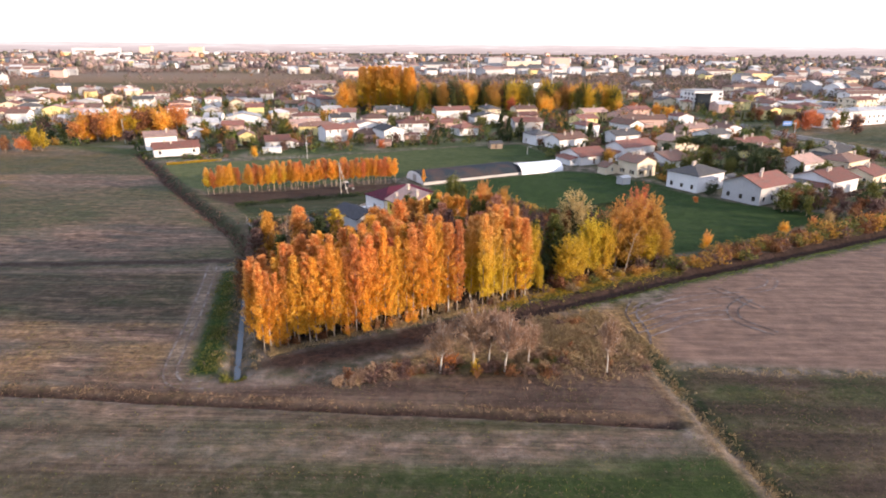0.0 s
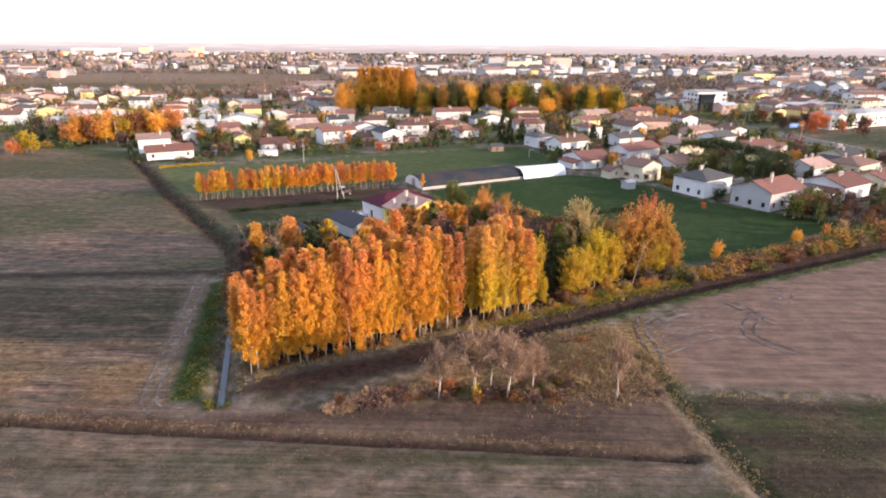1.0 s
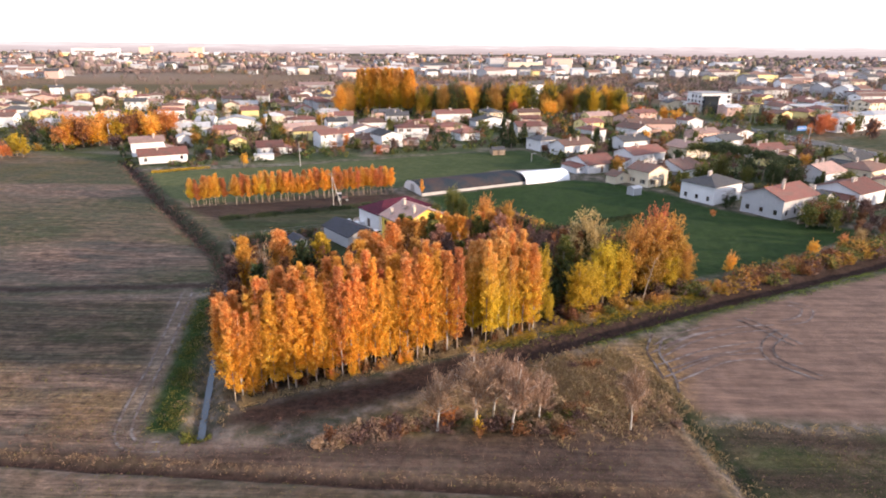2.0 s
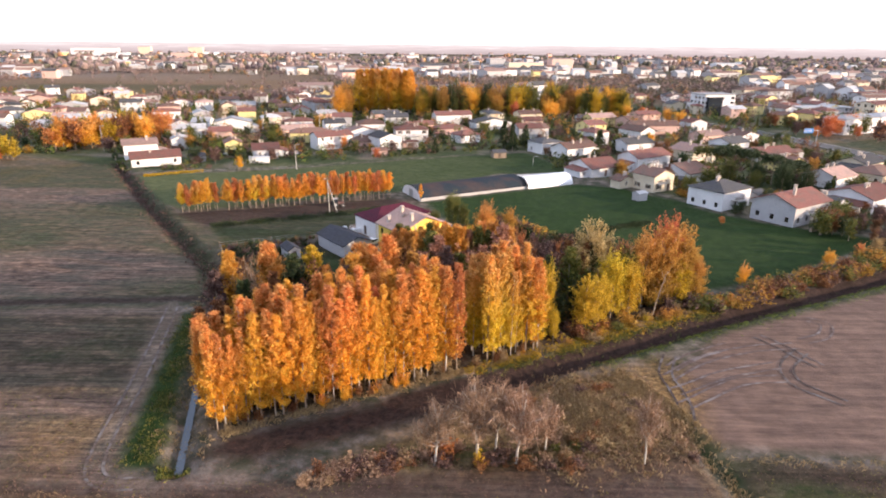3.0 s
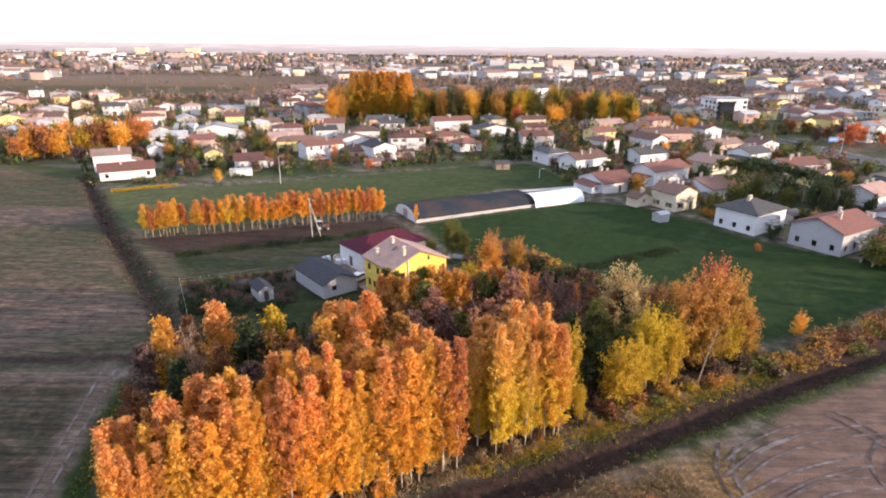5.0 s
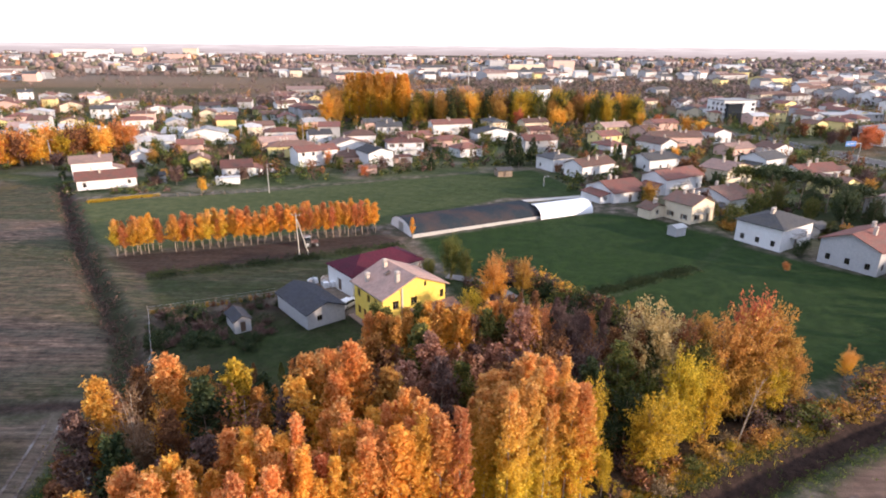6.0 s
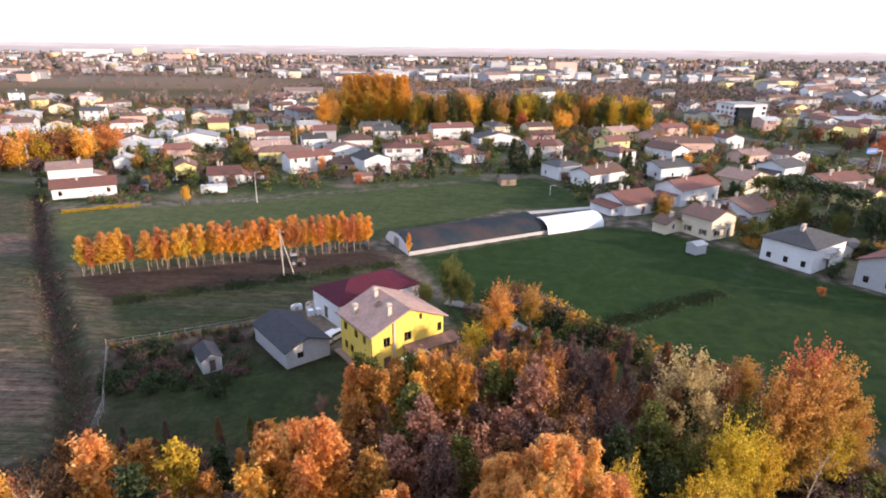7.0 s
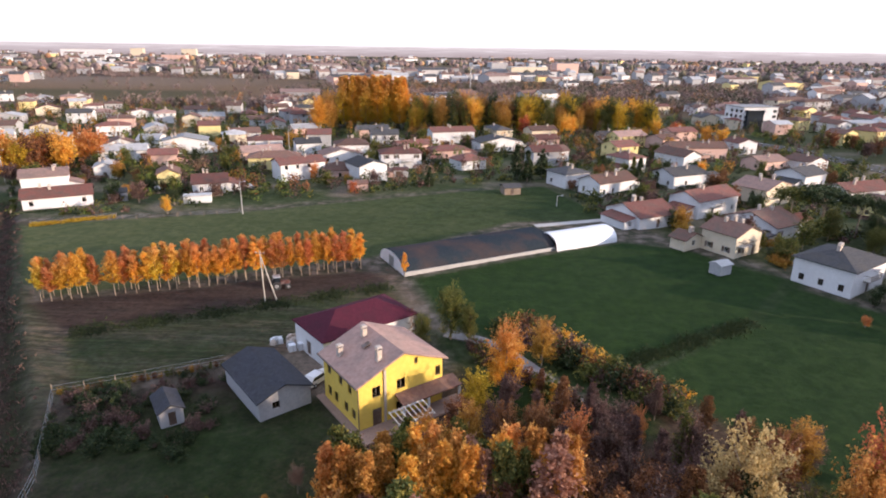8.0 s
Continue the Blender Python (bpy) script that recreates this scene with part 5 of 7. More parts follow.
village_lot(133.0, 206.0, 34, 16.0, 11.0, 3.6, "hip", 1.8, M_CREAM, M_ROOF_BROWN, "cream house with a brown hipped roof", None)
village_lot(112.0, 222.0, 34, 12.0, 10.0, 4.0, "y", 1.8, M_PALE_YELLOW, M_ROOF_BROWN, "pale yellow house with a brown roof", None)
village_lot(140.0, 225.0, 34, 14.0, 10.0, 3.6, "x", 1.8, M_CREAM, M_ROOF_GREY, "cream house with a dark roof", None)
village_lot(-110.3, 218.6, 30, 16.5, 8.0, 3.2, "x", 1.9, M_WHITE, M_ROOF_RED, "low white farmhouse wing with a red tiled roof", None)
village_lot(-120.5, 233.0, 30, 12.0, 9.0, 5.8, "x", 1.6, M_WHITE, M_ROOF_PINK, "white two-storey house with a pale red roof", None)
village_lot(-129.0, 284.0, 20, 17.0, 10.0, 4.4, "x", 1.7, M_WHITE, M_ROOF_PALE, "white house with a pale grey roof", None)
village_lot(-114.0, 256.5, 24, 6.5, 9.0, 4.2, "y", 1.3, M_WHITE, M_ROOF_PALE, "small white gabled house with a pale roof", None)
village_lot(-115.0, 302.4, 18, 18.0, 12.0, 5.4, "y", 1.9, M_WHITE, M_ROOF_PALE, "wide white gabled house with a pale roof", None)
village_lot(-106.6, 276.7, 19, 9.5, 9.0, 4.8, "x", 1.5, M_PINK, M_ROOF_RED, "pinkish house with a red roof", None)
village_lot(-87.0, 243.0, 24, 6.4, 9.0, 5.4, "y", 1.4, M_PALE_YELLOW, M_ROOF_BROWN, "pale yellow gabled house", None)
village_lot(-75.5, 239.6, 20, 10.0, 12.0, 3.4, "x", 1.7, M_WHITE, M_ROOF_RED, "low house with a bright red tiled roof", None)
village_lot(-70.6, 272.9, 12, 18.0, 9.0, 5.2, "hip", 1.7, M_PALE_YELLOW, M_ROOF_BROWN, "long yellow two-storey house with brown hipped roof", M_SHUTTER)
village_lot(-83.0, 309.6, 16, 14.0, 9.0, 5.4, "hip", 1.7, M_WHITE, M_ROOF_RED, "white house with a red hipped roof", None)
village_lot(-43.5, 263.0, 10, 21.0, 10.0, 3.2, "hip", 2.0, M_PINK, M_ROOF_BROWN, "long low pink house with a brown-red roof", None)
village_lot(-45.5, 299.4, 16, 13.0, 11.0, 5.8, "hip", 2.0, M_WHITE, M_ROOF_BROWN, "white two-storey house with a brown hipped roof", None)
village_lot(-26.3, 281.8, 13, 15.0, 10.0, 5.9, "hip", 1.6, M_WHITE, M_ROOF_RED, "white two-storey house with a red hipped roof", M_SHUTTER)
village_lot(-36.2, 328.7, 12, 12.0, 10.0, 6.0, "x", 1.6, M_WHITE, M_ROOF_GREY, "white house with grey roof and many chimneys", None)
village_lot(-9.0, 300.2, 18, 16.0, 9.0, 3.8, "hip", 1.6, M_PINK, M_ROOF_RED, "low pink house with a red roof", None)
village_lot(-10.8, 342.6, 18, 21.0, 10.0, 5.6, "x", 1.7, M_WHITE, M_ROOF_RED, "white row house with a red roof", None)
village_lot(10.0, 318.8, 20, 20.0, 11.0, 4.6, "y", 2.0, M_WHITE, M_ROOF_GREY, "white gabled house with a grey roof", None)
village_lot(32.8, 298.2, 24, 12.0, 9.0, 4.8, "x", 1.6, M_WHITE, M_ROOF_BROWN, "white house with a brown roof", None)
village_lot(34.9, 352.7, 22, 14.0, 9.0, 5.6, "x", 1.6, M_CREAM, M_ROOF_BROWN, "cream house with a brown roof", None)
for i, (x, y, rz, w, d, h, roof, rise, wm, rm, lb, sh) in enumerate(LIST):
    home = house(x, y, rz, w * 0.95, d * 0.95, h * 0.92, roof, rise, wm, rm, lb, shutters=sh, seed=i, group="village houses", chimneys=3 if i % 3 == 0 else 2)
    if h > 4.7 and i % 4 != 3:
        add_balcony(home, w * 0.95, (0.08, 0.5, 0.3)[i % 3])
    if i % 3 != 1 and i not in (0, 1, 2):
        add_wing(home, w * 0.95, d * 0.95, h * 0.92, 1 if x < 0 else -1 if i % 2 else 1, wm, rm)

# houses further back
rv = random.Random(21)
WALLS = [M_WHITE, M_WHITE, M_WHITE, M_CREAM, M_PALE_YELLOW, M_PINK, M_GREY]
ROOFS = [M_ROOF_RED, M_ROOF_RED, M_ROOF_BROWN, M_ROOF_BROWN, M_ROOF_PINK, M_ROOF_GREY, M_ROOF_PALE]
MID_TOWN = []


def clear_of(x, y, r, spots):
    return all(math.hypot(x - a, y - b) > r for a, b in spots)


def in_wood_belt(x, y):
    return (-75 < x < 140 and 358 < y < 470)


spots = [(q[0] + 6, q[1] + 8) for q in LIST]
tries = 0
while len(MID_TOWN) < 135 and tries < 9000:
    tries += 1
    x, y = rv.uniform(-340, 250), 252 + 268 * rv.random() ** 1.3
    if abs(x) > y * 0.80 or in_wood_belt(x, y) or not clear_of(x, y, 16.5, spots):
        continue
    if min(line_distance(ROAD, np.array([x]), np.array([y]))) < 24 or (140 < x < 300 and 250 < y < 350) or (x < -120 and y < 300) or (-230 < x < -140 and y > 440) or (-104 < x < 40 and y < 226 + 0.45 * (x + 102)):
        continue
    spots.append((x, y))
    MID_TOWN.append((x, y))
for i, (x, y) in enumerate(MID_TOWN):
    wm, rm = rv.choice(WALLS), rv.choice(ROOFS)
    nm = {M_WHITE.name: "white", M_CREAM.name: "cream", M_PALE_YELLOW.name: "pale yellow", M_PINK.name: "pink", M_GREY.name: "grey"}[wm.name]
    rn = {M_ROOF_RED.name: "red", M_ROOF_BROWN.name: "brown", M_ROOF_PINK.name: "weathered pink", M_ROOF_GREY.name: "grey", M_ROOF_PALE.name: "pale"}[rm.name]
    house(x, y, rv.uniform(10, 35) + rv.choice([0, 0, 90]), rv.uniform(9, 15), rv.uniform(8, 10), rv.choice([3.2, 4.8, 5.4]), rv.choice(["hip", "x", "y"]), rv.uniform(1.4, 2.0), wm, rm,
          "%s village house with a %s tiled roof" % (nm, rn), seed=100 + i, group="village houses", light=True)


# ---- the farm ----
HX, HY, HR = -10.15, 130.75, 37.4
W_, D_, E_ = 11.3, 8.8, 6.0
farm = empty("farmhouse", HX, HY, -0.02, HR, "bright yellow farmhouse with a pinkish tiled gable roof", "house")
front_holes = [(1.7, 0.1, 1.2, 2.2, "door"), (1.7, 3.75, 1.05, 1.35, "window"), (4.9, 3.75, 1.15, 1.3, "window"), (4.8, 0.9, 1.2, 1.3, "window"),
               (8.0, 0.9, 1.2, 1.3, "window"), (10.3, 3.75, 0.7, 1.3, "window")]
left_holes = [(1.0, 3.9, 0.9, 1.2, "window"), (4.0, 3.9, 0.9, 1.2, "window"), (6.3, 3.9, 0.8, 1.2, "window"), (1.0, 1.0, 0.9, 1.3, "window"), (2.7, 1.0, 0.9, 1.3, "window"),
              (5.2, 1.0, 0.9, 1.3, "window"), (7.0, 1.0, 0.9, 1.3, "window")]
s = Shape()
lift = lambda hs: [(q[0], q[1] + 0.3, q[2], q[3]) for q in hs]
wall_panel(s, (0, 0, -0.3), (1, 0, 0), W_, E_ + 0.3, lift(front_holes), (0, 1, 0), 0.32)
wall_panel(s, (0, D_, -0.3), (0, -1, 0), D_, E_ + 0.3, lift(left_holes), (1, 0, 0), 0.32)
wall_panel(s, (W_, 0, -0.3), (0, 1, 0), D_, E_ + 0.3, [], (-1, 0, 0), 0.32)
wall_panel(s, (W_, D_, -0.3), (-1, 0, 0), W_, E_ + 0.3, [], (0, -1, 0), 0.32)
R_ = 2.35
gx0, gx1, gz0, gz1 = 7.3, 7.75, 6.35, 7.15      # slit window in the gable
mx = W_ / 2
slope = lambda x: E_ + R_ * (1 - abs(x - mx) / mx)
s.face((0, 0, E_), (gx0, 0, E_), (gx0, 0, gz0), (mx, 0, gz0), (mx, 0, E_ + R_))
s.face((gx0, 0, E_), (W_, 0, E_), (gx1, 0, slope(gx1)), (gx1, 0, gz0), (gx0, 0, gz0))
s.face((mx, 0, gz0), (gx0, 0, gz0), (gx0, 0, slope(gx0)), (mx, 0, E_ + R_))
s.face((gx0, 0, gz1), (gx1, 0, gz1), (gx1, 0, slope(gx1)), (gx0, 0, slope(gx0)))
s.face((gx1, 0, gz0), (gx1, 0, slope(gx1)), (gx1, 0, gz1))
s.face((W_, D_, E_), (0, D_, E_), (mx, D_, E_ + R_))
s.part("wall", M_YELLOW, farm)
roof_mesh("roof", gable_slopes(W_, D_, E_ + 0.2, R_, "y", 0.5), 0.2, M_ROOF_PINK, farm, "weathered pinkish clay tile roof")
fill_openings(farm, front_holes, (0, 0, 0), 0, M_SHUTTER, None, rw)
fill_openings(farm, left_holes, (0, D_, 0), radians(-90), M_SHUTTER, None, rw)
fill_openings(farm, [(gx0, gz0, 0.45, 0.8, "window")], (0, 0, 0), 0, M_SHUTTER, None, rw)
chimney(farm, 3.3, 1.2, 7.0, 8.9)
chimney(farm, 4.4, 6.6, 7.6, 9.0)
chimney(farm, 1.0, 6.3, 6.3, 7.6)
s = Shape()
s.box(3.15, -0.16, 0.0, 3.45, -0.005, 6.9)
s.part("flue", M_CHIMNEY, farm, "brown flue duct up the gable")
s = Shape()
s.tube([(-0.12, -0.1, 0), (-0.12, -0.1, 6.0)], [0.06, 0.06], 8)
s.part("drainpipe", M_SHUTTER, farm)
s = Shape()
s.tube([(-0.56, -0.5, 5.95), (-0.56, D_ + 0.5, 5.95)], [0.09, 0.09], 8)
s.part("gutter", M_SHUTTER, farm)
s = Shape()
s.box(0, 0, 0, 1.0, 0.7, 0.1)
sk = s.part("skylight", M_SHUTTER, farm, "dark roof window")
sk.matrix_basis = pose(3.1, 4.2, 7.73, 0, -22.6, 0)
s = Shape()
s.box(-1.0, -2.6, -0.3, W_ + 2.2, -0.004, 0.22)
s.box(-1.0, -0.004, -0.3, -0.004, D_ + 0.6, 0.22)
s.part("paving", M_PAVING, farm, "brown terracotta paving round the house")
roof_mesh("porch_roof", [[(4.6, -1.9, 2.75), (W_ + 1.6, -1.9, 2.75), (W_ + 1.6, -0.01, 3.35), (4.6, -0.01, 3.35)]], 0.15, M_ROOF_BROWN, farm, "red tiled porch roof along the gable")
for px_ in (4.8, 8.2, W_ + 1.4):
    s = Shape()
    s.box(px_ - 0.12, -1.8, 0.0, px_ + 0.12, -1.56, 2.65)
    s.part("post", M_WHITE, farm)

pergola = empty("pergola", HX, HY, -0.02, HR, "white timber pergola frame beside the yellow house", "pergola")
for a in (2.9, 6.7):
    s = Shape()
    s.box(a - 0.07, -4.3, 0.0, a + 0.07, -4.16, 2.23)
    s.part("post", M_WHITEWOOD, pergola)
for yy, zz in ((-4.23, 2.30), (-2.05, 2.66)):
    s = Shape()
    s.box(2.5, yy - 0.06, zz - 0.07, 7.1, yy + 0.06, zz + 0.07)
    s.part("beam", M_WHITEWOOD, pergola)
for i in range(8):
    a = 2.6 + i * 0.63
    s = Shape()
    s.beam((a, -4.6, 2.37), (a, -1.97, 2.80), 0.08, 0.12)
    s.part("rafter", M_WHITEWOOD, pergola)

house(-17.0, 144.4, 40, 15.0, 8.6, 3.8, "hip", 2.0, M_WHITE, M_ROOF_MAROON, "white barn with a maroon sheet metal roof", over=0.3, seed=3, chimneys=0, name="barn",
      holes={"front": [], "left": [(3.5, 0.1, 1.2, 2.1, "door")], "right": [(3.0, 1.0, 1.1, 1.3, "window")]})
house(-21.8, 132.1, 40, 6.4, 10.8, 2.6, "y", 1.25, M_GREY, M_ROOF_SLATE, "grey outbuilding with a dark gable roof", over=0.35, seed=4, chimneys=0, name="outbuilding",
      holes={"front": [(1.6, 1.1, 0.9, 0.9, "window")], "left": [], "right": []})
house(-32.4, 130.4, 36, 2.5, 4.2, 2.0, "y", 0.7, M_GREY, M_ROOF_SLATE, "small grey garden shed with a dark roof", over=0.25, seed=5, chimneys=0, name="garden_shed",
      holes={"front": [(0.9, 0.1, 0.8, 1.7, "door")], "left": [], "right": []})
house(51.0, 182.0, 30, 3.2, 2.6, 2.0, "x", 0.5, M_GREY, M_ROOF_PALE, "small grey shed at the meadow's edge", over=0.2, seed=6, chimneys=0, name="garden_shed",
      holes={"front": [], "left": [], "right": []})
house(14.5, 246.0, 15, 5.0, 4.0, 2.1, "x", 0.8, M_WOOD, M_ROOF_GREY, "weathered wooden garden shed", over=0.3, seed=7, chimneys=0, name="garden_shed",
      holes={"front": [(1.8, 0.1, 1.0, 1.8, "door")], "left": [], "right": []})
house(-73.4, 228.8, 18, 7.0, 3.0, 1.9, "flat", 0.3, M_WHITE, M_ROOF_PALE, "low white flat-roofed shed", over=0.1, seed=8, chimneys=0, name="garden_shed",
      holes={"front": [], "left": [], "right": []})
house(-32.0, 246.5, 12, 6.0, 4.0, 2.3, "x", 0.8, M_PINK, M_ROOF_BROWN, "small pink shed with a tiled roof", over=0.2, seed=9, chimneys=0, name="garden_shed",
      holes={"front": [(1.0, 0.1, 1.0, 1.8, "door")], "left": [], "right": []})


def car(x, y, rz, paint, label, group=""):
    """A small hatchback: body, cabin glass, wheels, lamps."""
    top = empty("car", x, y, ground_z(x, y), rz, label, "car", group)
    s = Shape()
    prof = [(-2.0, 0.35), (2.0, 0.35), (2.05, 0.7), (1.95, 0.85), (1.0, 1.0), (0.35, 1.42), (-1.3, 1.45), (-1.95, 0.95), (-2.05, 0.7)]
    k = len(prof)
    for yy, inset in ((-0.82, 0.0), (0.82, 0.0)):
        s.v += [(a, yy * (0.84 if c > 1.1 else 1), c) for a, c in prof]
    s.f += [list(range(k))[::1], list(range(k, 2 * k))[::-1]] + [[i, (i + 1) % k, k + (i + 1) % k, k + i][::-1] for i in range(k)]
    s.part("body", paint, top)
    s = Shape()
    s.face((1.0, -0.72, 1.01), (1.0, 0.72, 1.01), (0.38, 0.62, 1.42), (0.38, -0.62, 1.42))
    s.v = [(a + 0.02, c, d + 0.012) for a, c, d in s.v]
    s.part("windscreen", M_GLASS_DARK, top)
    for sd in (-1, 1):
        s = Shape()
        s.face((0.9, sd * 0.825, 1.0), (0.3, sd * 0.71, 1.37), (-1.2, sd * 0.71, 1.38), (-1.75, sd * 0.825, 1.0))
        s.v = [(a, c + sd * 0.012, d) for a, c, d in s.v]
        s.part("side_window", M_GLASS_DARK, top)
        for a in (-1.25, 1.25):
            w_ = Shape()
            w_.tube([(a, sd * 0.66, 0.31), (a, sd * 0.84, 0.31)], [0.31, 0.31], 14)
            wh = w_.part("wheel", M_RUBBER, top)
            r_ = Shape()
            r_.tube([(a, sd * 0.82, 0.31), (a, sd * 0.855, 0.31)], [0.19, 0.17], 10)
            r_.part("rim", M_METAL, wh)
        s = Shape()
        s.box(1.93, sd * 0.62 - 0.16, 0.66, 2.06, sd * 0.62 + 0.16, 0.82, 0.02)
        s.part("headlight", M_METAL, top)
    return top


M_GLASS_DARK, _t, _n, _b = nodes("tinted_glass")
_b.inputs["Base Color"].default_value = (0.02, 0.025, 0.03, 1)
_b.inputs["Roughness"].default_value = 0.05
car(-17.2, 141.0, 60, M_CARWHITE, "white hatchback parked between barn and outbuilding")
car(-88, 244, 120, M_CARWHITE, "light car parked in a village yard")
car(-62, 249, 100, M_METAL, "grey car parked in a village yard")
car(64, 214, 30, M_CARWHITE, "white car parked between village houses")
car(70, 190, 60, M_METAL, "grey car parked beside a house")
for x, y in ((-22.6, 149.0), (-21.4, 149.5)):
    tank = empty("water_tank", x, y, ground_z(x, y), 30, "white cubic water tank in a metal cage", "water tank", "water tanks")
    s = Shape()
    s.box(-0.5, -0.5, 0.15, 0.5, 0.5, 1.1, 0.04)
    s.part("tank", M_PLASTIC, tank)
    s = Shape()
    s.box(-0.6, -0.6, 0, 0.6, 0.6, 0.14)
    s.part("pallet", M_WOOD, tank)
    for i in (-0.53, 0, 0.53):
        s = Shape()
        s.box(i - 0.02, -0.55, 0.14, i + 0.02, -0.51, 1.12)
        s.part("cage_bar", M_METAL, tank)
# machine parts and clutter by the barn
rc = random.Random(3)
for i in range(9):
    x, y = -24.5 + rc.uniform(-1.8, 1.8), 151.2 + rc.uniform(-1.6, 1.6)
    s = Shape()
    a, c, e = rc.uniform(0.3, 0.7), rc.uniform(0.3, 0.6), rc.uniform(0.4, 1.1)
    s.box(-a, -c, 0, a, c, e, 0.05)
    s.box(-a * 0.4, -c * 0.5, e, a * 0.7, c * 0.5, e + 0.2, 0.03)
    ob = s.part("crate", rc.choice([M_METAL, M_WOOD, M_PLASTIC, M_CHIMNEY]))
    ob.matrix_basis = pose(x, y, ground_z(x, y), 0, 0, rc.uniform(0, 90))
    tagged(ob, "old crate standing in the yard by the barn", "crate", "yard crates")


def tractor(x, y, rz):
    top = empty("tractor", x, y, ground_z(x, y), rz, "dark tractor with grey wheel hubs standing by the young poplars", "tractor")
    s = Shape()
    s.box(0.1, -0.35, 0.75, 1.9, 0.35, 1.35, 0.06)
    s.box(-0.9, -0.45, 0.7, 0.1, 0.45, 1.05)
    s.part("body", M_TRACTOR, top)
    s = Shape()
    s.box(-0.95, -0.65, 1.05, 0.25, 0.65, 2.2, 0.12)
    s.part("cab", M_GLASS_DARK, top)
    s = Shape()
    s.box(-1.0, -0.68, 2.2, 0.3, 0.68, 2.36, 0.08)
    s.part("roof", M_METAL, top)
    for a, r, wd in ((-0.6, 0.78, 0.42), (1.45, 0.48, 0.3)):
        for sd in (-1, 1):
            w_ = Shape()
            w_.tube([(a, sd * (0.95 - wd / 2), r), (a, sd * (0.95 + wd / 2), r)], [r, r], 16)
            wh = w_.part("wheel", M_RUBBER, top)
            r_ = Shape()
            r_.tube([(a, sd * (0.95 + wd / 2), r), (a, sd * (0.98 + wd / 2), r)], [r * 0.45, r * 0.4], 10)
            r_.part("rim", M_METAL, wh)


tractor(-31.0, 171.8, 25)

# forked pole on the ploughed strip
pole = empty("utility_pole", -31.6, 165.6, 0, 0, "pale timber utility pole with a slanting stay leg", "pole")
for name, a, c in (("shaft", (0, 0, -0.4), (-0.25, 0.1, 9.2)), ("stay_leg", (1.9, 0.6, -0.4), (-0.1, 0.1, 7.9))):
    s = Shape()
    s.tube([a, tuple((p_ + q_) / 2 for p_, q_ in zip(a, c)), c], [0.11, 0.10, 0.08], 8)
    s.part(name, M_PALE_BARK, pole)
s = Shape()
s.box(-1.0, 0.02, 8.6, 0.6, 0.16, 8.74)
s.part("crossarm", M_WOOD, pole)
for i in (-0.9, -0.2, 0.5):
    s = Shape()
    s.tube([(i, 0.09, 8.74), (i, 0.09, 8.95)], [0.06, 0.04], 6)
    s.part("insulator", M_WHITEWOOD, pole)


def lamp_pole(x, y, h, label, name="street_lamp"):
    top = empty(name, x, y, ground_z(x, y), 0, label, name.replace("_", " "), "poles of the village")
    s = Shape()
    s.tube([(0, 0, -0.3), (0, 0, h)], [0.14, 0.08], 8)
    s.part("shaft", M_CONCRETE, top)
    s = Shape()
    s.beam((0, 0, h - 0.1), (1.1, 0, h + 0.1), 0.08)
    s.part("arm", M_METAL, top)
    s = Shape()
    s.box(0.9, -0.14, h + 0.02, 1.6, 0.14, h + 0.16, 0.03)
    s.part("lamp_head", M_METAL, top)


for x, y, h in ((-54.1, 219.4, 8.5), (-131.2, 305.0, 15.0), (-63.9, 300.5, 11.0), (-138.0, 250.0, 10.0), (28.0, 234.2, 3.0)):
    lamp_pole(x, y, h, "tall grey pole standing among the houses")


# ---- growing tunnels ----
def tunnel(name, x, y, rz, length, width, high, skin, label, hoops, end_closed, strip):
    top = empty(name, x, y, 0.0, rz, label, "greenhouse")
    arc = [(width / 2 - width / 2 * math.cos(a), high * math.sin(a) ** 0.8) for a in np.linspace(0, math.pi, 21)]
    s = Shape()
    rows_, per = 2, len(arc)
    for inner in (0, 1):
        for xx in (0.0, length):
            s.v += [(xx, width / 2 + (a - width / 2) * (1 - 0.004 * inner), c * (1 - 0.01 * inner)) for a, c in arc]
    for i in range(per - 1):
        s.f.append([i, i + 1, per + i + 1, per + i])
        s.f.append([2 * per + i + 1, 2 * per + i, 3 * per + i, 3 * per + i + 1])
        s.f.append([i + 1, i, 2 * per + i, 2 * per + i + 1])
        s.f.append([per + i, per + i + 1, 3 * per + i + 1, 3 * per + i])
    s.part("cover", skin, top, smooth=False)
    for i in range(hoops + 1):
        xx = length * i / hoops
        s = Shape()
        s.tube([(min(max(xx, 0.06), length - 0.06), width / 2 + (a - width / 2) * 0.97, c * 0.955) for a, c in arc], [0.04] * len(arc), 5)
        s.part("hoop", M_METAL, top)
    if end_closed is not None:
        for xx in (0.02, length - 0.02):
            s = Shape()
            s.face(*[(xx, a, c) for a, c in (arc if xx < 1 else arc[::-1])])
            s.face(*[(xx + 0.03, a, c) for a, c in (arc[::-1] if xx < 1 else arc)])
            s.part("end_panel", end_closed, top)
        s = Shape()
        s.box(-0.06, width / 2 - 1.2, 0.02, 0.0, width / 2 + 1.2, 2.2)
        s.part("door", M_METAL, top)
    if strip:
        for yy in (-0.25, width + 0.05):
            s = Shape()
            s.box(0, yy, -0.1, length, yy + 0.2, 0.75)
            s.part("base_strip", M_CONCRETE, top, "pale grey skirt")
    return top


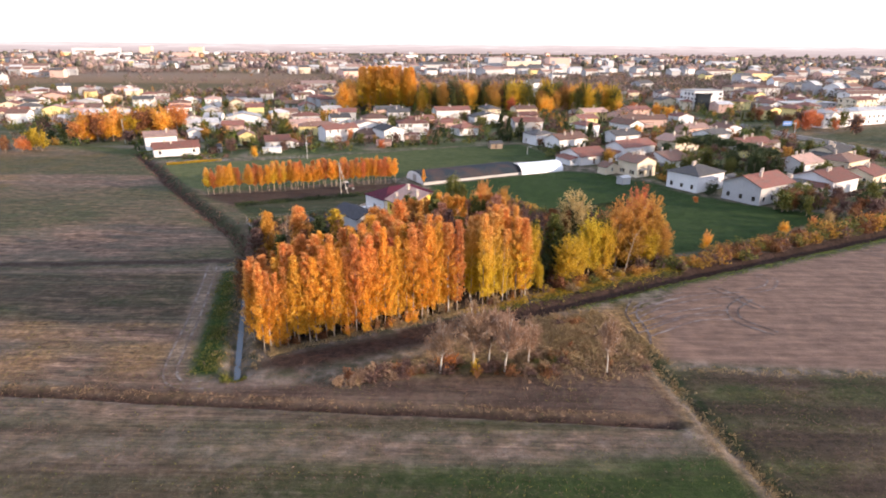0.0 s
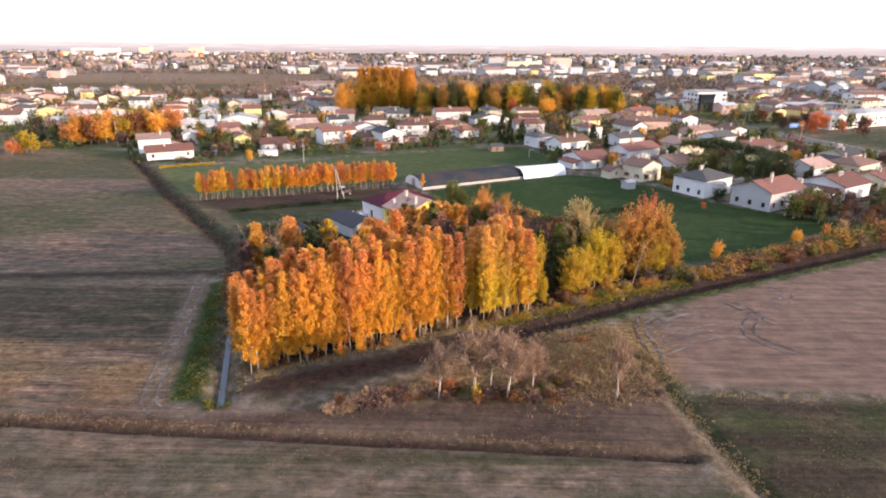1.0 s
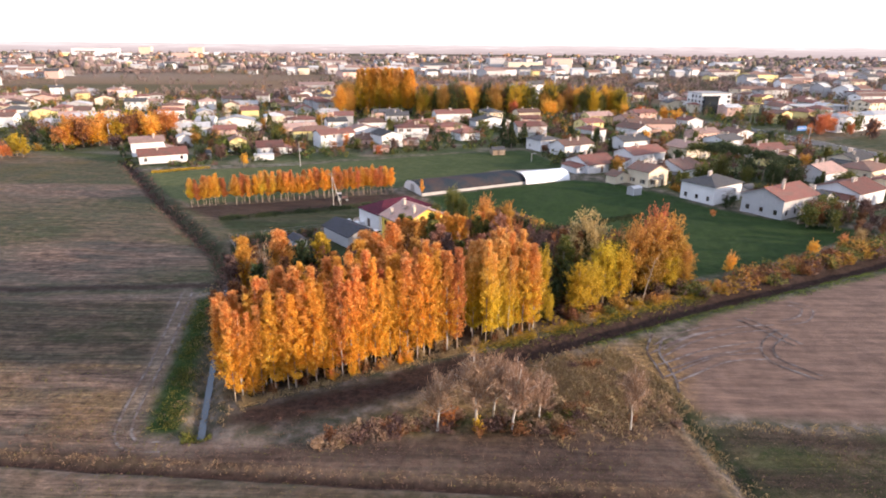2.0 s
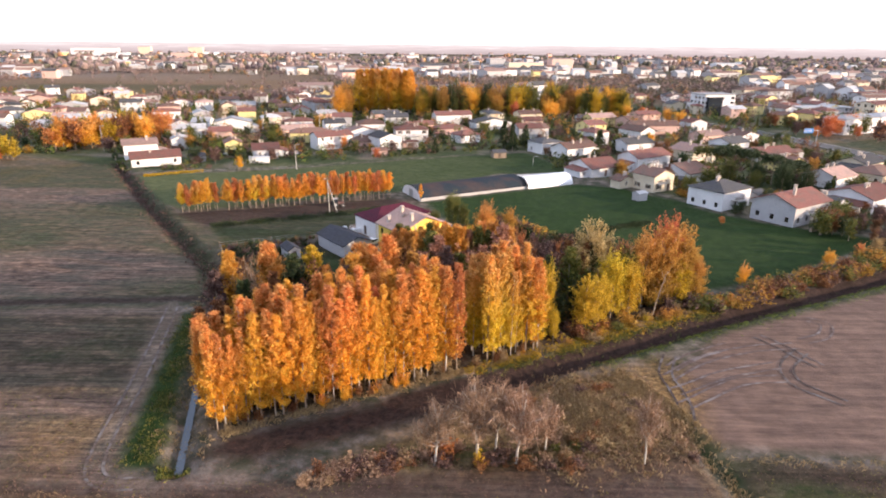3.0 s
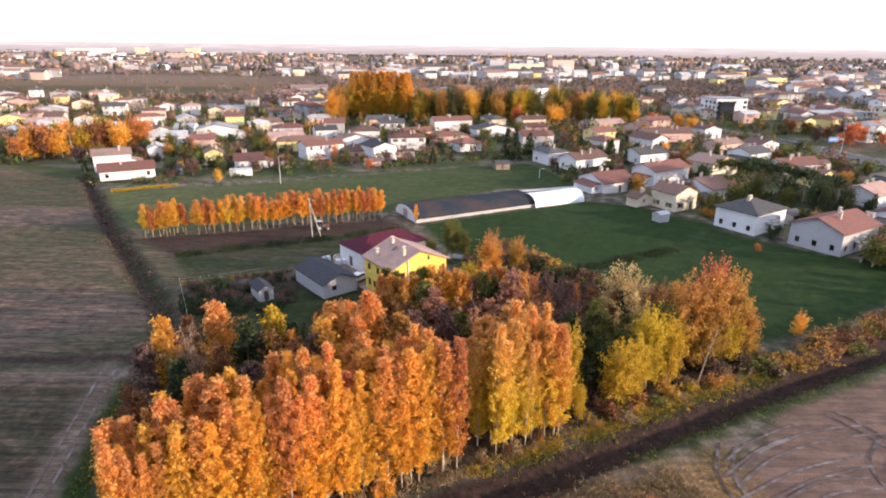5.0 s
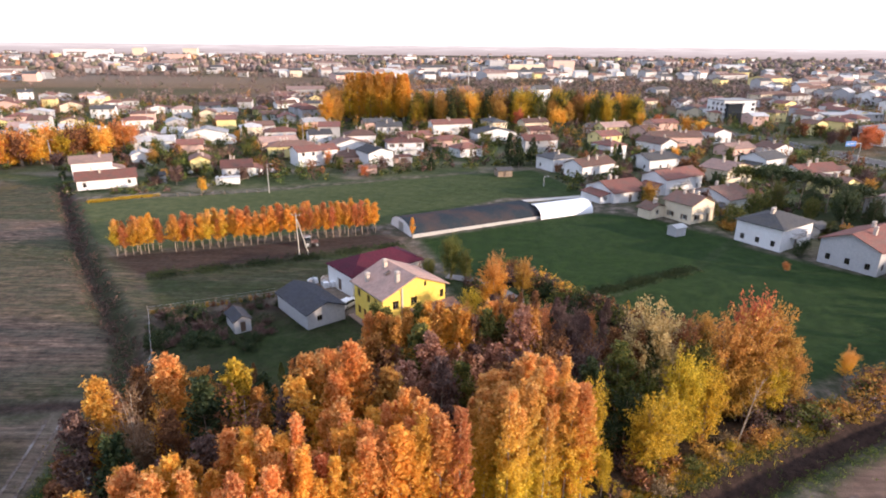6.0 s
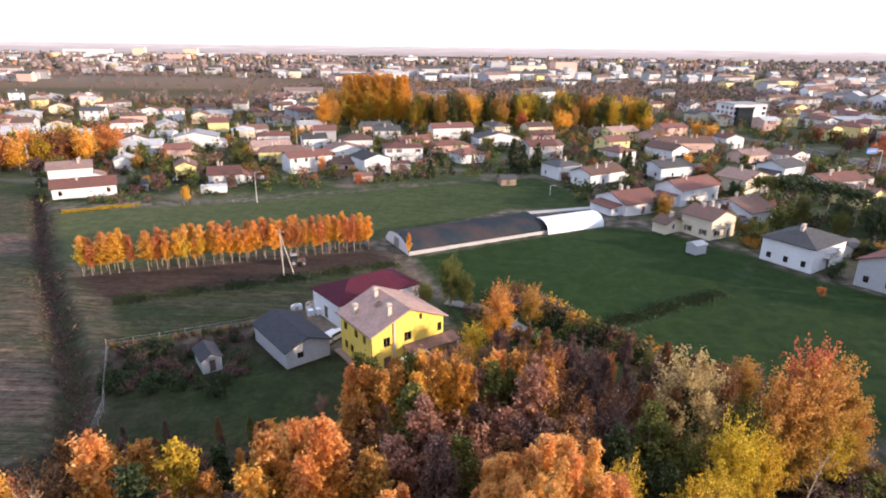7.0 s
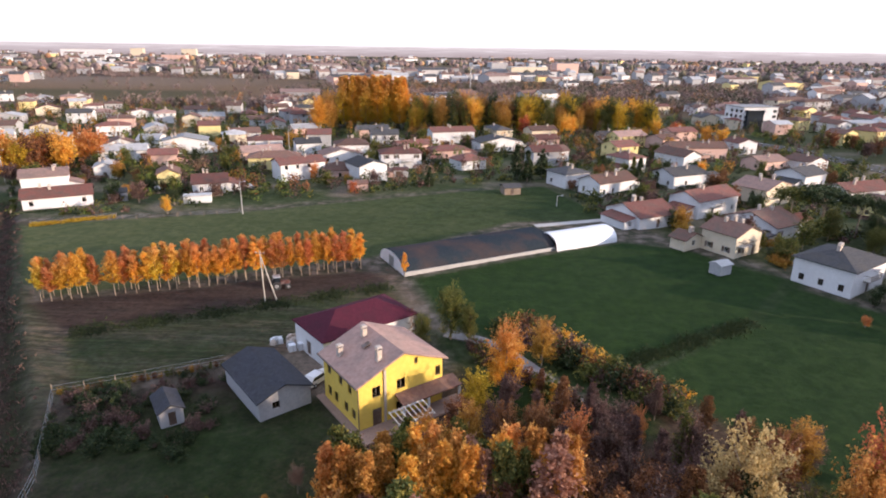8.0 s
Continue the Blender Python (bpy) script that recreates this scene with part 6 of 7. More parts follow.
tunnel("shade_tunnel", -9.4, 178.9, 29, 35.5, 12.0, 3.1, M_NET, "long low growing tunnel under dark shade net", 12, M_PLASTIC, True)
tunnel("poly_tunnel", 21.9, 194.9, 28, 16.6, 7.4, 3.1, M_PLASTIC, "white plastic growing tunnel on the meadow's edge", 6, None, False)
s = Shape()
s.box(0, 0, -0.1, 20, 2.2, 0.12)
slab = s.part("concrete_path", M_CONCRETE)
slab.matrix_basis = pose(20, 213, 0.0, 0, 0, 20)
tagged(slab, "pale concrete yard strip behind the tunnels", "path")

drive = [Vector((x, y, 0)) for x, y in ((-1.0, 155.4), (4.2, 153.3), (8.0, 149.6), (10.6, 145.6), (13.2, 141.2), (15.6, 137.2), (17.6, 133.4))]
s = Shape()
for i, (a, c) in enumerate(zip(drive[:-1], drive[1:])):
    n0 = (drive[i + 1] - drive[max(i - 1, 0)]).normalized()
    n1 = (drive[min(i + 2, len(drive) - 1)] - drive[i]).normalized()
    e0, e1 = Vector((-n0.y, n0.x, 0)) * 1.15, Vector((-n1.y, n1.x, 0)) * 1.15
    up, dn = Vector((0, 0, 0.16)), Vector((0, 0, -0.3))
    s.face(a - e0 + up, c - e1 + up, c + e1 + up, a + e0 + up)
    s.face(a - e0 + dn, c - e1 + dn, c - e1 + up, a - e0 + up)
    s.face(a + e0 + up, c + e1 + up, c + e1 + dn, a + e0 + dn)
tagged(s.part("driveway", M_DRIVE), "pale concrete drive leading to the farm", "driveway", kind="structure")

# ---- fences, hedges, garden ----
def fence(pts, h, step, label, wire=True):
    top = empty("fence", pts[0][0], pts[0][1], 0, 0, label, "fence", "fences")
    ox, oy = pts[0]
    for (ax, ay), (bx, by) in zip(pts[:-1], pts[1:]):
        ln = math.hypot(bx - ax, by - ay)
        k = max(2, int(ln / step))
        for i in range(k):
            x, y = ax + (bx - ax) * i / k, ay + (by - ay) * i / k
            m = Matrix.Translation((x - ox, y - oy, ground_z(x, y)))
            shared_part(("post", h), lambda: (lambda q: (q.tube([(0, 0, -0.3), (0, 0, h)], [0.06, 0.05], 6), (q, M_WOOD))[1])(Shape()), "post", top, m)
        if wire:
            s = Shape()
            for z in (h * 0.35, h * 0.65, h * 0.95):
                s.beam((ax - ox, ay - oy, z), (bx - ox, by - oy, z), 0.02)
            s.part("wire", M_METAL, top)


fence([(-38.9, 116.5), (-40.5, 121.5), (-48.0, 135.6)], 1.6, 3.0, "wire fence on pale posts along the garden")
fence([(-48.3, 136.0), (-39.0, 140.2), (-30.4, 144.5)], 1.7, 3.2, "vine trellis posts along the garden's edge")
fence([(-100, 206.5), (-84.0, 214.8), (-84.4, 211.8), (-54.4, 220.5)], 1.2, 3.0, "low pale fence along the village gardens")

# vines on the trellis
for i in range(26):
    k = i / 25
    x, y = -47.8 + 17.0 * k, 136.4 + 8.0 * k
    plant("shrub", x, y, rw.uniform(0.9, 1.5), rw.choice([M_BRONZE, M_OLIVE, M_BROWN]), "vine with golden leaves on the trellis", "trellis vines", 3, wide=0.6, rng=rw, name="vine")
# garden thicket, its leaf colours picked dark in place of shade
for i in range(300):
    x, y = rw.uniform(-46, -22), rw.uniform(125, 143)
    if y > 136 + (x + 47) * 0.4 or x < -41 - (y - 120) * 0.45 or math.hypot(x + 32, y - 132.5) < 3.4 or math.hypot(x + 23, y - 138.5) < 6.6 or math.hypot(x + 20, y - 134) < 4.4 or (x > -28 and y < 131):
        continue
    plant("shrub", x, y, rw.uniform(0.7, 2.2), rw.choice([M_PURPLE, M_DARK, M_DARK]), "dull brown garden shrub behind the wood, leaves darkened for shade", "garden shrubs", 3, wide=rw.uniform(0.8, 1.2), rng=rw, name="garden_shrub")

# trees round the farm
def farm_tree(kind, x, y, h, mt, label, wide):
    plant(kind, x, y, h, mt, label, "", 3, wide=wide, rng=rw)


farm_tree("dense", -0.3, 153.6, 9.6, M_OLIVE, "broad olive green tree beside the barn", 0.8)
farm_tree("dense", 2.4, 152.5, 7.0, M_OLIVE, "olive tree beside the drive", 0.7)
farm_tree("dense", -4.4, 151.6, 5.6, M_OLIVE, "round olive brown tree beside the barn", 0.9)
farm_tree("broad", -6.2, 154.0, 5.0, M_BROWN, "brown tree beside the barn", 0.8)
farm_tree("dense", 6.6, 139.4, 10.6, M_ORANGE, "dense orange tree beside the drive", 0.85)
farm_tree("dense", 12.2, 146.6, 7.4, M_BRONZE, "golden brown tree beside the drive", 0.85)
farm_tree("dense", 3.0, 133.2, 7.2, M_LIME, "yellow-green tree in front of the farmhouse", 1.0)
farm_tree("dense", 0.8, 129.6, 6.2, M_BROWN, "brown tree in front of the farmhouse", 1.1)
farm_tree("broad", -2.6, 127.2, 6.2, M_ORANGE, "orange tree in front of the farmhouse", 0.75)
farm_tree("broad", 5.4, 129.0, 5.0, M_BROWN, "brown tree near the drive", 0.8)
farm_tree("cypress", -4.2, 123.6, 7.4, M_OLIVE, "narrow olive cypress in front of the farmhouse", 0.95)
farm_tree("cypress", -1.8, 122.6, 8.0, M_GOLD, "narrow golden tree before the farmhouse", 0.95)
farm_tree("cypress", 0.6, 123.6, 7.6, M_OLIVE, "narrow olive cypress before the farmhouse", 0.95)
farm_tree("cypress", -8.6, 119.4, 6.4, M_ORANGE, "narrow orange tree at the wood's back", 0.9)
farm_tree("cypress", -6.4, 120.4, 7.0, M_GOLD, "narrow golden tree at the wood's back", 0.9)
farm_tree("cypress", 9.5, 127.4, 5.0, M_OLIVE, "narrow olive tree by the drive", 1.0)
farm_tree("cypress", 11.8, 127.6, 5.4, M_OLIVE, "narrow olive tree by the drive", 1.0)
farm_tree("cypress", 14.2, 128.0, 5.0, M_DARK, "narrow dark tree by the drive", 1.0)
farm_tree("dense", 20.0, 129.6, 5.4, M_RUST, "rust coloured tree at the lawn's edge", 0.75)
farm_tree("dense", 34.0, 124.0, 8.4, M_BRONZE, "bronze orange tree at the lawn's edge", 0.8)
farm_tree("dense", 1.8, 124.4, 9.4, M_BRONZE, "bronze tree before the farmhouse", 0.6)
farm_tree("dense", 5.2, 123.6, 9.8, M_BROWN, "brown tree before the farmhouse", 0.65)
farm_tree("dense", -3.4, 117.6, 10.8, M_BROWN, "brown tree before the farmhouse", 0.55)
farm_tree("dense", -0.6, 119.0, 10.6, M_BRONZE, "bronze tree before the farmhouse", 0.55)
farm_tree("dense", 8.6, 124.4, 9.2, M_BROWN, "brown tree near the drive", 0.7)
farm_tree("dense", 12.0, 123.0, 9.4, M_RUST, "rust coloured tree near the drive", 0.65)
farm_tree("broad", 38.5, 121.0, 7.0, M_DARK, "dark green tree at the lawn's edge", 0.9)
farm_tree("broad", 30.5, 127.5, 6.0, M_BROWN, "brown tree at the lawn's edge", 0.9)
farm_tree("broad", 37.0, 126.5, 5.6, M_PURPLE, "bare brownish tree at the lawn's edge", 0.9)
farm_tree("bare", -14.6, 121.0, 5.2, M_TWIG, "small bare tree behind the wood", 0.9)
farm_tree("slim", -9.2, 178.0, 5.2, M_GOLD, "young golden tree by the tunnel", 0.9)
farm_tree("broad", 17.2, 126.2, 6.6, M_PURPLE, "bare brownish tree by the drive", 0.8)
farm_tree("broad", 23.6, 124.4, 8.4, M_PURPLE, "bare brownish tree at the lawn's edge", 0.8)
farm_tree("broad", 30.4, 121.4, 9.4, M_BROWN, "brown tree at the lawn's edge", 0.8)
for i in range(36):        # back rows of the wood before the farm
    x, y = -17 + 0.72 * i + rw.uniform(-0.5, 0.5), 111.5 + rw.uniform(0, 7.5)
    if x < -7:
        y = 106.5 + rw.uniform(0, 4.5)
    kind = "cypress" if i % 4 == 1 and x > -8 else "upright"
    mt = rw.choice([M_BRONZE, M_ORANGE, M_ORANGE, M_GOLD]) if x < -8 else rw.choice([M_OLIVE, M_GOLD, M_RUST, M_BROWN, M_BROWN]) if x < 2 else rw.choice([M_ROSE, M_ROSE, M_BROWN, M_BRONZE])
    h = 11.6 - rw.uniform(0, 1.2) if x < -7 else 11.9 - 0.75 * (y - 114.5) - rw.uniform(0, 1.2) if x < -3 else 11.6 - rw.uniform(0, 1.6)
    plant(kind, x, y, min(h, 12.5) * (0.9 if kind == "upright" else 1.0), mt, "autumn tree in the back row of the wood", "back row of the wood", 3, wide=rw.uniform(0.85, 1.15), rng=rw)
for i in range(26):        # tall trees that screen the farmhouse
    x, y = -9.3 + 0.75 * i + rw.uniform(-0.4, 0.4), 111.6 + 1.8 * (i % 2) + rw.uniform(-0.6, 0.6)
    mt = rw.choice([M_BRONZE, M_ROSE, M_GOLD, M_BRONZE, M_OLIVE, M_GOLD, M_ORANGE])
    plant("upright", x, y, 14.0 - rw.uniform(0, 1.2), mt, "autumn tree in the back row of the wood", "back row of the wood", 3, wide=rw.uniform(0.7, 0.95), rng=rw)
# hedge along the drive and behind the lawn
for i in range(110):
    k = rw.random()
    x, y = 4.5 + 18.5 * k, 155.5 - 22 * k
    off = rw.choice([-4.0, 2.6, 3.2, 4.0, 4.8, 5.6]) + rw.uniform(-0.6, 0.6)
    plant("shrub", x + off, y + 0.6 * off, rw.uniform(2.0, 3.6), rw.choice([M_BROWN, M_PURPLE, M_PURPLE, M_OLIVE, M_OLIVE, M_DARK, M_BROWN, M_GOLD]), "brown hedge shrub along the drive", "drive hedge", 3, wide=rw.uniform(0.8, 1.1), rng=rw, name="hedge_shrub")

# bare trees and bushes in front of the wood
BARE = [(-1.3, 71.2, 6.8, 0.95), (3.0, 71.6, 8.6, 1.05), (7.0, 71.6, 7.6, 1.0), (20.2, 72.0, 7.0, 0.75), (5.0, 73.6, 7.2, 0.9), (10.2, 73.4, 6.0, 0.9)]
for x, y, h, wd in BARE:
    plant("bare", x, y, h * 1.2, M_TWIG, "small pale-barked tree with bare autumn twigs", "bare trees before the wood", 3, pale=True, wide=wd, lean=(0.04, 0.06), rng=rw)
plant("shrub", 3.1, 70.9, 2.6, M_LIME, "yellow-green shrub under a bare tree", "", 3, wide=0.4, rng=rw)
plant("shrub", -0.6, 72.4, 3.0, M_RUST, "rust coloured shrub under a bare tree", "", 3, wide=0.8, rng=rw)
for i in range(44):
    k = rw.random()
    x, y = -14.2 + 13.5 * k + rw.uniform(-0.8, 0.8), 67.6 + 4.8 * k + rw.uniform(-0.6, 1.4)
    plant("shrub", x, y, rw.uniform(0.9, 1.9), rw.choice([M_BROWN, M_TWIG, M_TWIG, M_PURPLE, M_STRAW]), "low dry reddish bush beside the field", "dry bushes before the wood", 3, wide=rw.uniform(0.9, 1.3), rng=rw, name="dry_bush")
for i in range(22):
    x, y = rw.uniform(-2, 14), rw.uniform(70.4, 74.6)
    plant("shrub", x, y, rw.uniform(0.7, 1.8), rw.choice([M_BROWN, M_TWIG, M_PURPLE, M_BROWN, M_OLIVE]), "low dry reddish bush beside the field", "dry bushes before the wood", 3, wide=rw.uniform(0.9, 1.4), rng=rw, name="dry_bush")
for i in range(44):
    x, y = rw.uniform(9, 26.5), rw.uniform(72.5, 86)
    plant("shrub", x, y, rw.uniform(0.5, 1.5), rw.choice([M_BROWN, M_STRAW, M_PURPLE, M_STRAW]), "low dry weed bush on the mound", "weeds on the mound", 3, wide=rw.uniform(1.0, 1.6), rng=rw, name="weed_bush")
# hedge on the far side of the long ditch
for i in range(135):
    k = rw.random()
    x, y = 42 + 66 * k + rw.uniform(-1.0, 1.0), 109.3 + 34.0 * k + rw.uniform(-0.6, 4.2)
    h = rw.uniform(1.6, 3.4) + (0.9 if k > 0.6 else 0)
    plant("shrub", x, y, h, rw.choice([M_BRONZE, M_BRONZE, M_BROWN, M_BROWN, M_BROWN, M_OLIVE, M_OLIVE, M_PURPLE]), "autumn hedge shrub along the ditch", "hedge along the ditch", 3, wide=rw.uniform(0.9, 1.4), rng=rw, name="ditch_shrub")
for x, y, h, mt, lb in ((72, 129.5, 4.6, M_GOLD, "golden bush in the ditch hedge"), (87, 138.5, 4.6, M_PALE_CROWN, "pale feathery bush in the ditch hedge"), (82, 136, 4.0, M_RUST, "rust coloured bush in the hedge"),
                        (94, 141, 5.0, M_BROWN, "brown bush in the hedge"), (52, 121, 4.6, M_ORANGE, "orange bush in the hedge")):
    plant("broad", x, y, h, mt, lb, "", 3, wide=1.0, rng=rw)
for i in range(64):
    x, y = rw.uniform(84, 132), rw.uniform(142, 172)
    if (x - 88) * 0.45 + 148 > y + 8 or math.hypot(x - 110, y - 182) < 13 or math.hypot(x - 84, y - 168) < 12.5 or math.hypot(x - 96, y - 174) < 9:
        continue
    plant("round", x, y, rw.uniform(3.5, 6.5), rw.choice([M_DARK, M_PURPLE, M_PURPLE, M_BROWN, M_BROWN, M_OLIVE]), "dense garden tree among the houses", "garden trees", 4, wide=rw.uniform(0.8, 1.2), rng=rw)

# ---- village greenery ----
PINES = [(83, 218.5, 9.6), (88, 214, 10.4), (94, 210, 10.0), (99, 206, 9.4), (91, 219, 10.2), (102.5, 201, 8.6)]
for x, y, h in PINES:
    plant("pine", x, y, h, M_OLIVE if x < 86 else M_DARK, "umbrella pine with a dense dark green crown", "umbrella pines", 2, wide=rw.uniform(1.0, 1.25), rng=rw)
for x, y, h in ((95, 192.5, 10.4), (98, 197, 10.6), (92, 201, 9.4), (86, 207, 8.6), (101, 191, 8.6), (89, 196, 7.2)):
    plant("dense", x, y, h, M_DARK if x > 90 else M_OLIVE, "dense dark green garden tree", "garden trees", 3, wide=1.05, rng=rw)
spots2 = [(q[0] + q[3] / 2 * math.cos(radians(q[2])) - q[4] / 2 * math.sin(radians(q[2])), q[1] + q[3] / 2 * math.sin(radians(q[2])) + q[4] / 2 * math.cos(radians(q[2])), max(q[3], q[4]) * 0.62) for q in LIST]
spots2 += [(a + 3, b_ + 6, 9.0) for a, b_ in MID_TOWN]
MIXED = [M_DARK] * 4 + [M_OLIVE] * 8 + [M_PURPLE] * 5 + [M_BROWN] * 3 + [M_BRONZE] * 2
made, tries = 0, 0
while made < 430 and tries < 16000:
    tries += 1
    if made < 330:
        a, b_, r = rw.choice(spots2[:len(LIST)])
        ang, rr = rw.uniform(0, 6.283), r + rw.uniform(0.7, 6.0)
        x, y = a + rr * math.cos(ang), b_ + rr * math.sin(ang)
    else:
        y = 215 + 190 * rw.random()
        x = rw.uniform(-0.72, 0.72) * (y - 10)
    if any(math.hypot(x - a, y - b_) < r + 0.6 for a, b_, r in spots2):
        continue
    if y < 262 + 0.1 * x and -104 < x < 34 and y < 205 + 0.45 * (x + 102) + 6:
        continue
    if (x < -100 and y < 236 + 0.05 * x + 14) or (15 < x < 45 and y < 222) or float(line_distance(ROAD, np.array([x]), np.array([y]))[0]) < 12 or (160 < x < 300 and 250 < y < 345):
        continue
    if 20 < x < 80 and y < 220 - 1.5 * (x - 44):
        continue
    kind = rw.choices(["round", "shrub", "cypress", "conifer"], [6, 5, 0.4, 0.3])[0]
    mt = rw.choice(MIXED) if kind in ("round", "shrub") else rw.choice([M_DARK, M_OLIVE])
    h = {"round": rw.uniform(3.5, 8.0), "shrub": rw.uniform(1.8, 3.6), "cypress": rw.uniform(4, 7), "conifer": rw.uniform(5, 8)}[kind]
    plant(kind, x, y, h, mt, "garden %s among the village houses" % {"round": "tree with a rounded crown", "shrub": "shrub", "cypress": "cypress, narrow and dark", "conifer": "conifer, dark green"}[kind],
          "village garden plants", 4, wide=rw.uniform(0.85, 1.2), rng=rw)
    made += 1

# taller growth between the houses further back
rg = np.random.RandomState(29)
grove, spot_b = {}, np.array(spots2)
for i in range(2600):
    y = 236 + 300 * rg.rand()
    x = rg.uniform(-0.78, 0.78) * (y - 10)
    if (np.hypot(x - spot_b[:, 0], y - spot_b[:, 1]) < spot_b[:, 2] * 0.8).any():
        continue
    if (-104 < x < 40 and y < 214 + 0.45 * (x + 102)) or (x < -100 and y < 262) or (150 < x < 300 and 240 < y < 345) or (x > 34 and y < 262) or (-330 < x < -150 and y > 500):
        continue
    if float(line_distance(ROAD, np.array([x]), np.array([y]))[0]) < 11:
        continue
    mt = [M_OLIVE, M_PURPLE, M_BROWN, M_OLIVE, M_DARK, M_PURPLE, M_TWIG, M_OLIVE, M_BRONZE, M_WEED][rg.randint(10)]
    r, h = rg.uniform(1.3, 2.9), rg.uniform(2.8, 8.0)
    q = rg.normal(size=(96, 3))
    q /= np.linalg.norm(q, axis=1, keepdims=True)
    lump = 0.75 + 0.35 * np.sin(5 * q[:, 0] + i) * np.cos(4 * q[:, 1] - i)
    grove.setdefault(mt.name, (mt, []))[1].append(q * (lump * rg.uniform(0.6, 1.05, 96))[:, None] * (r, r, h * 0.5) + (x, y, h * 0.52))
for mt, qs in grove.values():
    v, f = leaf_faces(np.concatenate(qs), 0.56, rg, 0.42)
    tagged(link_mesh("village_trees", v, f, mt), "small autumn trees filling the gardens between the houses", "trees", kind="stuff")

# low growth that fills the village gardens
rg = np.random.RandomState(31)
yard = {}
spot_a = np.array(spots2)
for i in range(9000):
    y = 205 + 235 * rg.rand()
    x = rg.uniform(-0.76, 0.76) * (y - 10)
    if (np.hypot(x - spot_a[:, 0], y - spot_a[:, 1]) < spot_a[:, 2] * 0.95).any():
        continue
    if (y < 262 + 0.1 * x and -104 < x < 34 and y < 205 + 0.45 * (x + 102) + 6) or (x < -100 and y < 236 + 0.05 * x + 14) or (15 < x < 45 and y < 222) or (160 < x < 300 and 250 < y < 345) or (x < 60 and y < 215):
        continue
    if float(line_distance(ROAD, np.array([x]), np.array([y]))[0]) < 9 or noise.noise(Vector((x * 0.045, y * 0.045, 3.1))) < -0.12:
        continue
    mt = [M_DARK, M_OLIVE, M_PURPLE, M_DARK, M_WEED, M_DARK, M_OLIVE, M_OLIVE][rg.randint(8)]
    r, h = rg.uniform(0.8, 2.2), rg.uniform(0.8, 3.6)
    q = rg.normal(size=(30, 3))
    q /= np.linalg.norm(q, axis=1, keepdims=True)
    q[:, 2] = np.abs(q[:, 2])
    yard.setdefault(mt.name, (mt, []))[1].append(q * rg.uniform(0.4, 1.0, (30, 1)) * (r, r, h) + (x, y, 0.1))
for mt, qs in yard.values():
    v, f = leaf_faces(np.concatenate(qs), 0.58, rg, 0.45)
    tagged(link_mesh("garden_greenery", v, f, mt), "low bushes and growth filling the village gardens", "bushes", kind="stuff")


def hedge(x, y, rz, length, high, mt, label):
    """A clipped hedge: leaves over a rounded bar of twigs."""
    r = np.random.RandomState(int(abs(x * 31 + y * 17)))
    top = empty("hedge", x, y, ground_z(x, y), rz, label, "hedge", "village hedges")
    s = Shape()
    s.box(0, -0.3, -0.2, length, 0.3, high * 0.8, 0.15)
    s.part("stem", M_BARK, top)
    k = int(length * 60)
    q = np.stack([r.uniform(0, length, k), r.normal(size=k) * 0.38, r.uniform(0.1, 1.0, k) ** 0.7 * high], 1)
    v, f = leaf_faces(q, 0.42, r, 0.42)
    link_mesh("foliage", v, f, mt, top)


for i, q in enumerate(LIST):
    if i in (1, 15):
        continue
    a = radians(q[2])
    ca_, sa_ = math.cos(a), math.sin(a)
    off = rw.uniform(2.2, 4.0)
    for u0, v0, turn, ln in ((rw.uniform(-3, 1), -off, 0, q[3] * rw.uniform(0.6, 1.1)), (-off, rw.uniform(-1, 3), 90, q[4] * rw.uniform(0.6, 1.0))):
        if rw.random() < 0.25 or i < 4:
            continue
        hedge(q[0] + u0 * ca_ - v0 * sa_, q[1] + u0 * sa_ + v0 * ca_, q[2] + turn, ln, rw.uniform(1.1, 1.9), rw.choice([M_DARK, M_DARK, M_OLIVE, M_PURPLE]), "dark clipped hedge beside a village house")
    if i % 2 == 0:
        u0, v0 = q[3] + rw.uniform(2, 4), rw.uniform(0, 5)
        house(q[0] + u0 * ca_ - v0 * sa_, q[1] + u0 * sa_ + v0 * ca_, q[2], rw.uniform(4, 6), rw.uniform(4, 6), 2.3, rw.choice(["x", "flat"]), 0.8, rw.choice([M_WHITE, M_CREAM, M_GREY]), rw.choice([M_ROOF_BROWN, M_ROOF_GREY, M_ROOF_RED]),
              "small garage beside a village house", over=0.2, seed=300 + i, chimneys=0, name="garage", group="village garages", light=True, holes={"front": [(0.6, 0.05, 2.4, 2.0, "door")], "left": [], "right": []})
def named_tree(kind, x, y, h, mt, label, wide):
    """A large or bright tree that stands out beyond the village."""
    plant(kind, x, y, h, mt, label, "", 4, wide=wide, rng=rw)


named_tree("round", 33.5, 372, 12, M_RED, "round crowned red autumn tree", 0.9)
named_tree("round", 52, 366, 15, M_GOLD, "tall golden autumn tree", 0.75)
named_tree("round", 56, 370, 14, M_GOLD, "tall golden autumn tree", 0.7)
named_tree("round", 76, 405, 19, M_GOLD, "tall golden autumn tree", 0.6)
named_tree("round", 83, 410, 20, M_GOLD, "tall golden autumn tree", 0.6)
named_tree("round", 90, 402, 14, M_OLIVE, "olive green rounded tree", 0.9)
named_tree("round", 98, 372, 11, M_GOLD, "golden yellow autumn tree", 0.9)
named_tree("round", 106, 368, 10, M_RED, "bright red autumn tree", 0.8)
named_tree("round", 114, 350, 11, M_GOLD, "golden yellow autumn tree", 0.9)
named_tree("round", 119, 346, 11, M_GOLD, "golden yellow autumn tree", 0.9)
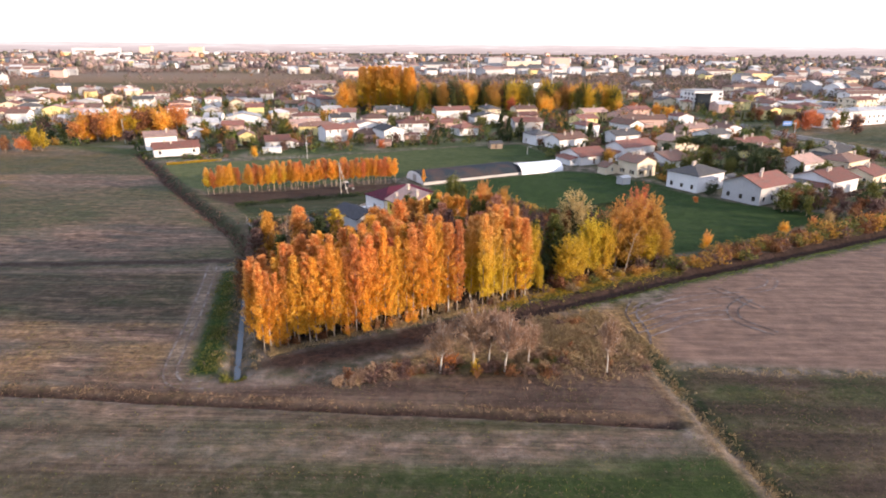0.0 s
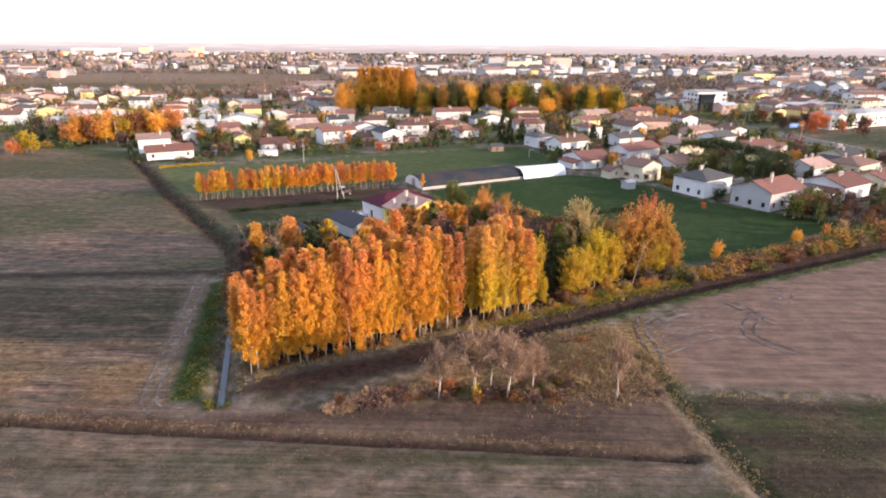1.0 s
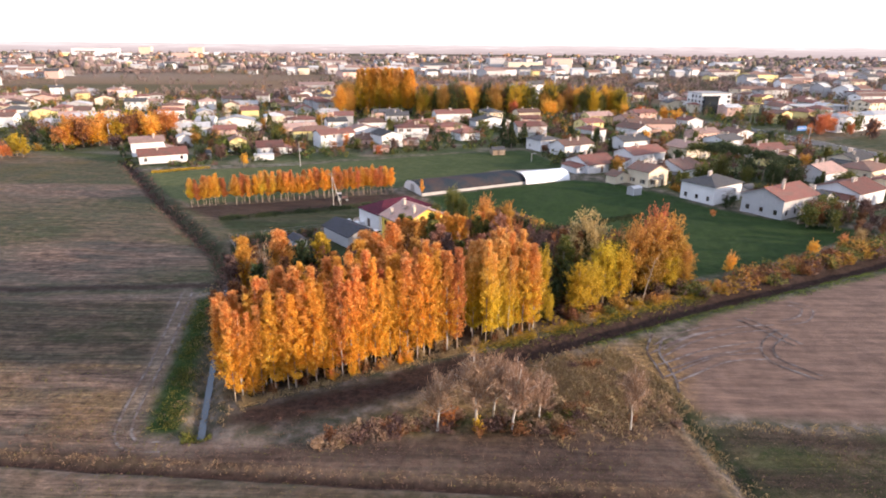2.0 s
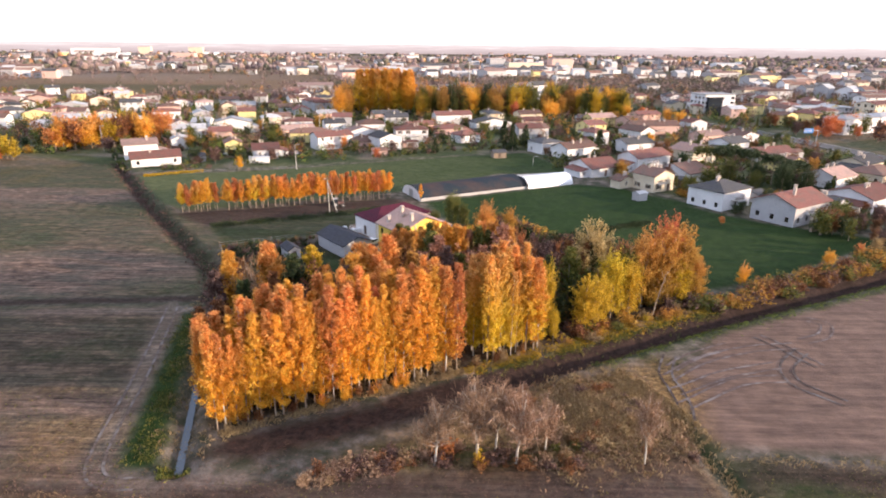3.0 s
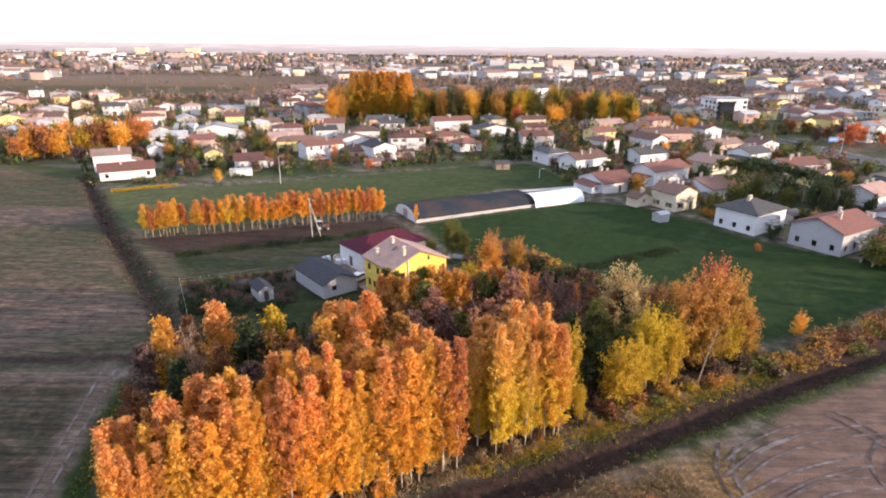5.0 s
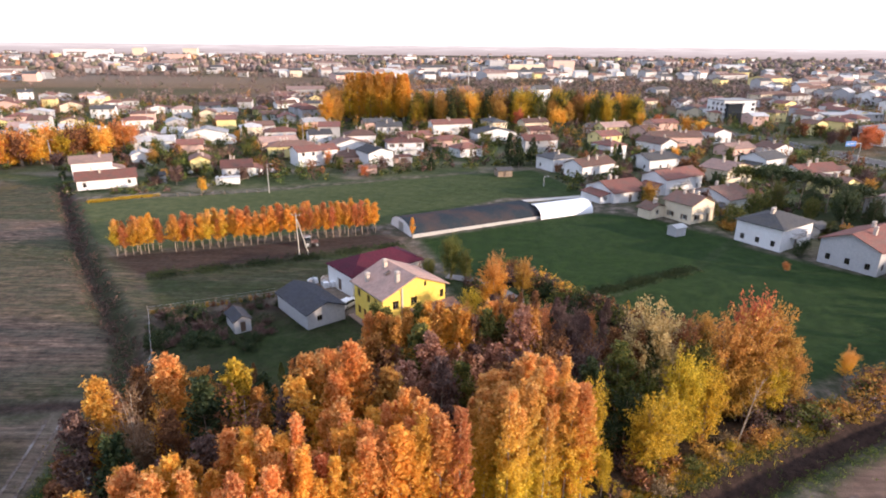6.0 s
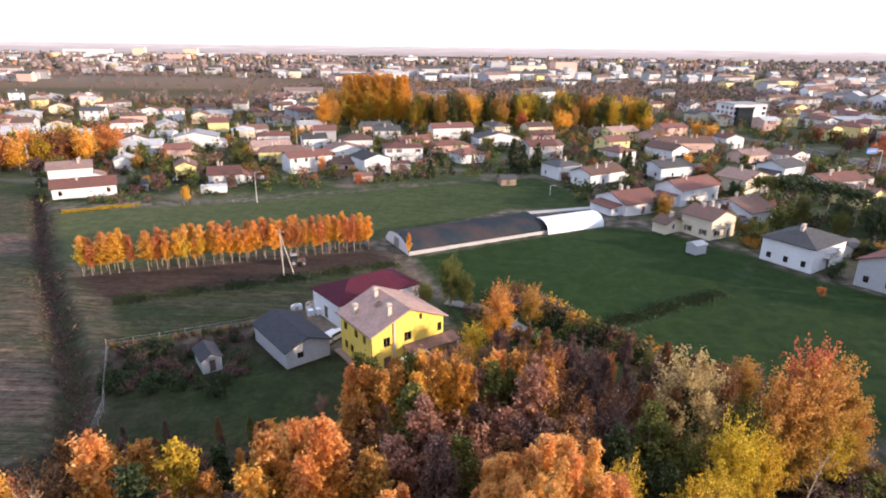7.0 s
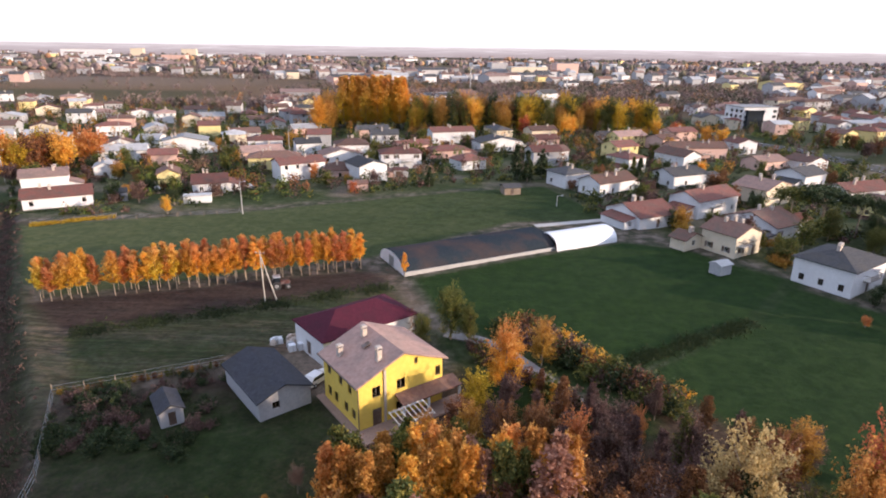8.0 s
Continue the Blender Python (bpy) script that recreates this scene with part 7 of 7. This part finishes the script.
named_tree("round", 80, 268, 9, M_GOLD, "slender golden tree between houses", 0.6)
named_tree("round", -73.3, 219, 5.5, M_GOLD, "small golden garden tree", 0.9)
named_tree("round", -29.8, 244, 4.5, M_RED, "bright red garden bush", 1.1)
named_tree("round", -45.5, 262, 7.0, M_RUST, "rust coloured garden tree", 0.7)
named_tree("round", 71, 186, 3.0, M_RED, "low red bush at the lawn's edge", 1.2)
named_tree("round", 65, 161, 2.2, M_RUST, "low rusty bush on the lawn", 1.2)
named_tree("conifer", 20, 268, 12, M_DARK, "tall dark conifer among the houses", 1.0)
named_tree("conifer", 23, 264, 11, M_DARK, "tall dark conifer among the houses", 1.0)
named_tree("cypress", 30, 280, 9, M_DARK, "dark cypress among the houses", 1.2)
named_tree("conifer", 48, 268, 9, M_DARK, "dark conifer among the houses", 1.0)
named_tree("conifer", 57, 258, 10, M_DARK, "dark conifer among the houses", 1.0)
named_tree("round", -13.5, 160.5, 2.0, M_OLIVE, "low olive bush by the barn", 1.0)
named_tree("round", 71.8, 169.6, 3.6, M_DARK, "dark bush against the white house", 1.1)
named_tree("round", 74.2, 171.4, 4.0, M_DARK, "dark bush against the white house", 1.0)
named_tree("round", 60, 207, 2.6, M_RED, "red bush before a house", 1.3)
for i in range(64):        # golden and orange trees behind the left field
    k = rw.random()
    if i < 40:
        x, y, h = -160 + 32 * k + rw.uniform(-3, 3), 250 + 20 * k + rw.uniform(0, 22), rw.uniform(10, 15.5)
    else:
        x, y, h = -236 + 82 * k + rw.uniform(-3, 3), 219 + 9 * k + rw.uniform(0, 10), rw.uniform(5, 10)
    if math.hypot(x + 121, y - 247) < 13:
        continue
    mt = rw.choice([M_GOLD, M_GOLD, M_ORANGE, M_ORANGE, M_BROWN, M_LIME, M_RUST])
    plant("round", x, y, h, mt, "autumn tree in the belt behind the field", "tree belt behind the field", 4, wide=rw.uniform(0.7, 1.1), rng=rw, name="field_belt_tree")
for i in range(30):        # tall golden poplars beyond the village
    x, y = -59 + 30 * (i % 10) / 9 + rw.uniform(-1.2, 1.2), 392 + 5 * (i // 10) + rw.uniform(-1.5, 1.5)
    plant("poplar", x, y, rw.uniform(25.5, 27.8), rw.choice([M_GOLD, M_GOLD, M_YELLOW_LEAF]), "very tall golden poplar beyond the village", "tall poplars beyond the village", 5, wide=rw.uniform(1.3, 1.7), rng=rw)
for i in range(120):        # dark belt beyond the village
    x = rw.uniform(-74, 100)
    y = 372 + rw.uniform(0, 34) + (8 if x > 40 else 0)
    if -63 < x < -26 and y < 404:
        continue
    mt = rw.choice([M_DARK, M_OLIVE, M_OLIVE, M_OLIVE, M_BROWN, M_BRONZE, M_BRONZE, M_GOLD, M_LIME])
    plant("dense", x, y, rw.uniform(13, 21), mt, "tall tree in the dark belt beyond the village", "tree belt beyond the village", 4, wide=rw.uniform(0.7, 1.0), rng=rw, name="woodland_tree")
for i in range(26):        # reddish belt beside the road
    x, y = rw.uniform(165, 205), rw.uniform(300, 352)
    if x + y < 478:
        continue
    plant("round", x, y, rw.uniform(7, 12), rw.choice([M_BROWN, M_RUST, M_PURPLE, M_RED, M_OLIVE]), "reddish autumn tree beside the road", "trees beside the road", 4, wide=rw.uniform(0.8, 1.1), rng=rw, name="roadside_tree")
for i in range(9):
    x, y = rw.uniform(205, 235), rw.uniform(262, 285)
    plant("round", x, y, rw.uniform(7, 10), rw.choice([M_ORANGE, M_BROWN, M_RUST]), "orange autumn tree beside the meadow", "trees beside the meadow", 4, wide=1.0, rng=rw)

# ---- road and sign ----
s = Shape()
half = 5.5
edge = []
for i, (x, y) in enumerate(ROAD):
    a, c = ROAD[max(i - 1, 0)], ROAD[min(i + 1, len(ROAD) - 1)]
    d_ = Vector((c[0] - a[0], c[1] - a[1], 0)).normalized()
    edge.append((Vector((x, y, 0.06)), Vector((-d_.y, d_.x, 0))))
fine_edge = []
for (p0, n0), (p1, n1) in zip(edge[:-1], edge[1:]):
    for k in range(6):
        fine_edge.append((p0.lerp(p1, k / 6), n0.lerp(n1, k / 6).normalized()))
for (p0, n0), (p1, n1) in zip(fine_edge[:-1], fine_edge[1:]):
    a, b_, c, d_ = p0 + n0 * half, p1 + n1 * half, p1 - n1 * half, p0 - n0 * half
    s.face(a, d_, c, b_)
    dn = Vector((0, 0, -0.5))
    s.face(d_, d_ + dn, c + dn, c)
    s.face(b_, b_ + dn, a + dn, a)
road = s.part("road", M_ASPHALT)
tagged(road, "grey asphalt main road past the village", "road", kind="structure")
for sd in (-1, 1):
    s = Shape()
    for (p0, n0), (p1, n1) in zip(fine_edge[:-1], fine_edge[1:]):
        o_ = Vector((0, 0, 0.012))
        s.face(p0 + n0 * sd * 5.0 + o_, p0 + n0 * sd * 4.8 + o_, p1 + n1 * sd * 4.8 + o_, p1 + n1 * sd * 5.0 + o_)
    ob = s.part("lane_marking", M_WHITEWOOD)
    tagged(ob, "white edge line painted on the road", "road marking", kind="structure")
sign = empty("road_sign", 156.5, 284.0, -0.2, 0, "blue overhead road sign on a steel post", "sign")
s = Shape()
s.tube([(0, 0, 0), (0, 0, 7.5)], [0.16, 0.12], 8)
s.part("post", M_METAL, sign)
s = Shape()
s.beam((0, 0, 7.2), (-7, -2, 7.2), 0.16)
s.part("arm", M_METAL, sign)
s = Shape()
s.box(-7.2, -0.3, 6.2, -2.6, -0.2, 8.2, 0.0)
panel = s.part("panel", M_BLUE, sign)
panel.matrix_basis = pose(0, 0, 0, 0, 0, 12)

# ---- large buildings further off ----
house(192, 322.5, 25, 26, 12, 7.6, "hip", 1.5, M_WHITE, M_ROOF_PALE, "white two-storey apartment block with pale roof", seed=40, group="apartment blocks", chimneys=1, name="apartment_block", win=(1.4, 1.4), light=True)
house(217, 334.5, 25, 27, 12, 7.6, "hip", 1.5, M_WHITE, M_ROOF_PALE, "white two-storey apartment block with pale roof", seed=41, group="apartment blocks", chimneys=1, name="apartment_block", win=(1.4, 1.4), light=True)
house(244, 347.5, 25, 27, 12, 7.6, "hip", 1.5, M_WHITE, M_ROOF_PALE, "white two-storey apartment block with pale roof", seed=42, group="apartment blocks", chimneys=1, name="apartment_block", win=(1.4, 1.4), light=True)
office = house(156, 408, 12, 21, 16, 12.5, "flat", 0.4, M_WHITE, M_ROOF_PALE, "white modern office block with a dark glass front", seed=43, chimneys=0, name="office_building", win=(2.2, 1.6))
s = Shape()
s.box(1.5, -2.2, 0, 11.0, -0.02, 11.0)
s.part("glass_front", M_GLASS_DARK, office, "dark glass front")
rb = random.Random(9)
for i in range(11):
    x, y = rb.uniform(170, 420), rb.uniform(390, 560)
    if x > 0.85 * y or math.hypot(x - 165, y - 405) < 30:
        continue
    house(x, y, rb.uniform(10, 35), rb.uniform(22, 40), rb.uniform(11, 14), rb.choice([5.8, 8.4, 8.4]), rb.choice(["hip", "x", "flat"]), 1.6, rb.choice([M_WHITE, M_CREAM, M_PINK, M_GREY]), rb.choice(ROOFS),
          "large town building with rows of windows", seed=60 + i, group="town buildings", name="town_building", win=(1.4, 1.4), light=True)
for x, y, rz, w, d, h, wm, lb in ((-1330, 2130, 10, 150, 30, 22, M_WHITE, "very large white hospital-like block far off"), (-1130, 2200, 10, 40, 25, 27, M_CREAM, "pale tower block far off"), (-930, 2150, 10, 46, 25, 27, M_CREAM, "pale tower block far off"),
                                  (-1000, 1700, 8, 90, 30, 14, M_WHITE, "long white hall far off"), (-760, 1650, 8, 60, 30, 16, M_PINK, "pinkish block far off"), (85, 1060, 15, 62, 25, 14, M_CREAM, "long cream school-like block far off"),
                                  (160, 1080, 15, 38, 22, 20, M_PINK, "pinkish brick block far off"), (55, 1090, 15, 28, 22, 19, M_GREY, "grey block far off")):
    house(x, y, rz, w, d, h, "flat", 0.5, wm, M_ROOF_PALE, lb, seed=80, chimneys=0, name="large_block", group="large blocks far off", holes={"front": [], "left": [], "right": []})
for x, y, h in ((12, 655, 27), (86, 560, 26)):
    mast = empty("light_mast", x, y, 0, 0, "tall slim floodlight mast beyond the trees", "mast", "floodlight masts")
    s = Shape()
    s.tube([(0, 0, 0), (0, 0, h)], [0.6, 0.35], 8)
    s.part("shaft", M_METAL, mast)
    s = Shape()
    s.box(-1.8, -0.4, h - 1.5, 1.8, 0.4, h + 1.5)
    s.part("lamp_head", M_METAL, mast)

# ---- town and woods too far to tell apart ----
rf = np.random.RandomState(12)


def far_place(lo, hi):
    """A place ahead, evenly spread over the picture's depth."""
    dep = rf.uniform(max(lo, 0.92), hi)
    y = 40 / math.tan(radians(dep))
    return rf.uniform(-0.86, 0.86) * y, y


clump_seed = rf.rand(64, 64)


def built_up(x, y):
    a = math.log(y) * 9
    c = x / y * 22
    i, j = int(math.floor(a)), int(math.floor(c))
    return clump_seed[i % 64, j % 64]


far_shapes = {}
FAR_ROOFS = [M_ROOF_BROWN, M_ROOF_BROWN, M_ROOF_PINK, M_ROOF_GREY, M_ROOF_GREY, M_ROOF_PALE]
count = 0
while count < 400:
    x, y = far_place(0.62, 5.0)
    if y < 505 or built_up(x, y) < 0.36 or (-480 < x < -150 and 500 < y < 860) or (-75 < x < 130 and y < 520) or (-60 < x < 290 and y < 780 and rf.rand() < 0.8):
        continue
    count += 1
    wm, rm = WALLS[rf.randint(len(WALLS))], FAR_ROOFS[rf.randint(len(FAR_ROOFS))]
    # mostly grey walls: contrast muted by colour in place of haze
    wm = M_WHITE if rf.rand() < 0.14 else M_GREY if rf.rand() < 0.6 else wm
    k = min(1.6, 1 + y / 5000)
    w, d, h = rf.uniform(9, 18) * k, rf.uniform(8, 11) * k, rf.uniform(4.5, 8.5) * k
    if rf.rand() < 0.07:
        w, d = w * 2.6, d * 2
    a = radians(rf.uniform(8, 40))
    ca_, sa_ = math.cos(a), math.sin(a)
    P = lambda u, v, z: (x + u * ca_ - v * sa_, y + u * sa_ + v * ca_, z)
    sw = far_shapes.setdefault(wm.name, (Shape(), wm))[0]
    sr = far_shapes.setdefault(rm.name, (Shape(), rm))[0]
    sw.face(P(0, 0, 0), P(w, 0, 0), P(w, 0, h), P(0, 0, h))
    sw.face(P(w, 0, 0), P(w, d, 0), P(w, d, h), P(w, d / 2, h * 1.3), P(w, 0, h))
    sw.face(P(0, d, 0), P(0, 0, 0), P(0, 0, h), P(0, d / 2, h * 1.3), P(0, d, h))
    sw.face(P(w, d, 0), P(0, d, 0), P(0, d, h), P(w, d, h))
    o_ = 0.6
    sr.face(P(-o_, -o_, h * 0.98), P(w + o_, -o_, h * 0.98), P(w + o_, d / 2, h * 1.32), P(-o_, d / 2, h * 1.32))
    sr.face(P(w + o_, d + o_, h * 0.98), P(-o_, d + o_, h * 0.98), P(-o_, d / 2, h * 1.32), P(w + o_, d / 2, h * 1.32))
for key, (sh, mt) in far_shapes.items():
    ob = sh.part("far_town", mt)
    tagged(ob, "town of small houses towards the horizon, colours muted for haze", "town", kind="stuff")

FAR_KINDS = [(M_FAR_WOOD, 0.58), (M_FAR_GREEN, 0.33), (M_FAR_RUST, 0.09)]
pools = {m_.name: [] for m_, _ in FAR_KINDS}
SEG = 7
dome_tri = []
for r_ in range(2):
    for i in range(SEG):
        a, c = r_ * SEG + i, r_ * SEG + (i + 1) % SEG
        dome_tri += [(a, c, a + SEG), (c, c + SEG, a + SEG)]
dome_tri += [(2 * SEG + i, 2 * SEG + (i + 1) % SEG, 3 * SEG) for i in range(SEG)]
dome_tri = np.array(dome_tri)


def crown_clump(x, y, r, h):
    """An uneven crown: three rings and a top, pushed in and out."""
    out = []
    for zz, rr in ((0.0, 0.8), (0.38, 1.05), (0.78, 0.7)):
        for i in range(SEG):
            a = 6.2832 * (i + rf.uniform(-0.3, 0.3)) / SEG
            q = r * rr * rf.uniform(0.75, 1.2)
            out.append((x + q * math.cos(a), y + q * math.sin(a), h * zz * rf.uniform(0.85, 1.12) - 0.2))
    out.append((x + rf.normal() * 0.2 * r, y + rf.normal() * 0.2 * r, h))
    return np.array(out)


near_woods = {}
for i in range(15500):
    x, y = far_place(0.92, 5.2) if i < 14000 else (rf.uniform(-60, 290), rf.uniform(520, 780))
    if y < 480 or (-480 < x < -150 and 505 < y < 850 and rf.rand() < 0.95):
        continue
    belt = noise.noise(Vector((math.log(y) * 7.5, x / y * 2.6, 5.5)))      # long belts across, open land between
    if i < 14000 and belt + 0.25 * rf.normal() < -0.02:
        continue
    region = built_up(x * 1.7 + 40, y * 1.2)
    pick, acc = min(0.999, max(0, 0.75 * region + 0.5 * rf.rand() - 0.12)), 0
    for m_, share in FAR_KINDS:
        acc += share
        if pick < acc:
            break
    if y < 1000:
        r, h = rf.uniform(1.8, 3.8), rf.uniform(3.5, 9.0)
        q = rf.normal(size=(36, 3))
        q /= np.linalg.norm(q, axis=1, keepdims=True)
        near_woods.setdefault(m_.name, (m_, []))[1].append(q * rf.uniform(0.45, 1.15, (36, 1)) * (r, r, h * 0.5) + (x, y, h * 0.48))
        continue
    k = 1 + y / 1800
    pools[m_.name].append(crown_clump(x, y, rf.uniform(2.2, 4.6) * k, rf.uniform(4, 10) * (1 + y / 4000)))
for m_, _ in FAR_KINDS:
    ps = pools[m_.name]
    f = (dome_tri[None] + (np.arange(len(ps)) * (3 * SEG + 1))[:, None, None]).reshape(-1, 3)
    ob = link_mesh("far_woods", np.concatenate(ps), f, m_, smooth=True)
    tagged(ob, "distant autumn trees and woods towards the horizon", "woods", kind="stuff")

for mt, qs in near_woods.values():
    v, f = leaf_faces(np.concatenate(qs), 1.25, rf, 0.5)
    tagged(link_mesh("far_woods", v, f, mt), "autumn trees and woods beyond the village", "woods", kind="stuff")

# backdrop ring: pale land at the horizon, its haze painted in and glowing
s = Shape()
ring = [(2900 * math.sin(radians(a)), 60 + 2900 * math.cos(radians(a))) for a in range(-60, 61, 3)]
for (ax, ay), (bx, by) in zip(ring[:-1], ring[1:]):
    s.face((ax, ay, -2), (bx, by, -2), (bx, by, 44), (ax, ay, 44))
tagged(s.part("backdrop", M_DISTANCE), "pale land at the far horizon with glowing haze painted in", "backdrop", kind="structure")

# ---- grass, reeds and leaf litter ----
def grass(pts, half, count, size, mt, label, seed, name="tall_grass"):
    r = np.random.RandomState(seed)
    out = []
    seg = [math.hypot(b_[0] - a[0], b_[1] - a[1]) for a, b_ in zip(pts[:-1], pts[1:])]
    for i in range(count):
        k = r.choice(len(seg), p=np.array(seg) / sum(seg))
        u = r.rand()
        a, b_ = pts[k], pts[k + 1]
        off = r.normal() * half
        if math.sin(a[0] + u * seg[k] * 0.7) + r.normal() * 0.8 < -0.4:
            continue
        x, y = a[0] + (b_[0] - a[0]) * u + off * (b_[1] - a[1]) / seg[k], a[1] + (b_[1] - a[1]) * u - off * (b_[0] - a[0]) / seg[k]
        z = ground_z(x, y)
        for j in range(5):
            out.append((x + r.normal() * 0.16, y + r.normal() * 0.16, z + size * 0.4))
    v, f = leaf_faces(np.array(out), size, r, 0.10, np.array([0.35, 0.35, 1.0]))
    ob = link_mesh(name, v, f, mt)
    tagged(ob, label, "grass", kind="stuff")


grass([(a, c + 1.1) for a, c in NEAR_DITCH], 0.2, 560, 0.26, M_STRAW, "dry tall grass along the field ditch", 1)
grass([(a, c + 0.9) for a, c in NEAR_DITCH], 0.3, 900, 0.24, M_TWIG, "brown dry weeds along the field ditch", 2, "dry_weeds")
grass([(-25, 75.2), (44, 112)], 0.45, 4200, 0.36, M_STRAW, "dry grass along the wood's front", 3)
grass([(4, 89.4), (43, 110.0)], 0.6, 1500, 0.42, M_OLIVE, "green weeds along the wood's front", 4, "green_weeds")
grass([(2, 89.4), (44, 111.4)], 0.6, 2200, 0.42, M_LIME, "yellow-green weeds along the wood's front", 24, "green_weeds")
grass([(8, 76), (26, 84)], 3.4, 8500, 0.5, M_STRAW, "dry grass on the weedy mound", 5)
grass([(8, 78), (26, 80)], 3.6, 3600, 0.45, M_TWIG, "brown weeds on the mound", 6, "dry_weeds")
grass([(-31, 70.5), (-41, 105)], 1.0, 1500, 0.32, M_OLIVE, "green grass beside the water ditch", 7, "green_grass")
grass([(-28.8, 68.9), (-26.2, 70.3)], 0.6, 260, 0.5, M_OLIVE, "weeds at the ditch's end", 18, "green_weeds")
grass(WATER_DITCH, 1.6, 900, 0.4, M_STRAW, "dry reeds along the water ditch", 8)
grass(FIELD_DITCH, 1.3, 1700, 0.5, M_PURPLE, "dark dry weeds in the field ditch", 9, "dry_weeds")
grass(PATH_DITCH, 0.6, 1000, 0.36, M_STRAW, "dry grass beside the field path", 10)
grass([(29, 73), (58, 72.4), (120, 69)], 0.4, 900, 0.3, M_STRAW, "dry grass between the two fields", 11)
grass([(20, 93), (98, 132)], 1.0, 2000, 0.3, M_WEED, "green grass along the harrowed field", 12, "green_grass")
grass([(-57, 152.5), (-11, 173.5)], 1.2, 3600, 0.4, M_DARK, "dark green crop rows by the farm", 13, "crop_rows")
grass([(23, 147), (48, 162)], 0.9, 2600, 0.45, M_DARK, "vegetable rows beside the lawn", 14, "vegetable_rows")
grass([(-100, 206.5), (-84.2, 214.6)], 0.6, 1500, 0.6, M_LIME, "yellow-green clipped growth along the gardens", 15, "green_weeds")
grass([(-60, 68), (24, 69)], 2.2, 2600, 0.2, M_PURPLE, "low brown weeds over the fallow strip", 16, "dry_weeds")

rt_ = np.random.RandomState(77)
for mt, cnt, size, label, nm in ((M_PURPLE, 12000, 0.22, "dull brown weeds scattered over the near fields", "dry_weeds"),
                                 (M_OLIVE, 9000, 0.2, "sparse green weeds scattered over the near fields", "green_weeds")):
    out = []
    while len(out) < cnt:
        x, y = rt_.uniform(-75, 75), rt_.uniform(44, 84)
        if noise.noise(Vector((x * 0.11, y * 0.3, size * 40))) + rt_.normal() * 0.25 < 0.12 or (y > 66 and -30 < x < 29 and y > 68):
            continue
        if y > 74 and x > 27:
            continue
        out.append((x, y, ground_z(x, y) + size * 0.3))
    v, f = leaf_faces(np.array(out), size, rt_, 0.16, np.array([0.6, 0.6, 1.0]))
    tagged(link_mesh(nm, v, f, mt), label, "weeds", kind="stuff")

s = Shape()
for (ax, ay), (bx, by) in zip(WATER_DITCH[:-1], WATER_DITCH[1:]):
    d_ = Vector((bx - ax, by - ay, 0)).normalized()
    n_ = Vector((-d_.y, d_.x, 0)) * 0.4
    a, c = Vector((ax, ay, -0.95)), Vector((bx, by, -0.95))
    s.face(a + n_, a - n_, c - n_, c + n_)
water = s.part("water", M_WATER)
tagged(water, "still water in the narrow field ditch", "water", kind="structure")


def ruts(path, label, mt=None):
    """Two wheel ruts side by side along a smooth line."""
    pts = [Vector((x, y, 0)) for x, y in path]
    fine_pts = []
    for i in range(len(pts) - 1):
        p0, p1, p2, p3 = pts[max(i - 1, 0)], pts[i], pts[i + 1], pts[min(i + 2, len(pts) - 1)]
        for k in range(10):
            t_ = k / 10
            fine_pts.append(0.5 * ((2 * p1) + (p2 - p0) * t_ + (2 * p0 - 5 * p1 + 4 * p2 - p3) * t_ * t_ + (3 * p1 - p0 - 3 * p2 + p3) * t_ ** 3))
    s = Shape()
    for side in (-0.8, 0.8):
        for a, b_ in zip(fine_pts[:-1], fine_pts[1:]):
            n_ = Vector((-(b_ - a).y, (b_ - a).x, 0)).normalized()
            q = []
            for e, w in ((a, side - 0.16), (a, side + 0.16), (b_, side + 0.16), (b_, side - 0.16)):
                p_ = e + n_ * w
                p_.z = ground_z(p_.x, p_.y) + 0.055
                q.append(p_)
            s.face(q[0], q[1], q[2], q[3])
    ob = s.part("wheel_ruts", mt or M_SOIL)
    tagged(ob, label, "wheel track", kind="stuff")


ruts([(45.3, 101.3), (47.4, 98.1), (48.8, 95.1), (50.1, 92.8)], "dark wheel ruts crossing the harrowed field")
ruts([(49.6, 96.9), (45.4, 92.7), (44.4, 89.0), (45.7, 86.5), (48.1, 83.8)], "dark wheel ruts curving through the harrowed field")
ruts([(30.5, 95.0), (28.4, 90.4), (28.3, 86.3), (28.0, 82.2), (26.7, 77.9)], "dark wheel ruts at the harrowed field's edge")
ruts([(96, 124.5), (86, 123), (88.5, 117)], "dark soil streak on the harrowed field")
ruts([(28.3, 89.1), (34.9, 94.0), (43.1, 97.3), (50.0, 98.5)], "faint turning tracks in the harrowed field", M_FAINT)
ruts([(28.2, 85.8), (36.2, 90.1), (44.9, 93.2)], "faint turning tracks in the harrowed field", M_FAINT)
ruts([(28.0, 82.5), (36.7, 88.1), (43.7, 89.6)], "faint turning tracks in the harrowed field", M_FAINT)
ruts([(29.5, 91.5), (33.7, 94.8), (40.6, 98.4)], "faint turning tracks in the harrowed field", M_FAINT)
ruts([(51.7, 100.2), (55.6, 102.0), (58.0, 105.7), (55.8, 107.5)], "faint turning tracks in the harrowed field", M_FAINT)
ruts(DIRT_TRACK[1:], "worn wheel ruts of the dirt track beside the ditch", M_RUT)
